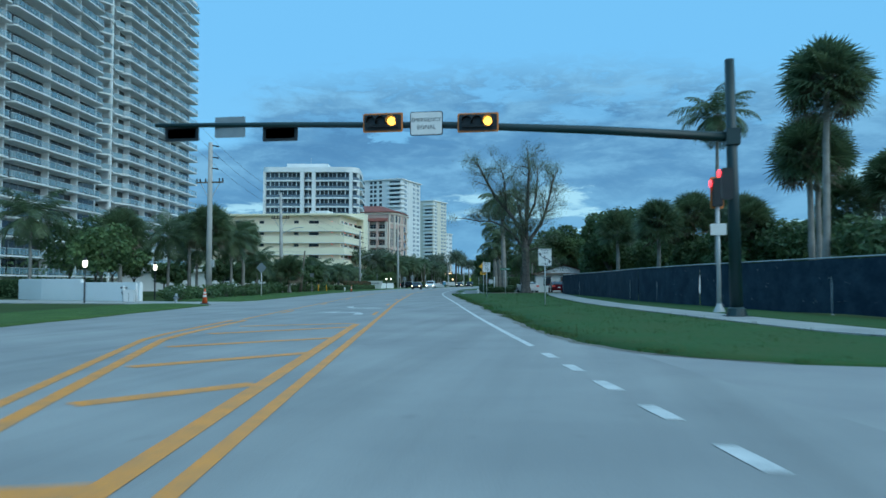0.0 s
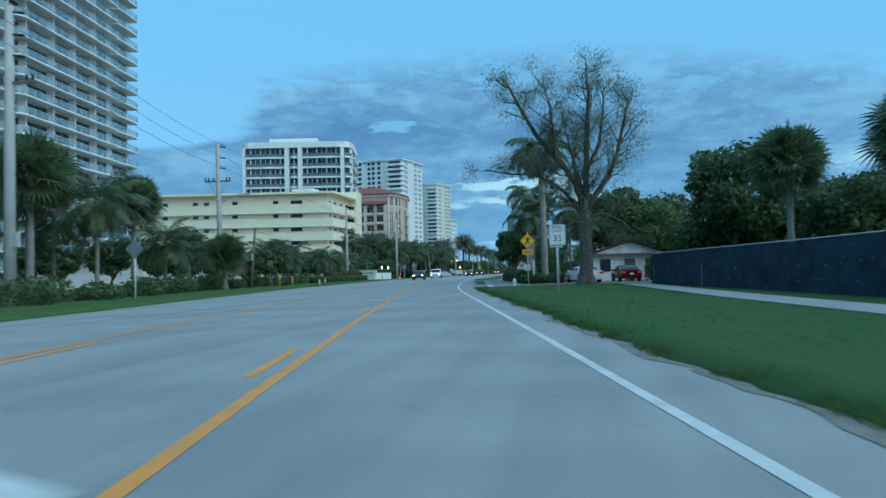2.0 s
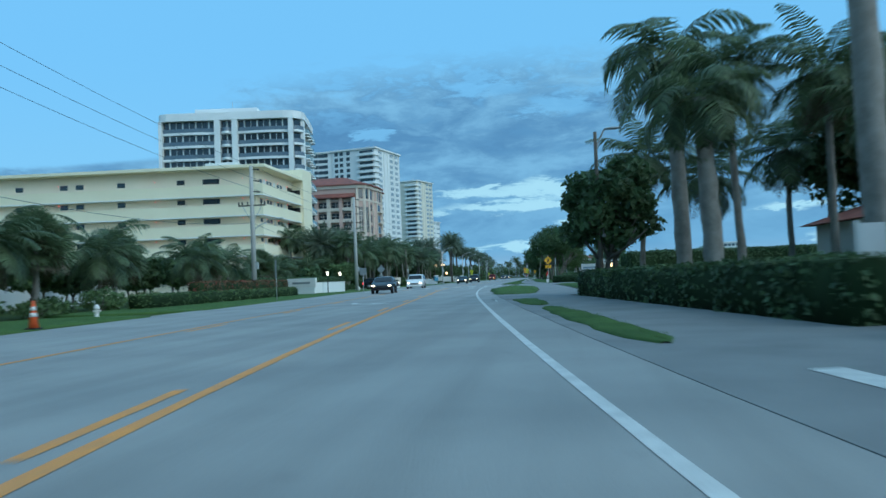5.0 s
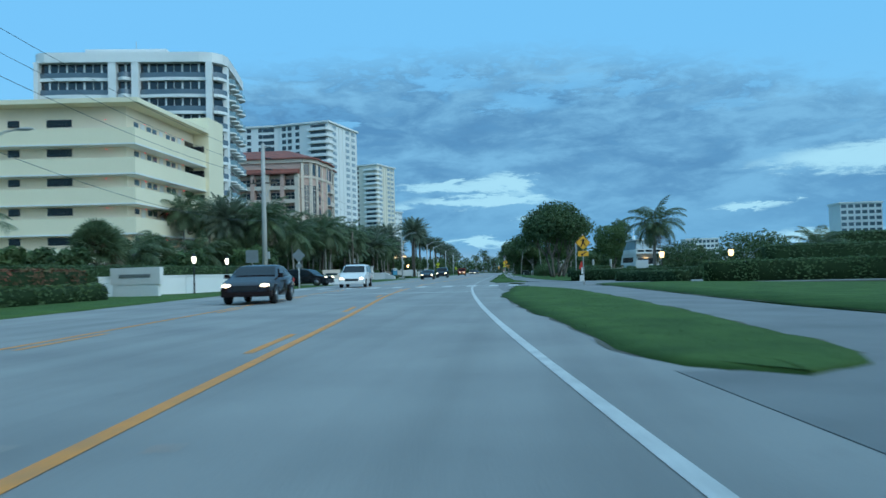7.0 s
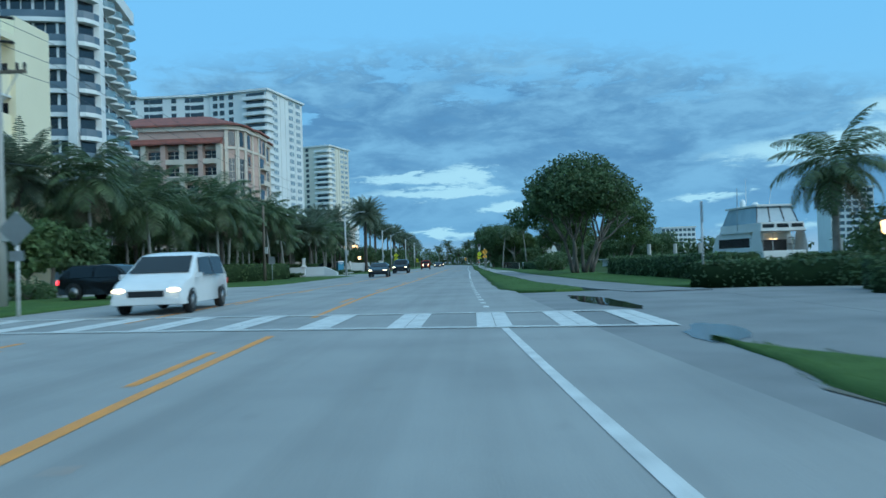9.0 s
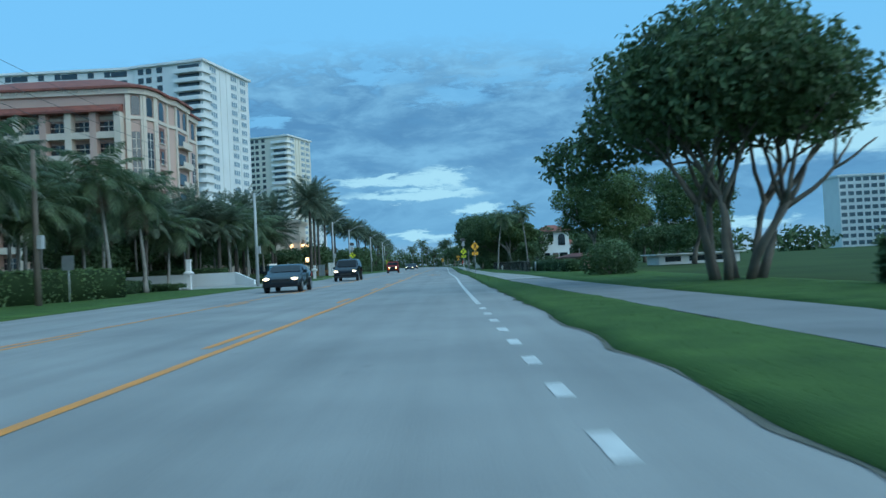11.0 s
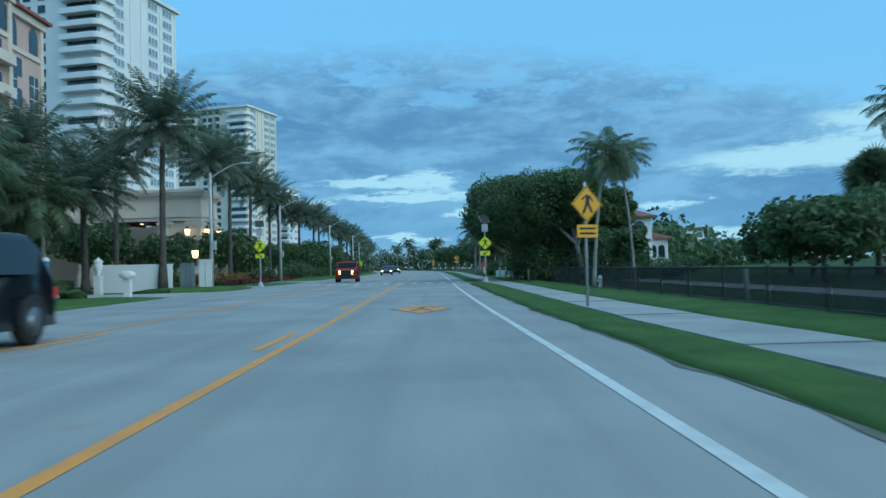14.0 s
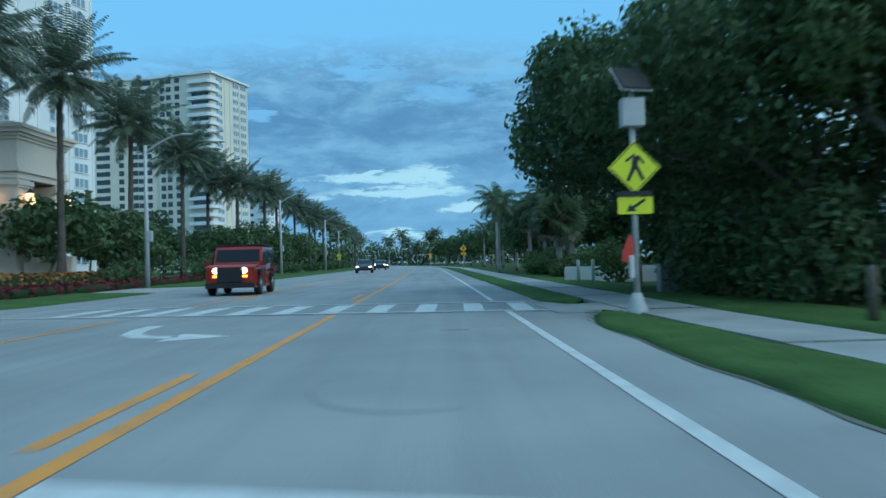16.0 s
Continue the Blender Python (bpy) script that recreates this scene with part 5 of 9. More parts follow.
CROWNS = {
    "coconut": [feather_crown(11 + i, 26, 3.4, 0.95, (78, -38), 1.4, 30, 0.055).data("crown", FROND, False) for i in range(3)],
    "royal": [feather_crown(31 + i, 19, 3.9, 1.15, (70, -30), 2.3, 32, 0.07).data("crown", FROND, False) for i in range(2)],
    "date": [feather_crown(51 + i, 62, 3.4, 0.62, (84, -34), 0.7, 28, 0.05).data("crown", FRONDGREY, False) for i in range(3)],
    "sabal": [fan_crown(71 + i, 84, 1.95).data("crown", FROND, False) for i in range(2)],
}
SKIRT = feather_crown(90, 9, 2.4, 0.6, (-45, -75), 0.5, 14, 0.04).data("dead_fronds", DRY)
FANSKIRT = fan_crown(91, 14, 1.6).data("dead_fronds", DRY)
COCONUTS = Mesh()
for k in range(7):
    COCONUTS.turned([(0.0, -0.42), (0.09, -0.36), (0.12, -0.26), (0.07, -0.16), (0.0, -0.12)], 7, (0.22 * math.cos(k * 0.9), 0.22 * math.sin(k * 0.9)))
COCONUTS = COCONUTS.data("coconuts", DRY)
LABELS = {
    "coconut": "slender coconut palm with arching green fronds",
    "royal": "tall palm with a pale trunk and drooping fronds",
    "date": "date palm with a rough dark trunk and stiff grey-green fronds",
    "sabal": "cabbage palm with a round head of fan leaves",
}


def palm(x, y, h, kind, size=1.0, lean=(0.0, 0.0), label="", seed=None, girth=1.0, skirt=True):
    """A palm whose crown sits h metres up. lean: how far the top stands off the foot."""
    rng = random.Random(seed if seed is not None else int(x * 31 + y * 17))
    t = thing("palm_tree", label or LABELS[kind], "palm tree", pose(x, y, -0.05))
    r0 = {"coconut": 0.15, "royal": 0.24, "date": 0.24, "sabal": 0.2}[kind] * girth
    pts, rad = [], []
    for i in range(13):
        u = i / 12
        pts.append((lean[0] * u ** 1.6 + rng.uniform(-0.02, 0.02), lean[1] * u ** 1.6 + rng.uniform(-0.02, 0.02), (h + 0.05) * u))
        bulge = 1.45 - 0.5 * min(1, u * 5) if kind != "royal" else 1.15 + 0.25 * math.sin(math.pi * u)
        rad.append(r0 * bulge * (1 - 0.32 * u) * (1.06 if i % 2 else 0.97))
    part("trunk", Mesh().tube(pts, rad, 9), DARKBARK if kind == "date" else PALMBARK, t, "", None, True)
    top = Matrix.Translation(pts[-1]) @ pose(0, 0, 0, rng.uniform(-6, 6), rng.uniform(-6, 6), rng.uniform(0, 360)) @ Matrix.Scale(size, 4)
    if kind == "royal":
        part("crownshaft", Mesh().tube([(pts[-1][0], pts[-1][1], h - 0.9), (pts[-1][0], pts[-1][1], h + 0.15)], [r0 * 0.85, r0 * 0.45], 9), LEAF, t, "smooth green crownshaft", None, True)
    if kind == "date":
        part("boss", Mesh().turned([(r0 * 0.8, h - 1.0), (r0 * 1.75, h - 0.45), (r0 * 1.6, h - 0.05), (0.05, h + 0.25)], 10, pts[-1][:2]), DARKBARK, t, "ragged boss of cut frond stubs", None, True)
    part("crown", rng.choice(CROWNS[kind]), None, t, "", top)
    if skirt and kind in ("coconut", "sabal") and rng.random() < 0.7:
        part("dead_fronds", SKIRT if kind == "coconut" else FANSKIRT, None, t, "dry brown hanging fronds", top @ pose(0, 0, -0.25 if kind == "coconut" else -0.9))
    if kind == "coconut" and rng.random() < 0.5:
        part("coconuts", COCONUTS, None, t, "cluster of coconuts", top)
    return t


def leaf_cloud(blobs, count, size, seed, flat=0.35, shell=0.55):
    """Leaves scattered through a cluster of ellipsoids (x, y, z, rx, ry, rz), thickest near their skins."""
    rng = np.random.default_rng(seed)
    blobs = np.array(blobs, float)
    area = blobs[:, 3] * blobs[:, 4] + blobs[:, 4] * blobs[:, 5] + blobs[:, 3] * blobs[:, 5]
    pick = rng.choice(len(blobs), count, p=area / area.sum())
    d = rng.normal(size=(count, 3))
    d /= np.linalg.norm(d, axis=1)[:, None]
    rough = 1 + 0.16 * np.sin(5 * d[:, 0] + pick) * np.cos(4 * d[:, 1] + 2 * pick) + 0.10 * np.sin(11 * d[:, 2] + 7 * d[:, 0])
    r = (shell + (1 - shell) * rng.random(count) ** 0.7) * rough
    c = blobs[pick, :3] + d * blobs[pick, 3:] * r[:, None]
    nrm = d * 0.5 + rng.normal(size=(count, 3)) * 0.55 + np.array([0, 0, flat])
    nrm /= np.linalg.norm(nrm, axis=1)[:, None]
    a = np.cross(nrm, rng.normal(size=(count, 3)))
    a /= np.linalg.norm(a, axis=1)[:, None] + 1e-9
    b = np.cross(nrm, a)
    s = size * rng.uniform(0.6, 1.25, count)[:, None]
    v = np.stack([c - a * s, c - b * s * 0.55 + nrm * s * 0.12, c + a * s, c + b * s * 0.55 + nrm * s * 0.12], 1).reshape(-1, 3)
    m = Mesh()
    m.v = v.tolist()
    m.f = np.arange(4 * count).reshape(-1, 4).tolist()
    return m


def limbs(m, start, way, length, radius, depth, rng, tips, spread=0.7, forks=3, up=0.25, bend=0.18):
    """Tapered, bending limbs that fork; the tips are gathered."""
    pts, rad = [Vector(start)], [radius]
    d = Vector(way).normalized()
    for i in range(4):
        d = (d + Vector((rng.uniform(-bend, bend), rng.uniform(-bend, bend), rng.uniform(-bend, bend) + up * 0.12))).normalized()
        pts.append(pts[-1] + d * length / 4)
        rad.append(radius * (1 - 0.42 * (i + 1) / 4))
    m.tube(pts, rad, 8 if radius > 0.12 else 5)
    if depth == 0:
        tips.append(pts[-1])
        return
    for k in range(forks):
        a = 2 * math.pi * (k + rng.random() * 0.6) / forks
        side = d.orthogonal().normalized()
        side = side * math.cos(a) + d.cross(side) * math.sin(a)
        limbs(m, pts[-1] - d * length * 0.05 * k, d + side * spread * rng.uniform(0.6, 1.2) + Vector((0, 0, up)), length * rng.uniform(0.62, 0.82), radius * 0.56, depth - 1, rng, tips, spread, forks if rng.random() < 0.7 else 2, up, bend)
    if depth >= 2:
        tips.append(pts[-1])


def broad_tree(x, y, h, spread, label, leaves=5000, size=0.22, material=None, trunk=0.25, fork=0.28, seed=None, blobs=None, stems=1, bark=None):
    """A leafy tree: forked trunk and a crown of leaf masses."""
    rng = random.Random(seed if seed is not None else int(x * 13 + y * 29))
    t = thing("tree", label, "tree", pose(x, y, -0.05))
    wood, tips = Mesh(), []
    for k in range(stems):
        a = 2 * math.pi * k / stems + 0.4
        off = (0, 0) if stems == 1 else (math.cos(a) * spread * 0.14, math.sin(a) * spread * 0.14)
        way = (off[0] * 0.8, off[1] * 0.8, 2.2)
        limbs(wood, (off[0], off[1], 0), way, h * fork, trunk, 2, rng, tips, 0.75, 3)
    part("trunk", wood, bark or BARK, t, "", None, True)
    if blobs is None:
        zc = h * 0.63
        blobs = [(0, 0, zc, spread * 0.62, spread * 0.62, h * 0.3)]
        n = 11
        for k in range(n):
            a, u = 2.399963 * k, (k + 0.5) / n
            r = spread * (0.42 + 0.28 * rng.random())
            zz = zc + h * 0.30 * (1 - 2 * u) * 0.75
            k2 = math.sqrt(max(0.12, 1 - ((zz - zc) / (h * 0.36)) ** 2))
            s = spread * rng.uniform(0.26, 0.42)
            blobs.append((r * math.cos(a) * k2, r * math.sin(a) * k2, zz, s, s, s * 0.72))
    part("crown", leaf_cloud(blobs, leaves, size, rng.randrange(9999)), material or LEAF, t, "", None, False, "")
    return t


def shrub(x, y, w, h, label, leaves=900, size=0.12, material=None, long=None, turn=0.0, seed=None):
    """A dense round bush on the ground."""
    rng = random.Random(seed if seed is not None else int(x * 7 + y * 3))
    long = long or w
    t = thing("shrub", label, "shrub", pose(x, y, -0.05, 0, 0, turn))
    blobs = [(0, 0, h * 0.45, w * 0.42, long * 0.42, h * 0.48)]
    for k in range(6):
        a = k * 1.05 + rng.random()
        blobs.append((math.cos(a) * w * 0.3, math.sin(a) * long * 0.3, h * rng.uniform(0.3, 0.62), w * 0.24, long * 0.24, h * 0.32))
    part("woody_stem", Mesh().tube([(0, 0, 0), (0.05, 0.03, h * 0.5)], [0.06, 0.03], 5).tube([(0.02, 0, 0), (-w * 0.2, 0.1, h * 0.55)], [0.04, 0.02], 5).tube([(0.02, 0, 0), (w * 0.2, -0.1, h * 0.55)], [0.04, 0.02], 5), BARK, t)
    part("leaves", leaf_cloud(blobs, leaves, size, rng.randrange(9999), 0.3, 0.7), material or LEAF, t)
    return t


def hedge(x0, y0, x1, y1, width, h, label, material=None, density=70, size=0.085, seed=3):
    """A clipped hedge from one point to another."""
    rng = np.random.default_rng(seed + int(abs(x0 * 10 + y0)))
    L = math.hypot(x1 - x0, y1 - y0)
    ang = math.degrees(math.atan2(y1 - y0, x1 - x0))
    t = thing("hedge", label, "hedge", pose(x0, y0, -0.05, 0, 0, ang))
    w = width / 2
    n = max(3, int(L / 0.8))
    rings = []
    for i in range(n + 1):
        u = L * i / n
        k = [1 + 0.05 * math.sin(3.1 * u + j * 1.7 + seed) for j in range(6)]
        rings.append([(u, -w * k[0], 0), (u, w * k[1], 0), (u, w * k[2], h * 0.75), (u, w * 0.8 * k[3], h * 0.97), (u, -w * 0.8 * k[4], h * 0.97), (u, -w * k[5], h * 0.75)])
    # solid core; its near-black green stands for the shade inside the hedge
    part("shade_core", Mesh().loft(rings), HEDGECORE, t, "solid core coloured dark for the hedge's inner shade", None, True)
    faces = [(L * h, 0), (L * h, 1), (L * width, 2), (width * h, 3), (width * h, 4)]
    total = int(density * sum(f[0] for f in faces))
    m = Mesh()
    pos, nrm = [], []
    for area, side in faces:
        c = int(density * area)
        u, v = rng.random(c), rng.random(c)
        j = rng.normal(size=c) * 0.045
        wob = 0.05 * np.sin(u * L * 2.1 + seed)
        if side in (0, 1):
            s = -1 if side == 0 else 1
            pos.append(np.stack([u * L, s * (w + wob + j), v * h], 1)), nrm.append(np.tile([0, s, 0.3], (c, 1)))
        elif side == 2:
            pos.append(np.stack([u * L, (v * 2 - 1) * w, h + j * 0.8 + wob * 0.5], 1)), nrm.append(np.tile([0, 0, 1.0], (c, 1)))
        else:
            s = -1 if side == 3 else 1
            pos.append(np.stack([np.where(s < 0, 0, L) + s * j, (u * 2 - 1) * w, v * h], 1)), nrm.append(np.tile([s, 0, 0.3], (c, 1)))
    c, nn = np.concatenate(pos), np.concatenate(nrm).astype(float)
    k = len(c)
    nn = nn + rng.normal(size=(k, 3)) * 0.5
    nn /= np.linalg.norm(nn, axis=1)[:, None]
    a = np.cross(nn, rng.normal(size=(k, 3)))
    a /= np.linalg.norm(a, axis=1)[:, None] + 1e-9
    b = np.cross(nn, a)
    s = size * rng.uniform(0.6, 1.3, k)[:, None]
    m.v = np.stack([c - a * s, c - b * s * 0.6, c + a * s, c + b * s * 0.6], 1).reshape(-1, 3).tolist()
    m.f = np.arange(4 * k).reshape(-1, 4).tolist()
    part("leaves", m, material or LEAFDARK, t)
    return t


def bare_tree():
    """The big half-bare tree by the forecourt: a forked trunk, long bending limbs and wispy tufts."""
    rng = random.Random(5)
    t = thing("tree", "huge half-bare old tree with long forked limbs", "tree", pose(19.4, 93.4, -0.05))
    wood, tips = Mesh(), []
    rings = []
    for k in range(25):
        z = 6.9 * k / 24
        r = float(np.interp(z, [0, 0.3, 0.9, 2.0, 4.2, 5.2, 6.0, 6.9], [0.82, 0.62, 0.50, 0.44, 0.42, 0.44, 0.36, 0.20]))
        ring = []
        for i in range(20):
            a = 2 * math.pi * i / 20
            flute = 1 + 0.09 * math.sin(5 * a + 0.5 * z) + 0.16 * noise.noise((2.2 * math.cos(a), 2.2 * math.sin(a), 1.5 * z)) + 0.07 * noise.noise((6 * math.cos(a), 6 * math.sin(a), 5 * z))
            ring.append((r * flute * math.cos(a), r * flute * math.sin(a), z))
        rings.append(ring)
    wood.loft(rings)
    mains = (([(-0.1, 0, 5.3), (-0.65, 0.1, 7.5), (-1.7, 0.2, 9.2), (-3.3, 0.2, 11.2), (-4.7, 0.1, 13.4), (-5.6, 0.1, 15.2)], 0.30),
             ([(0.05, 0, 5.6), (0.1, 0, 8.0), (0.2, -0.1, 10.5), (0.35, 0, 12.6), (0.45, 0, 14.4), (0.3, 0.1, 15.9)], 0.29),
             ([(0.15, 0, 5.4), (0.8, -0.1, 6.6), (1.7, -0.2, 8.0), (2.4, -0.3, 9.6), (2.8, -0.3, 11.6), (3.3, -0.4, 13.8)], 0.26),
             ([(-0.3, 0.1, 5.3), (-1.4, 0.3, 6.9), (-2.6, 0.5, 7.9), (-3.9, 0.7, 8.5), (-5.6, 0.8, 8.6), (-7.4, 0.8, 9.0)], 0.15),
             ([(0.2, -0.1, 5.0), (1.4, -0.3, 5.3), (2.6, -0.4, 4.6), (3.6, -0.6, 3.7), (4.4, -0.7, 2.9)], 0.11),
             ([(0.0, 0.2, 5.6), (-0.3, 1.4, 8.0), (-0.9, 2.4, 10.4), (-1.4, 3.0, 12.8)], 0.22),
             ([(0.2, 0.0, 8.6), (1.1, -0.8, 10.4), (1.5, -1.4, 12.4), (1.6, -1.5, 14.6)], 0.15),
             ([(-2.2, 0.2, 9.8), (-2.3, -0.6, 11.4), (-2.5, -0.9, 13.4), (-2.9, -1.0, 15.0)], 0.13))
    for pts, r in mains:
        n = len(pts)
        pts = [Vector(p) + Vector((rng.uniform(-0.1, 0.1), rng.uniform(-0.1, 0.1), 0)) * (i > 0) for i, p in enumerate(pts)]
        wood.tube(pts, [r * (1 - 0.72 * i / (n - 1)) for i in range(n)], 9)
        tips.append(pts[-1])
        for i in range(1, n):
            for _ in range(4 if r > 0.12 else 2):
                u = rng.random()
                p = pts[i - 1].lerp(pts[i], u)
                way = (pts[i] - pts[i - 1]).normalized()
                a = rng.uniform(0, 2 * math.pi)
                out = Vector((math.cos(a), 0.8 * math.sin(a), rng.uniform(0.1, 0.8)))
                limbs(wood, p, way * 0.7 + out, rng.uniform(0.8, 1.7) * (1.15 - 0.5 * i / n), r * 0.2 + 0.01, 1 + (_ % 2), rng, tips, 0.6, 2, 0.15, 0.3)
    part("trunk", wood, OLDBARK, t, "", None, True)
    m = Mesh()
    for tip in tips:
        if rng.random() < 0.18:
            continue
        for _ in range(80):
            c = tip + Vector((rng.gauss(0, 0.36), rng.gauss(0, 0.36), rng.gauss(0, 0.40)))
            d = Vector((rng.gauss(0, 0.5), rng.gauss(0, 0.5), rng.uniform(-0.9, 0.7))).normalized() * rng.uniform(0.16, 0.42)
            s = d.orthogonal().normalized() * 0.019
            m.add([c - s, c + s, c + d], [(0, 1, 2)])
    part("needle_foliage", m, LEAFGREY, t, "thin grey-green needle tufts", None, False, "stuff")
    return t


bare_tree()
# right side, from the start onwards
for x, y, h, kind, size, lean in ((36.0, 42.2, 10.6, "sabal", 1.1, (0.2, 0)), (33.9, 57.2, 12.5, "coconut", 0.95, (0.2, 0)), (36.5, 46, 7.8, "sabal", 1.1, (0, 0)), (37.8, 49, 8.2, "sabal", 1.05, (0, 0)), (42.5, 50, 6.8, "sabal", 1.1, (0, 0)), (41, 54, 6.0, "sabal", 1.0, (0, 0)),
                                  (28.6, 74, 5.9, "sabal", 1.0, (0, 0)), (31.2, 66, 5.8, "sabal", 1.05, (0, 0)), (34.5, 70, 6.6, "sabal", 1.15, (0, 0)), (38, 70, 6.4, "sabal", 1.15, (0, 0)), (37, 62, 5.6, "sabal", 1.0, (0, 0)),
                                  (16.0, 104.4, 12.0, "royal", 1.12, (-0.2, 0)), (14.3, 117.4, 9.2, "royal", 1.0, (-0.2, 0)), (14.3, 112, 6.2, "royal", 0.75, (-0.3, -0.3)), (15.6, 114, 7.6, "coconut", 0.8, (-0.3, 0.2)), (18.3, 113.5, 7.2, "coconut", 0.85, (0, 0)), (19.4, 111, 5.4, "coconut", 0.7, (0, 0)),
                                  (19.5, 122, 6.0, "coconut", 0.85, (0, 0)), (17, 126, 5.5, "coconut", 0.9, (0, 0)), (22.5, 126, 7.0, "coconut", 0.9, (0, 0)), (13.8, 126.5, 6.6, "coconut", 0.85, (0.4, -0.4)), (44, 98, 6.5, "coconut", 0.9, (0, 0))):
    palm(x, y, h, kind, size, lean)
for x, y, h, s, n in ((35, 69, 5.6, 3.2, 4600), (28.8, 86, 9.8, 4.3, 8500), (33.5, 80, 6.6, 3.4, 4500), (34.5, 88, 7.4, 3.8, 5000), (37, 63, 5.8, 3.2, 4200), (40, 60, 6.0, 3.6, 4200), (43, 66, 6.5, 3.5, 4200), (27.5, 90, 4.6, 2.6, 3400), (31, 88, 5.8, 3.0, 4200), (39, 42, 4.8, 3.4, 3400), (44, 38, 5, 3.6, 3400), (41, 78, 5.5, 3.2, 3000), (47, 46, 6, 4, 3000), (50, 56, 7, 4, 3000)):
    broad_tree(x, y, h, s, "dense dark green broadleaf tree behind the fence", n, 0.2, LEAFDARK)
for x, y, w, h in ((18.6, 107.6, 1.6, 1.3), (26.8, 107.2, 2.0, 1.5), (25.4, 104.8, 1.5, 2.3), (31.0, 106.2, 1.8, 1.2), (34.2, 105.4, 2.2, 1.4)):
    shrub(x, y, w, h, "loose green shrub against the house wall", 900, 0.12, LEAFDARK)
broad_tree(28.6, 105.5, 6.4, 2.5, "leafy green tree between the houses", 3600, 0.18, LEAF)
broad_tree(24, 120, 9.4, 4.4, "leafy green tree behind the houses", 4200, 0.2, LEAF)
broad_tree(27.6, 117.5, 9.0, 3.8, "leafy green tree behind the houses", 4200, 0.2, LEAF)
broad_tree(27, 122, 7.5, 4.2, "leafy green tree behind the houses", 3600, 0.22, LEAF)
broad_tree(38, 116, 7.5, 4.2, "leafy green tree behind the houses", 3600, 0.22, LEAF)
broad_tree(11.9, 122.6, 6.4, 2.7, "sea grape tree with large dark round leaves", 5200, 0.19, LEAFDARK, 0.16, stems=3)
broad_tree(22.6, 119.8, 10.6, 3.9, "dense dark tree behind the low white house", 7000, 0.22, LEAFDARK, 0.2)
broad_tree(27.4, 121.5, 10.0, 4.0, "dense dark tree behind the low white house", 7000, 0.22, LEAFDARK, 0.2)
FIG = [(0, 0, 6.9, 3.7, 3.7, 2.3), (0, 0, 8.2, 2.9, 2.9, 1.4), (-4.2, 5.4, 4.9, 1.5, 2.0, 1.0), (-2.4, 5.0, 6.0, 2.0, 2.2, 1.5)]
FIG += [(2.75 * math.cos(a), 2.75 * math.sin(a), 6.3 + 0.25 * math.sin(3 * a), 1.9, 1.9, 1.75) for a in [2 * math.pi * k / 9 for k in range(9)]]
broad_tree(10.3, 221, 9.7, 5.3, "wide domed fig tree with many pale trunks", 24000, 0.15, LEAFDARK, 0.17, 0.3, stems=7, blobs=FIG)
palm(17.2, 193.2, 4.9, "coconut", 0.95, (0.15, 0), girth=1.25)
palm(26.5, 181, 2.2, "coconut", 0.75)
broad_tree(13.7, 257.6, 8.6, 4.5, "large spreading green tree with pale trunks", 27000, 0.112, LEAF, 0.22, 0.3, stems=2, bark=PALMBARK)
broad_tree(22.5, 263.5, 9.6, 4.6, "tall leafy green tree beyond the lawn", 14000, 0.14, LEAF, 0.26, 0.3)
broad_tree(18.2, 287, 4.2, 3.0, "low dark green tree by the fence", 4200, 0.2, LEAFDARK, 0.18)
for x, y, h, s in ((21, 290, 4.8, 3.2), (27, 294, 5.2, 3.8), (22.5, 297, 5.0, 3.4), (32, 300, 5.6, 4.0), (31, 290, 5.0, 3.6), (37, 306, 6.0, 4.2)):
    broad_tree(x, y, h, s, "dense dark green tree beyond the fence", 3200, 0.2, LEAFDARK, 0.16)
broad_tree(24, 303, 4.4, 4.0, "low dark green tree by the fence", 3600, 0.22, LEAFDARK, 0.18)
for x, y, h, w, l in ((9.3, 236.6, 2.1, 3.0, 3.4), (10.6, 241.0, 2.2, 2.6, 3.2)):
    shrub(x, y, w, h, "clipped round dark green bush on the lawn", 2600, 0.1, LEAFDARK, l)
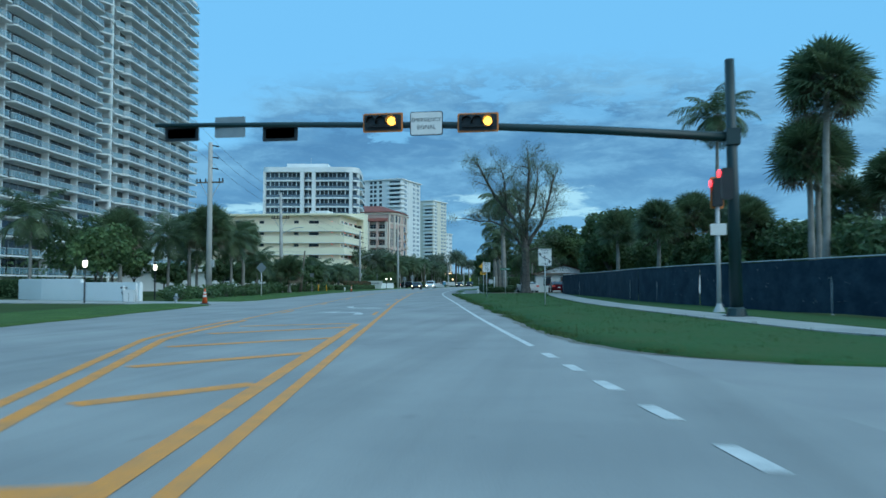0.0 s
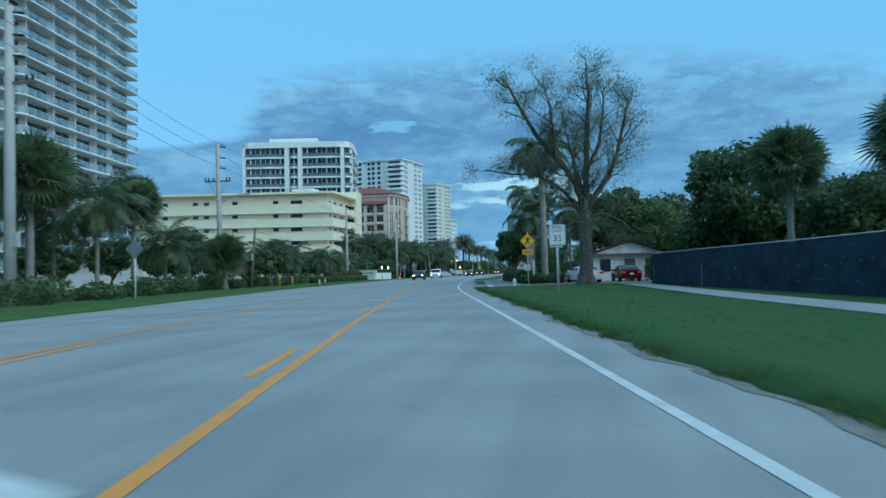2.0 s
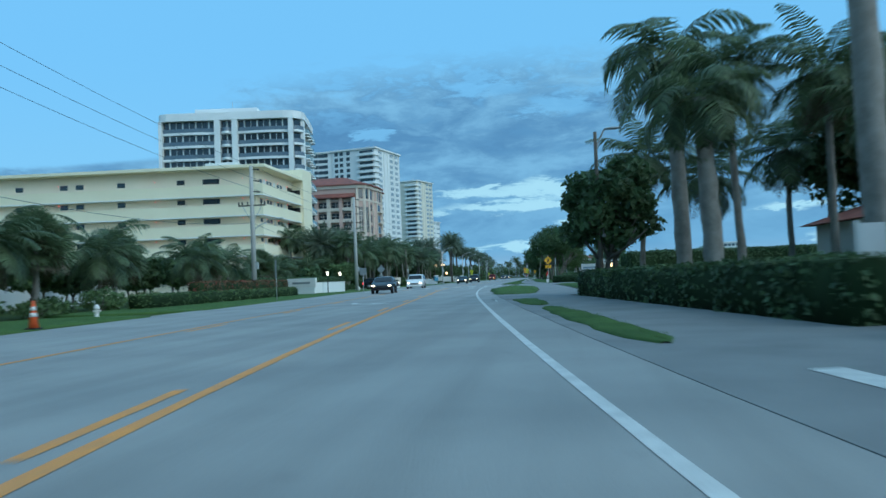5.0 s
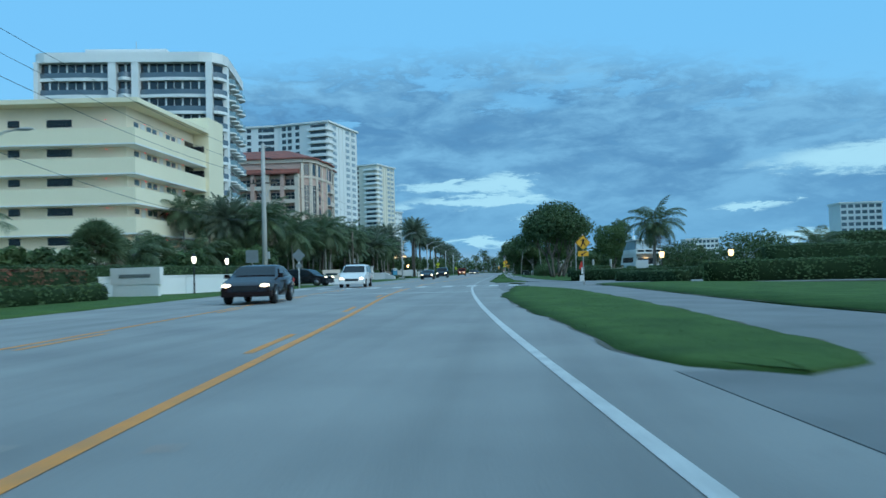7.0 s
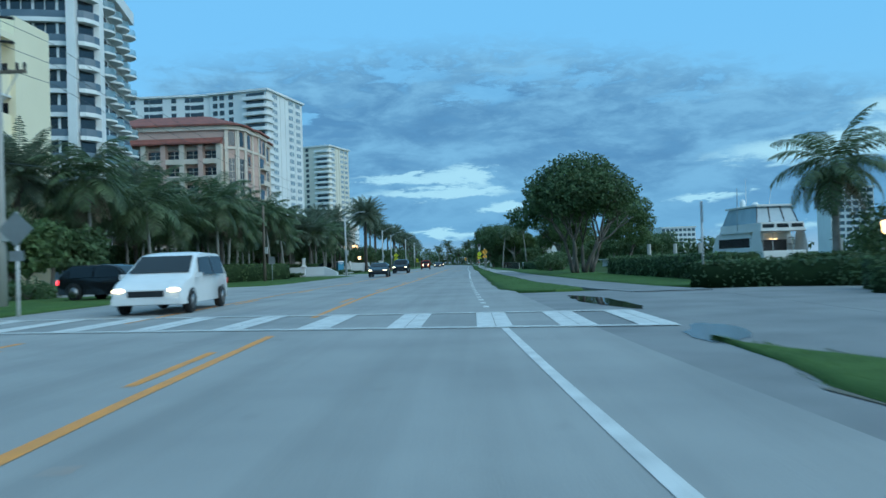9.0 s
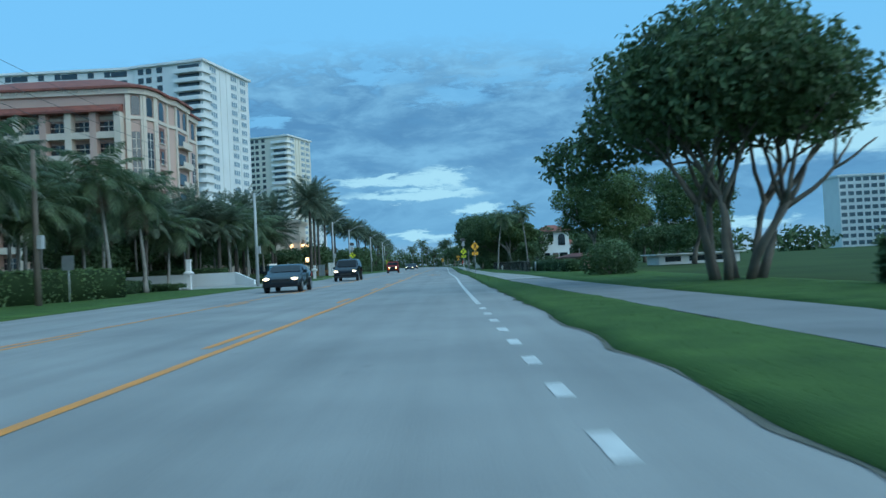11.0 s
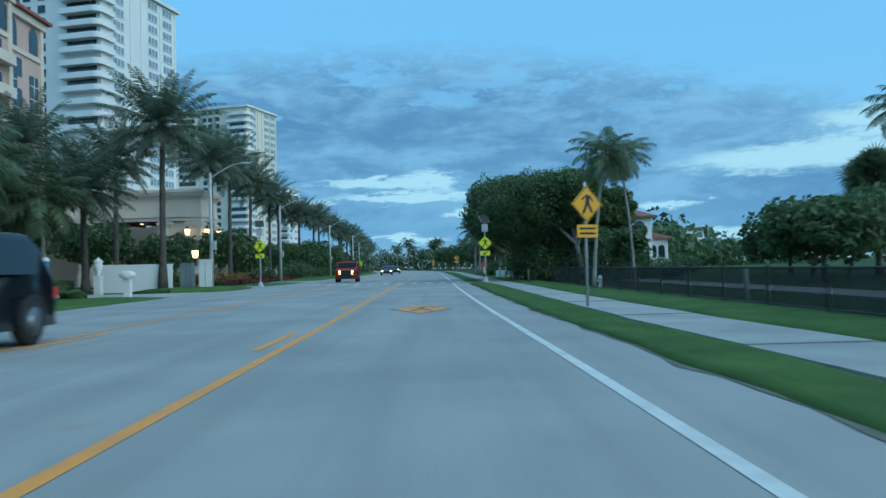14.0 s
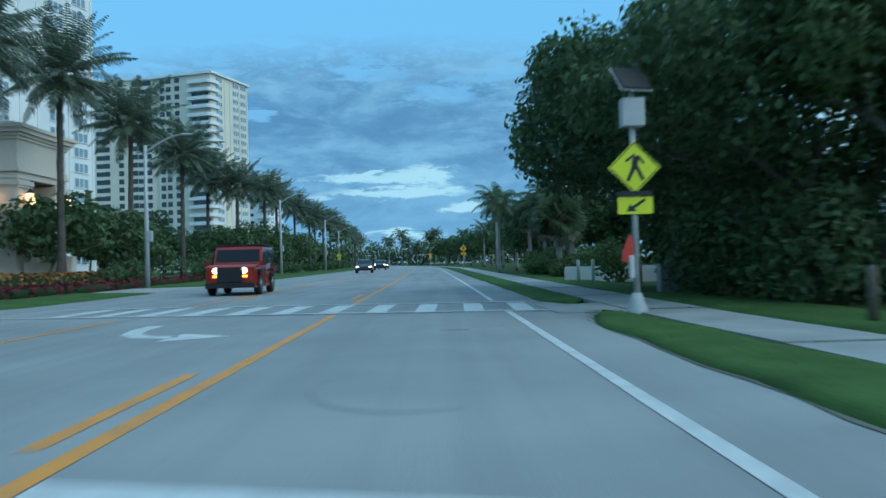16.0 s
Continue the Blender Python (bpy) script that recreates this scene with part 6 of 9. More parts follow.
broad_tree(8.2, 305.5, 8.6, 6.5, "huge dense sea grape tree overhanging the sidewalk", 70000, 0.115, LEAFDARK, 0.24, 0.26, stems=5, seed=12,
           blobs=[(0, 0, 5.0, 4.4, 4.8, 2.6), (-3.1, -2.3, 4.7, 2.1, 2.2, 1.5), (-3.3, 3.0, 4.9, 2.5, 2.8, 1.8), (-4.0, 8.5, 5.0, 2.4, 3.0, 1.7), (-1.5, 10, 5.0, 3.0, 3.0, 2.4), (0.5, -1.0, 6.4, 2.3, 2.5, 1.5), (-1.0, 4.0, 6.8, 2.4, 2.8, 1.7),
                  (-2.0, 0.5, 1.6, 1.3, 3.0, 1.6), (-1.4, -2.6, 1.3, 1.2, 1.5, 1.3), (-0.8, 5.5, 1.4, 1.3, 3.0, 1.6), (0.8, -2.0, 1.3, 1.6, 1.5, 1.3), (2.8, -0.8, 1.3, 1.8, 1.6, 1.4), (5.0, 0.5, 1.2, 1.8, 1.6, 1.3), (0.6, 1.0, 2.9, 2.2, 2.2, 1.4), (0, 6, 3, 3, 4, 2.5), (-5.0, 5.8, 5.0, 1.6, 2.6, 1.6), (-4.0, 6.5, 6.7, 2.0, 2.8, 1.7), (-2.6, 9.0, 6.9, 2.3, 2.8, 1.8), (-4.6, 2.5, 6.0, 1.4, 2.0, 1.3),
                  (-5.2, -1.0, 4.6, 0.9, 1.1, 0.8), (-4.4, -3.6, 5.3, 1.0, 1.0, 0.8), (-2.2, -3.6, 6.2, 1.2, 1.1, 0.9), (-5.4, 3.8, 6.6, 0.9, 1.1, 0.8), (-0.8, -3.0, 6.7, 1.1, 1.0, 0.8), (1.6, -2.4, 7.0, 1.0, 1.0, 0.7), (-3.0, 1.0, 7.0, 1.1, 1.3, 0.8)])
broad_tree(9.6, 303.0, 7.4, 4.0, "spreading tree with grey-green leaves and leaning pale trunk", 32000, 0.11, LEAF, 0.28, 0.36, seed=31, bark=PALMBARK,
           blobs=[(0, 0, 5.4, 2.6, 2.6, 1.6), (1.7, -0.5, 4.9, 1.7, 1.8, 1.2), (-2.0, -0.6, 5.8, 2.0, 2.0, 1.4), (2.7, 0.4, 4.3, 1.1, 1.4, 0.9), (-0.4, -0.4, 6.7, 1.8, 1.8, 1.0), (2.2, -1.4, 5.6, 1.0, 1.1, 0.7), (-3.2, -1.6, 4.9, 1.2, 1.1, 0.9), (0.8, -2.0, 4.7, 1.2, 1.0, 0.8), (-1.0, -2.0, 6.2, 1.2, 1.1, 0.9), (3.2, -0.6, 5.0, 0.6, 0.8, 0.4)])
broad_tree(11.4, 297.2, 3.7, 1.5, "small dark tree behind the chain-link fence", 2600, 0.13, LEAFDARK, 0.1)
for x, y, h, kind in ((6.9, 340, 5.0, "coconut"), (4.9, 353, 6.0, "coconut"), (8.6, 346, 4.6, "sabal"), (7.4, 362, 5.6, "coconut")):
    palm(x, y, h, kind, 0.8)
broad_tree(10.6, 336, 5.4, 3.0, "leafy tree beyond the crossing", 4200, 0.18, LEAF, 0.16)
broad_tree(8.6, 356, 5.6, 3.2, "leafy tree beyond the crossing", 3600, 0.2, LEAFDARK, 0.16)
for x, y, w, h in ((6.6, 329, 2.4, 1.3), (8.8, 327, 3.0, 1.7), (6.2, 336, 2.4, 1.2), (11.4, 325, 3.2, 2.0)):
    shrub(x, y, w, h, "rounded green shrub beside the sidewalk", 1200, 0.12, LEAF)
for x, y, w, h in ((9.8, 299.5, 2.6, 1.1), (12.2, 300.2, 2.8, 1.2), (14.8, 300.6, 2.6, 1.1)):
    shrub(x, y, w, h, "low dark shrub under the spreading tree", 1300, 0.11, LEAFDARK)
palm(6.4, 283.6, 5.9, "coconut", 0.6, (0.7, 0.5), "tall leaning palm with wind-blown fronds", girth=0.56, skirt=False)
palm(11.0, 294.6, 7.3, "coconut", 0.66, (-0.6, 0.3), girth=0.6)
for x, y, h, s in ((13.0, 318, 4.6, 2.6), (11.7, 312.5, 4.4, 2.0), (14.6, 324, 4.4, 2.0), (11.0, 322, 4.4, 2.6)):
    broad_tree(x, y, h, s, "dense dark green tree behind the sea grape", 3000, 0.2, LEAFDARK, 0.15)
for x, y, w in ((18.5, 326.5, 3.0), (21.5, 326.8, 3.2), (24.6, 327, 3.0)):
    shrub(x, y, w, 1.9, "rounded dark bush in front of the villa", 900, 0.14, LEAFDARK)
for k in range(9):
    broad_tree(-34 - 4.5 * (k % 4), 348 + 3.6 * k, 7.0 + (k % 3) * 0.8, 3.8, "dense dark tree behind the entrance porch", 3000, 0.22, LEAFDARK, 0.15)
palm(26.7, 297.1, 5.9, "sabal", 1.0)
palm(28.9, 297.5, 10.4, "coconut", 0.85)
for x, y, h in ((5.0, 330, 3.2), (6.5, 334, 5.6), (8.4, 338, 6.4), (10, 333, 4.4), (6.2, 352, 4.8), (9, 362, 6.0), (5.8, 380, 8.2), (8, 396, 7), (7, 420, 6.5), (10, 440, 8)):
    palm(x + 1.2, y, h, "sabal" if h < 5 else "coconut", 0.8)
for x, y, h, s in ((13, 348, 6.5, 4), (11, 372, 7, 4.2), (12, 392, 7.5, 4.5), (13, 412, 8, 5), (16, 330, 7, 4), (9, 436, 7.5, 4.5), (22, 352, 8, 5), (8, 462, 8, 5), (3, 488, 8, 5), (14, 480, 9, 6)):
    broad_tree(x, y, h, s, "dark roadside tree in the distance", 2600, 0.3, LEAFDARK)
for y in range(318, 350, 4):
    shrub(6.6 + (y % 3) * 0.3, y + 0.5, 1.9, 1.7 + (y % 5) * 0.12, "loose green roadside bush", 700, 0.12, LEAF)
# across the road
rng = random.Random(77)
spots = []
y = 56.0
while y < 205:
    e = left_edge(y)
    for k, off in enumerate((7.5, 13, 19) if y < 118 else (10.5, 14.5, 20)):
        if (46 < y < 66 and off < 10) or (96 < y < 118 and off > 16) or (158 < y < 186 and off < 12):
            continue
        spots.append((e - off + rng.uniform(-1.5, 1.5), y + rng.uniform(-2, 2), k))
    y += 6.2
for i, (x, y, k) in enumerate(spots):
    if i % 3 == 1 or (y < 82 and i % 3 == 2):
        palm(x, y, rng.uniform(4.6, 6.6) if y < 82 else rng.uniform(2.7, 3.8), "coconut" if i % 2 else "sabal", rng.uniform(0.95, 1.15))
    else:
        h = rng.uniform(5.4, 7.8) if y < 82 else rng.uniform(3.3, 4.5)
        broad_tree(x, y, h, h * rng.uniform(0.42, 0.52), "leafy dark green tree across the road", 2300, 0.2, LEAFDARK if i % 4 else LEAF, 0.13)
for y in range(52, 200, 3):
    e = left_edge(y)
    if 134 < y < 196:
        continue
    if 84 < y:
        e -= 2.5
    shrub(e - 6.0 + 0.7 * math.sin(y), y, 2.2, 1.2 + 0.3 * math.sin(y * 1.7), "rounded green hedge shrub across the road", 520, 0.13, LEAF if y % 2 else LEAFDARK, 3.0)
y = 208.0
while y < 300:
    e = left_edge(y)
    for off in (9.5, 14, 19, 25):
        if 253 < y < 268 and off < 12:
            continue
        palm(e - off + rng.uniform(-1.6, 1.6), y + rng.uniform(-2, 2), rng.uniform(5.2, 7.6) + (1.4 if off > 15 else 0), "coconut" if rng.random() < 0.62 else "date", rng.uniform(1.05, 1.3), (rng.uniform(-0.5, 0.5), rng.uniform(-0.4, 0.4)))
    y += 5.4
for y in range(212, 300, 6):
    e = left_edge(y)
    if not 252 < y < 270:
        broad_tree(e - 21 - (y % 4), y, rng.uniform(3.8, 5.2), 3.0, "dark understorey tree across the road", 1900, 0.22, LEAFDARK, 0.12)
for k in range(14):
    broad_tree(-31.5 - 3.5 * (k % 3), 262 + 5.0 * k, 6.2 + (k % 4) * 0.7, 3.6, "dense dark tree behind the row of palms", 3000, 0.22, LEAFDARK, 0.15)
for x, y, h in ((-17.9, 299.6, 10.6), (-21.2, 321.6, 11.2), (-22.4, 332.5, 12.5), (-23.2, 345, 12.0), (-23.9, 359, 11.6), (-25.2, 371.5, 10.9), (-26, 312, 10.2), (-27.5, 301, 9.6)):
    palm(x, y, h, "date", 1.3, (0.1, 0))
for k in range(20):
    palm(-21.8 + 0.5 * math.sin(k * 2.1) - max(0, k - 5) * 0.55, 371 + 11.5 * k, 9.8 + 0.6 * math.sin(k), "date", 1.12)
for k in range(26):
    y = 326 + 9 * k
    bend = max(0.0, y - 420) * 0.05
    broad_tree(-27 - bend + 3 * math.sin(k), y, 5.2 + math.sin(k * 1.3), 3.8, "dark green roadside tree across the road", 2100, 0.26, LEAFDARK, 0.15)
    if k % 2:
        shrub(-19.5 - bend, y, 3.2, 1.8, "dark clipped bush across the road", 700, 0.16, LEAFDARK, 5)
shrub(19.8, 191.6, 5.2, 3.5, "large clipped dark dome shrub by the dock", 5200, 0.11, LEAFDARK)
shrub(25.2, 191.0, 6.0, 4.2, "large clipped dark dome shrub by the dock", 5600, 0.12, LEAFDARK)

for k in range(6):
    broad_tree(-21.6 - 0.8 * (k % 2), 366 + 9 * k, 5.6 + 0.5 * (k % 3), 3.4, "dense dark roadside tree across the road", 3000, 0.2, LEAFDARK, 0.15)

# ---- poles, wires, signals and signs ----


def text_part(text, size, parent, material, m, label=""):
    """Lettering as a thin mesh, reading in the plane y = 0 towards -y."""
    data = bpy.data.curves.new("lettering", "FONT")
    data.body, data.size, data.align_x, data.align_y, data.extrude = text, size, "CENTER", "CENTER", 0.002
    holder = bpy.data.objects.new("lettering", data)
    scene.collection.objects.link(holder)
    dg = bpy.context.evaluated_depsgraph_get()
    me = bpy.data.meshes.new_from_object(holder.evaluated_get(dg))
    bpy.data.objects.remove(holder)
    me.materials.clear()
    me.materials.append(material)
    ob = new("lettering", me)
    ob.parent = parent
    ob.matrix_basis = m @ pose(0, 0, 0, 90)
    return tagged(ob, label)


def plate(ring, y0, y1):
    """An upright plate between two depths, its outline in x and z."""
    n = len(ring)
    v = [(x, y0, z) for x, z in ring] + [(x, y1, z) for x, z in ring]
    return Mesh().add(v, [tuple(range(n)), tuple(range(2 * n - 1, n - 1, -1))] + [(i, n + i, n + (i + 1) % n, (i + 1) % n) for i in range(n)])


def round_rect(w, h, r, cz=0.0, n=4):
    ring = []
    for cx, cy, a0 in ((w / 2 - r, -h / 2 + r, -90), (w / 2 - r, h / 2 - r, 0), (-w / 2 + r, h / 2 - r, 90), (-w / 2 + r, -h / 2 + r, 180)):
        for k in range(n + 1):
            a = radians(a0 + 90 * k / n)
            ring.append((cx + r * math.cos(a), cz + cy + r * math.sin(a)))
    return ring


def lozenge(d, cz):
    return [(0, cz - d), (d, cz), (0, cz + d), (-d, cz)]


def pole(x, y, h, r, material, label, lamp=0.0, arms=False, lean=0.0, gear=False, lampz=None, name="utility_pole"):
    t = thing(name, label, "utility pole" if name == "utility_pole" else "street lamp", pose(x, y, -0.05))
    part("shaft", Mesh().tube([(0, 0, 0), (lean * 0.5, 0, h * 0.5), (lean, 0, h)], [r, r * 0.84, r * 0.66], 10), material, t, "", None, True)
    if arms:
        for z in (h - 0.25, h - 1.25, h - 2.2):
            part("insulator", Mesh().tube([(lean, 0, z), (lean + 0.75, 0, z - 0.12)], [0.035, 0.06], 6).tube([(lean + 0.2, 0, z - 0.02), (lean + 0.7, 0, z - 0.1)], [0.05, 0.07], 7), BLACK, t)
        arm = part("crossarm", Mesh().box(lean - 1.25, lean + 1.2, -0.07, 0.07, h - 3.5, h - 3.38), WOODPOLE, t)
        for k in (-1.2, -0.9, -0.4, 0.85, 1.15):
            part("insulator", Mesh().turned([(0.05, h - 3.38), (0.07, h - 3.25), (0.05, h - 3.1)], 7, (lean + k, 0)), BLACK, arm)
        part("brace", Mesh().tube([(lean - 0.9, 0, h - 3.45), (lean, 0, h - 5.0)], 0.03, 5).tube([(lean + 0.9, 0, h - 3.45), (lean, 0, h - 5.0)], 0.03, 5), GALV, t)
    if lamp:
        z = lampz or h - 5.6
        pts = [(lean, 0, z), (lean + lamp * 0.35, 0, z + 0.45), (lean + lamp * 0.75, 0, z + 0.85), (lean + lamp, 0, z + 0.92)]
        a = part("lamp_arm", Mesh().tube(pts, [0.05, 0.045, 0.04, 0.035], 7), GALV, t)
        part("lamp_head", Mesh().loft([[(lean + lamp + u, 0.13 * w * math.cos(q), z + 0.92 + 0.07 * w * math.sin(q)) for q in [k * math.pi / 4 for k in range(8)]] for u, w in ((-0.1, 0.4), (0.05, 0.9), (0.35, 1.0), (0.6, 0.5))]), GALV, a)
    if gear:
        part("transformer", Mesh().turned([(0.2, h - 2.1), (0.24, h - 2.0), (0.24, h - 1.2), (0.15, h - 1.1)], 12, (0.42, 0)), GALV, t)
    part("cabinet", Mesh().box(r * 0.7, r + 0.16, -0.14, 0.14, 2.6, 3.2), GALV, t)
    return t


pole(-6.1, 65.4, 13.3, 0.27, POLEGREY, "tall pale concrete utility pole on the verge", arms=True)
pole(-13.2, 101.0, 13.3, 0.27, POLEGREY, "tall pale concrete utility pole with street lamp arm", 2.6, True, -0.2)
pole(-11.2, 103.0, 5.6, 0.15, WOODPOLE, "short leaning weathered wooden pole stub", lean=0.5)
pole(-16.2, 151.5, 11.6, 0.24, POLEGREY, "tall pale concrete utility pole with street lamp arm", 2.2, True)
pole(-16.6, 188.5, 12.6, 0.25, POLEGREY, "tall pale concrete utility pole", 0, True)
pole(-17.4, 229, 7.0, 0.15, WOODPOLE, "plain wooden utility pole among palms")
for x, y, h in ((-14.3, 255.5, 7.4), (-14.9, 300, 7.6), (-16.5, 330, 7.9), (-16.6, 368, 8.0), (-17.2, 406, 8.0), (-20, 446, 8.0), (-26, 486, 8)):
    pole(x, y, h, 0.14, GALV, "slim pale street lamp post with curved arm", 2.0, lampz=h - 0.35, name="street_lamp")
pole(28.2, 101.0, 9.2, 0.16, WOODPOLE, "brown wooden utility pole with transformer", 0, True, 0.2, True)
pole(11.5, 121.6, 7.2, 0.11, WOODPOLE, "slim dark wooden pole with lamp", 0.5, lampz=6.4)
pole(6.8, 300.5 + 30, 8.0, 0.14, POLEGREY, "plain grey utility pole beside the sidewalk")


def wire(points, sag, label="thin black overhead wires sagging between poles"):
    m = Mesh()
    for (a, b) in zip(points[:-1], points[1:]):
        a, b = Vector(a), Vector(b)
        m.tube([a.lerp(b, k / 12) - Vector((0, 0, sag * 4 * (k / 12) * (1 - k / 12))) for k in range(13)], 0.013, 4, False)
    return tagged(new("overhead_wire", m.data("overhead_wire", BLACK)), label, "wire", "overhead wires")


for dz in (0.35, 1.35, 2.3):
    wire([(14, 5, 13.2 - dz), (-5.3, 65.4, 13.3 - dz), (-12.6, 101, 13.3 - dz), (-15.4, 151.5, 11.6 - dz), (-18.1, 195.5, 12.6 - dz), (-19, 250, 11.5 - dz)], 0.6)
wire([(-20, 60, 7.2), (-11.0, 103, 5.4), (-16.2, 151.5, 6.6), (-18.9, 195.5, 6.4)], 0.9)
wire([(28.4, 101, 8.6), (60, 104, 8)], 0.4)


def signal_head(parent, x, z, y, lit=None, frame_mat=None, back=False):
    """Three-lens horizontal signal with backplate."""
    b = part("signal_head", plate(round_rect(1.32, 0.56, 0.05, z), y - 0.02, y + 0.02), BLACK, parent, "black horizontal signal head", pose(x, 0, 0))
    if not back:
        part("backplate_border", plate(round_rect(1.44, 0.68, 0.06, z), y + 0.025, y + 0.035), SIGNORANGE, b, "orange reflective border")
    part("housing", plate(round_rect(1.1, 0.36, 0.05, z), y - 0.02 if back else y - 0.16, y + 0.16 if back else y - 0.02), BLACK, b)
    if not back:
        for k in (-0.36, 0.0, 0.36):
            ring = [(k + 0.15 * math.cos(a), z + 0.15 * math.sin(a)) for a in [2 * math.pi * i / 16 for i in range(16)]]
            part("lens", plate(ring, y - 0.19, y - 0.16), AMBER if (lit and k > 0.1) else BLACK, b)
            vis = Mesh().loft([[(k + 0.17 * math.cos(a), yy, z + 0.17 * math.sin(a)) for a in [radians(-20 + 220 * i / 10) for i in range(11)]] for yy in (y - 0.16, y - 0.38)], closed=False)
            part("visor", vis, BLACK, b)


def mast_arm():
    t = thing("signal_mast", "dark steel traffic signal mast arm over the road", "traffic signal", pose(0, 0, -0.05))
    part("post", Mesh().tube([(29.6, 31, 0), (29.55, 31, 4.5), (29.5, 31, 8.85)], [0.22, 0.19, 0.16], 14), DARKGREEN, t, "", None, True)
    part("base_plate", Mesh().box(29.2, 30.0, 30.6, 31.4, 0.02, 0.12).turned([(0.36, 0.12), (0.3, 0.35), (0.24, 0.4)], 14, (29.6, 31)), DARKGREEN, t)
    part("arm", Mesh().tube([(29.8, 31, 6.15), (25, 30.7, 6.5), (20, 30.3, 6.75), (14, 30.0, 6.9), (9.2, 29.6, 6.95)], [0.17, 0.15, 0.125, 0.1, 0.075], 12), DARKGREEN, t, "", None, True)
    part("collar", Mesh().box(29.32, 29.78, 30.76, 31.24, 5.9, 6.45), DARKGREEN, t)
    signal_head(t, 17.6, 6.85, 29.95, True)
    signal_head(t, 20.95, 6.78, 30.1, True)
    signal_head(t, 13.75, 6.62, 30.15, back=True)
    signal_head(t, 10.1, 6.66, 29.85, back=True)
    s = part("sign_panel", plate(round_rect(1.1, 0.78, 0.06, 6.78), 29.98, 30.01), SIGNWHITE, t, "white sign that reads emergency signal", pose(19.15, 0, 0))
    part("sign_border", plate(round_rect(1.16, 0.84, 0.07, 6.78), 30.012, 30.02), BLACK, s)
    text_part("EMERGENCY", 0.185, s, BLACK, pose(0, 29.975, 6.9))
    text_part("SIGNAL", 0.2, s, BLACK, pose(0, 29.975, 6.64))
    part("sign_back", plate(round_rect(1.15, 0.75, 0.05, 6.85), 29.85, 29.9), SIGNBACK, t, "pale back of a sign", pose(11.95, 0, 0))
    # post-mounted head turned to the side road
    h = part("side_signal", plate(round_rect(0.36, 1.05, 0.05, 4.55), 30.6, 30.85), BLACK, t, "black vertical signal facing the side road", pose(29.3, 0, 0))
    part("lens", Mesh().turned([(0.0, 0), (0.13, 0.02), (0.13, 0.1), (0.0, 0.12)], 12), REDLIT, h, "lit red lens", pose(-0.2, 30.7, 4.9, 0, -90, 0))
    return t


mast_arm()
side = thing("signal_post", "grey pedestal signal post with red light", "traffic signal", pose(29.8, 35.0, -0.05))
part("post", Mesh().tube([(0, 0, 0.3), (0, 0, 4.3)], [0.085, 0.075], 10), GALV, side, "", None, True)
part("base", Mesh().turned([(0.26, 0), (0.24, 0.08), (0.14, 0.3), (0.1, 0.42)], 12), GALV, side)
shead = part("signal_head", plate(round_rect(0.36, 1.1, 0.05, 4.75), -0.12, 0.12), BLACK, side, "black vertical signal head")
part("lens", Mesh().turned([(0.0, 0), (0.13, 0.02), (0.13, 0.1), (0.0, 0.12)], 12), REDLIT, shead, "lit red lens", pose(-0.2, 0, 5.1, 0, -90, 0))
part("backplate", plate(round_rect(0.5, 1.25, 0.05, 4.75), 0.12, 0.14), SIGNORANGE, shead, "orange reflective border")
part("sign", plate(round_rect(0.6, 0.45, 0.04, 3.3), -0.1, -0.08), SIGNWHITE, side, "small white sign")


def walking_bars(parent, z, k, y, material):
    """A plain upright mark of slanted bars."""
    for ring in ([(-0.05, 0.02), (0.06, 0.02), (0.09, 0.2), (-0.02, 0.24)], [(-0.04, 0.03), (-0.16, -0.24), (-0.1, -0.26), (0.03, 0.0)], [(-0.0, 0.02), (0.13, -0.25), (0.19, -0.22), (0.06, 0.05)], [(0.05, 0.2), (0.17, 0.06), (0.2, 0.09), (0.08, 0.24)], [(0.0, 0.22), (-0.15, 0.1), (-0.17, 0.14), (0.0, 0.26)]):
        part("symbol_bar", plate([(a * k, z + b * k) for a, b in ring], y - 0.004, y), material, parent)


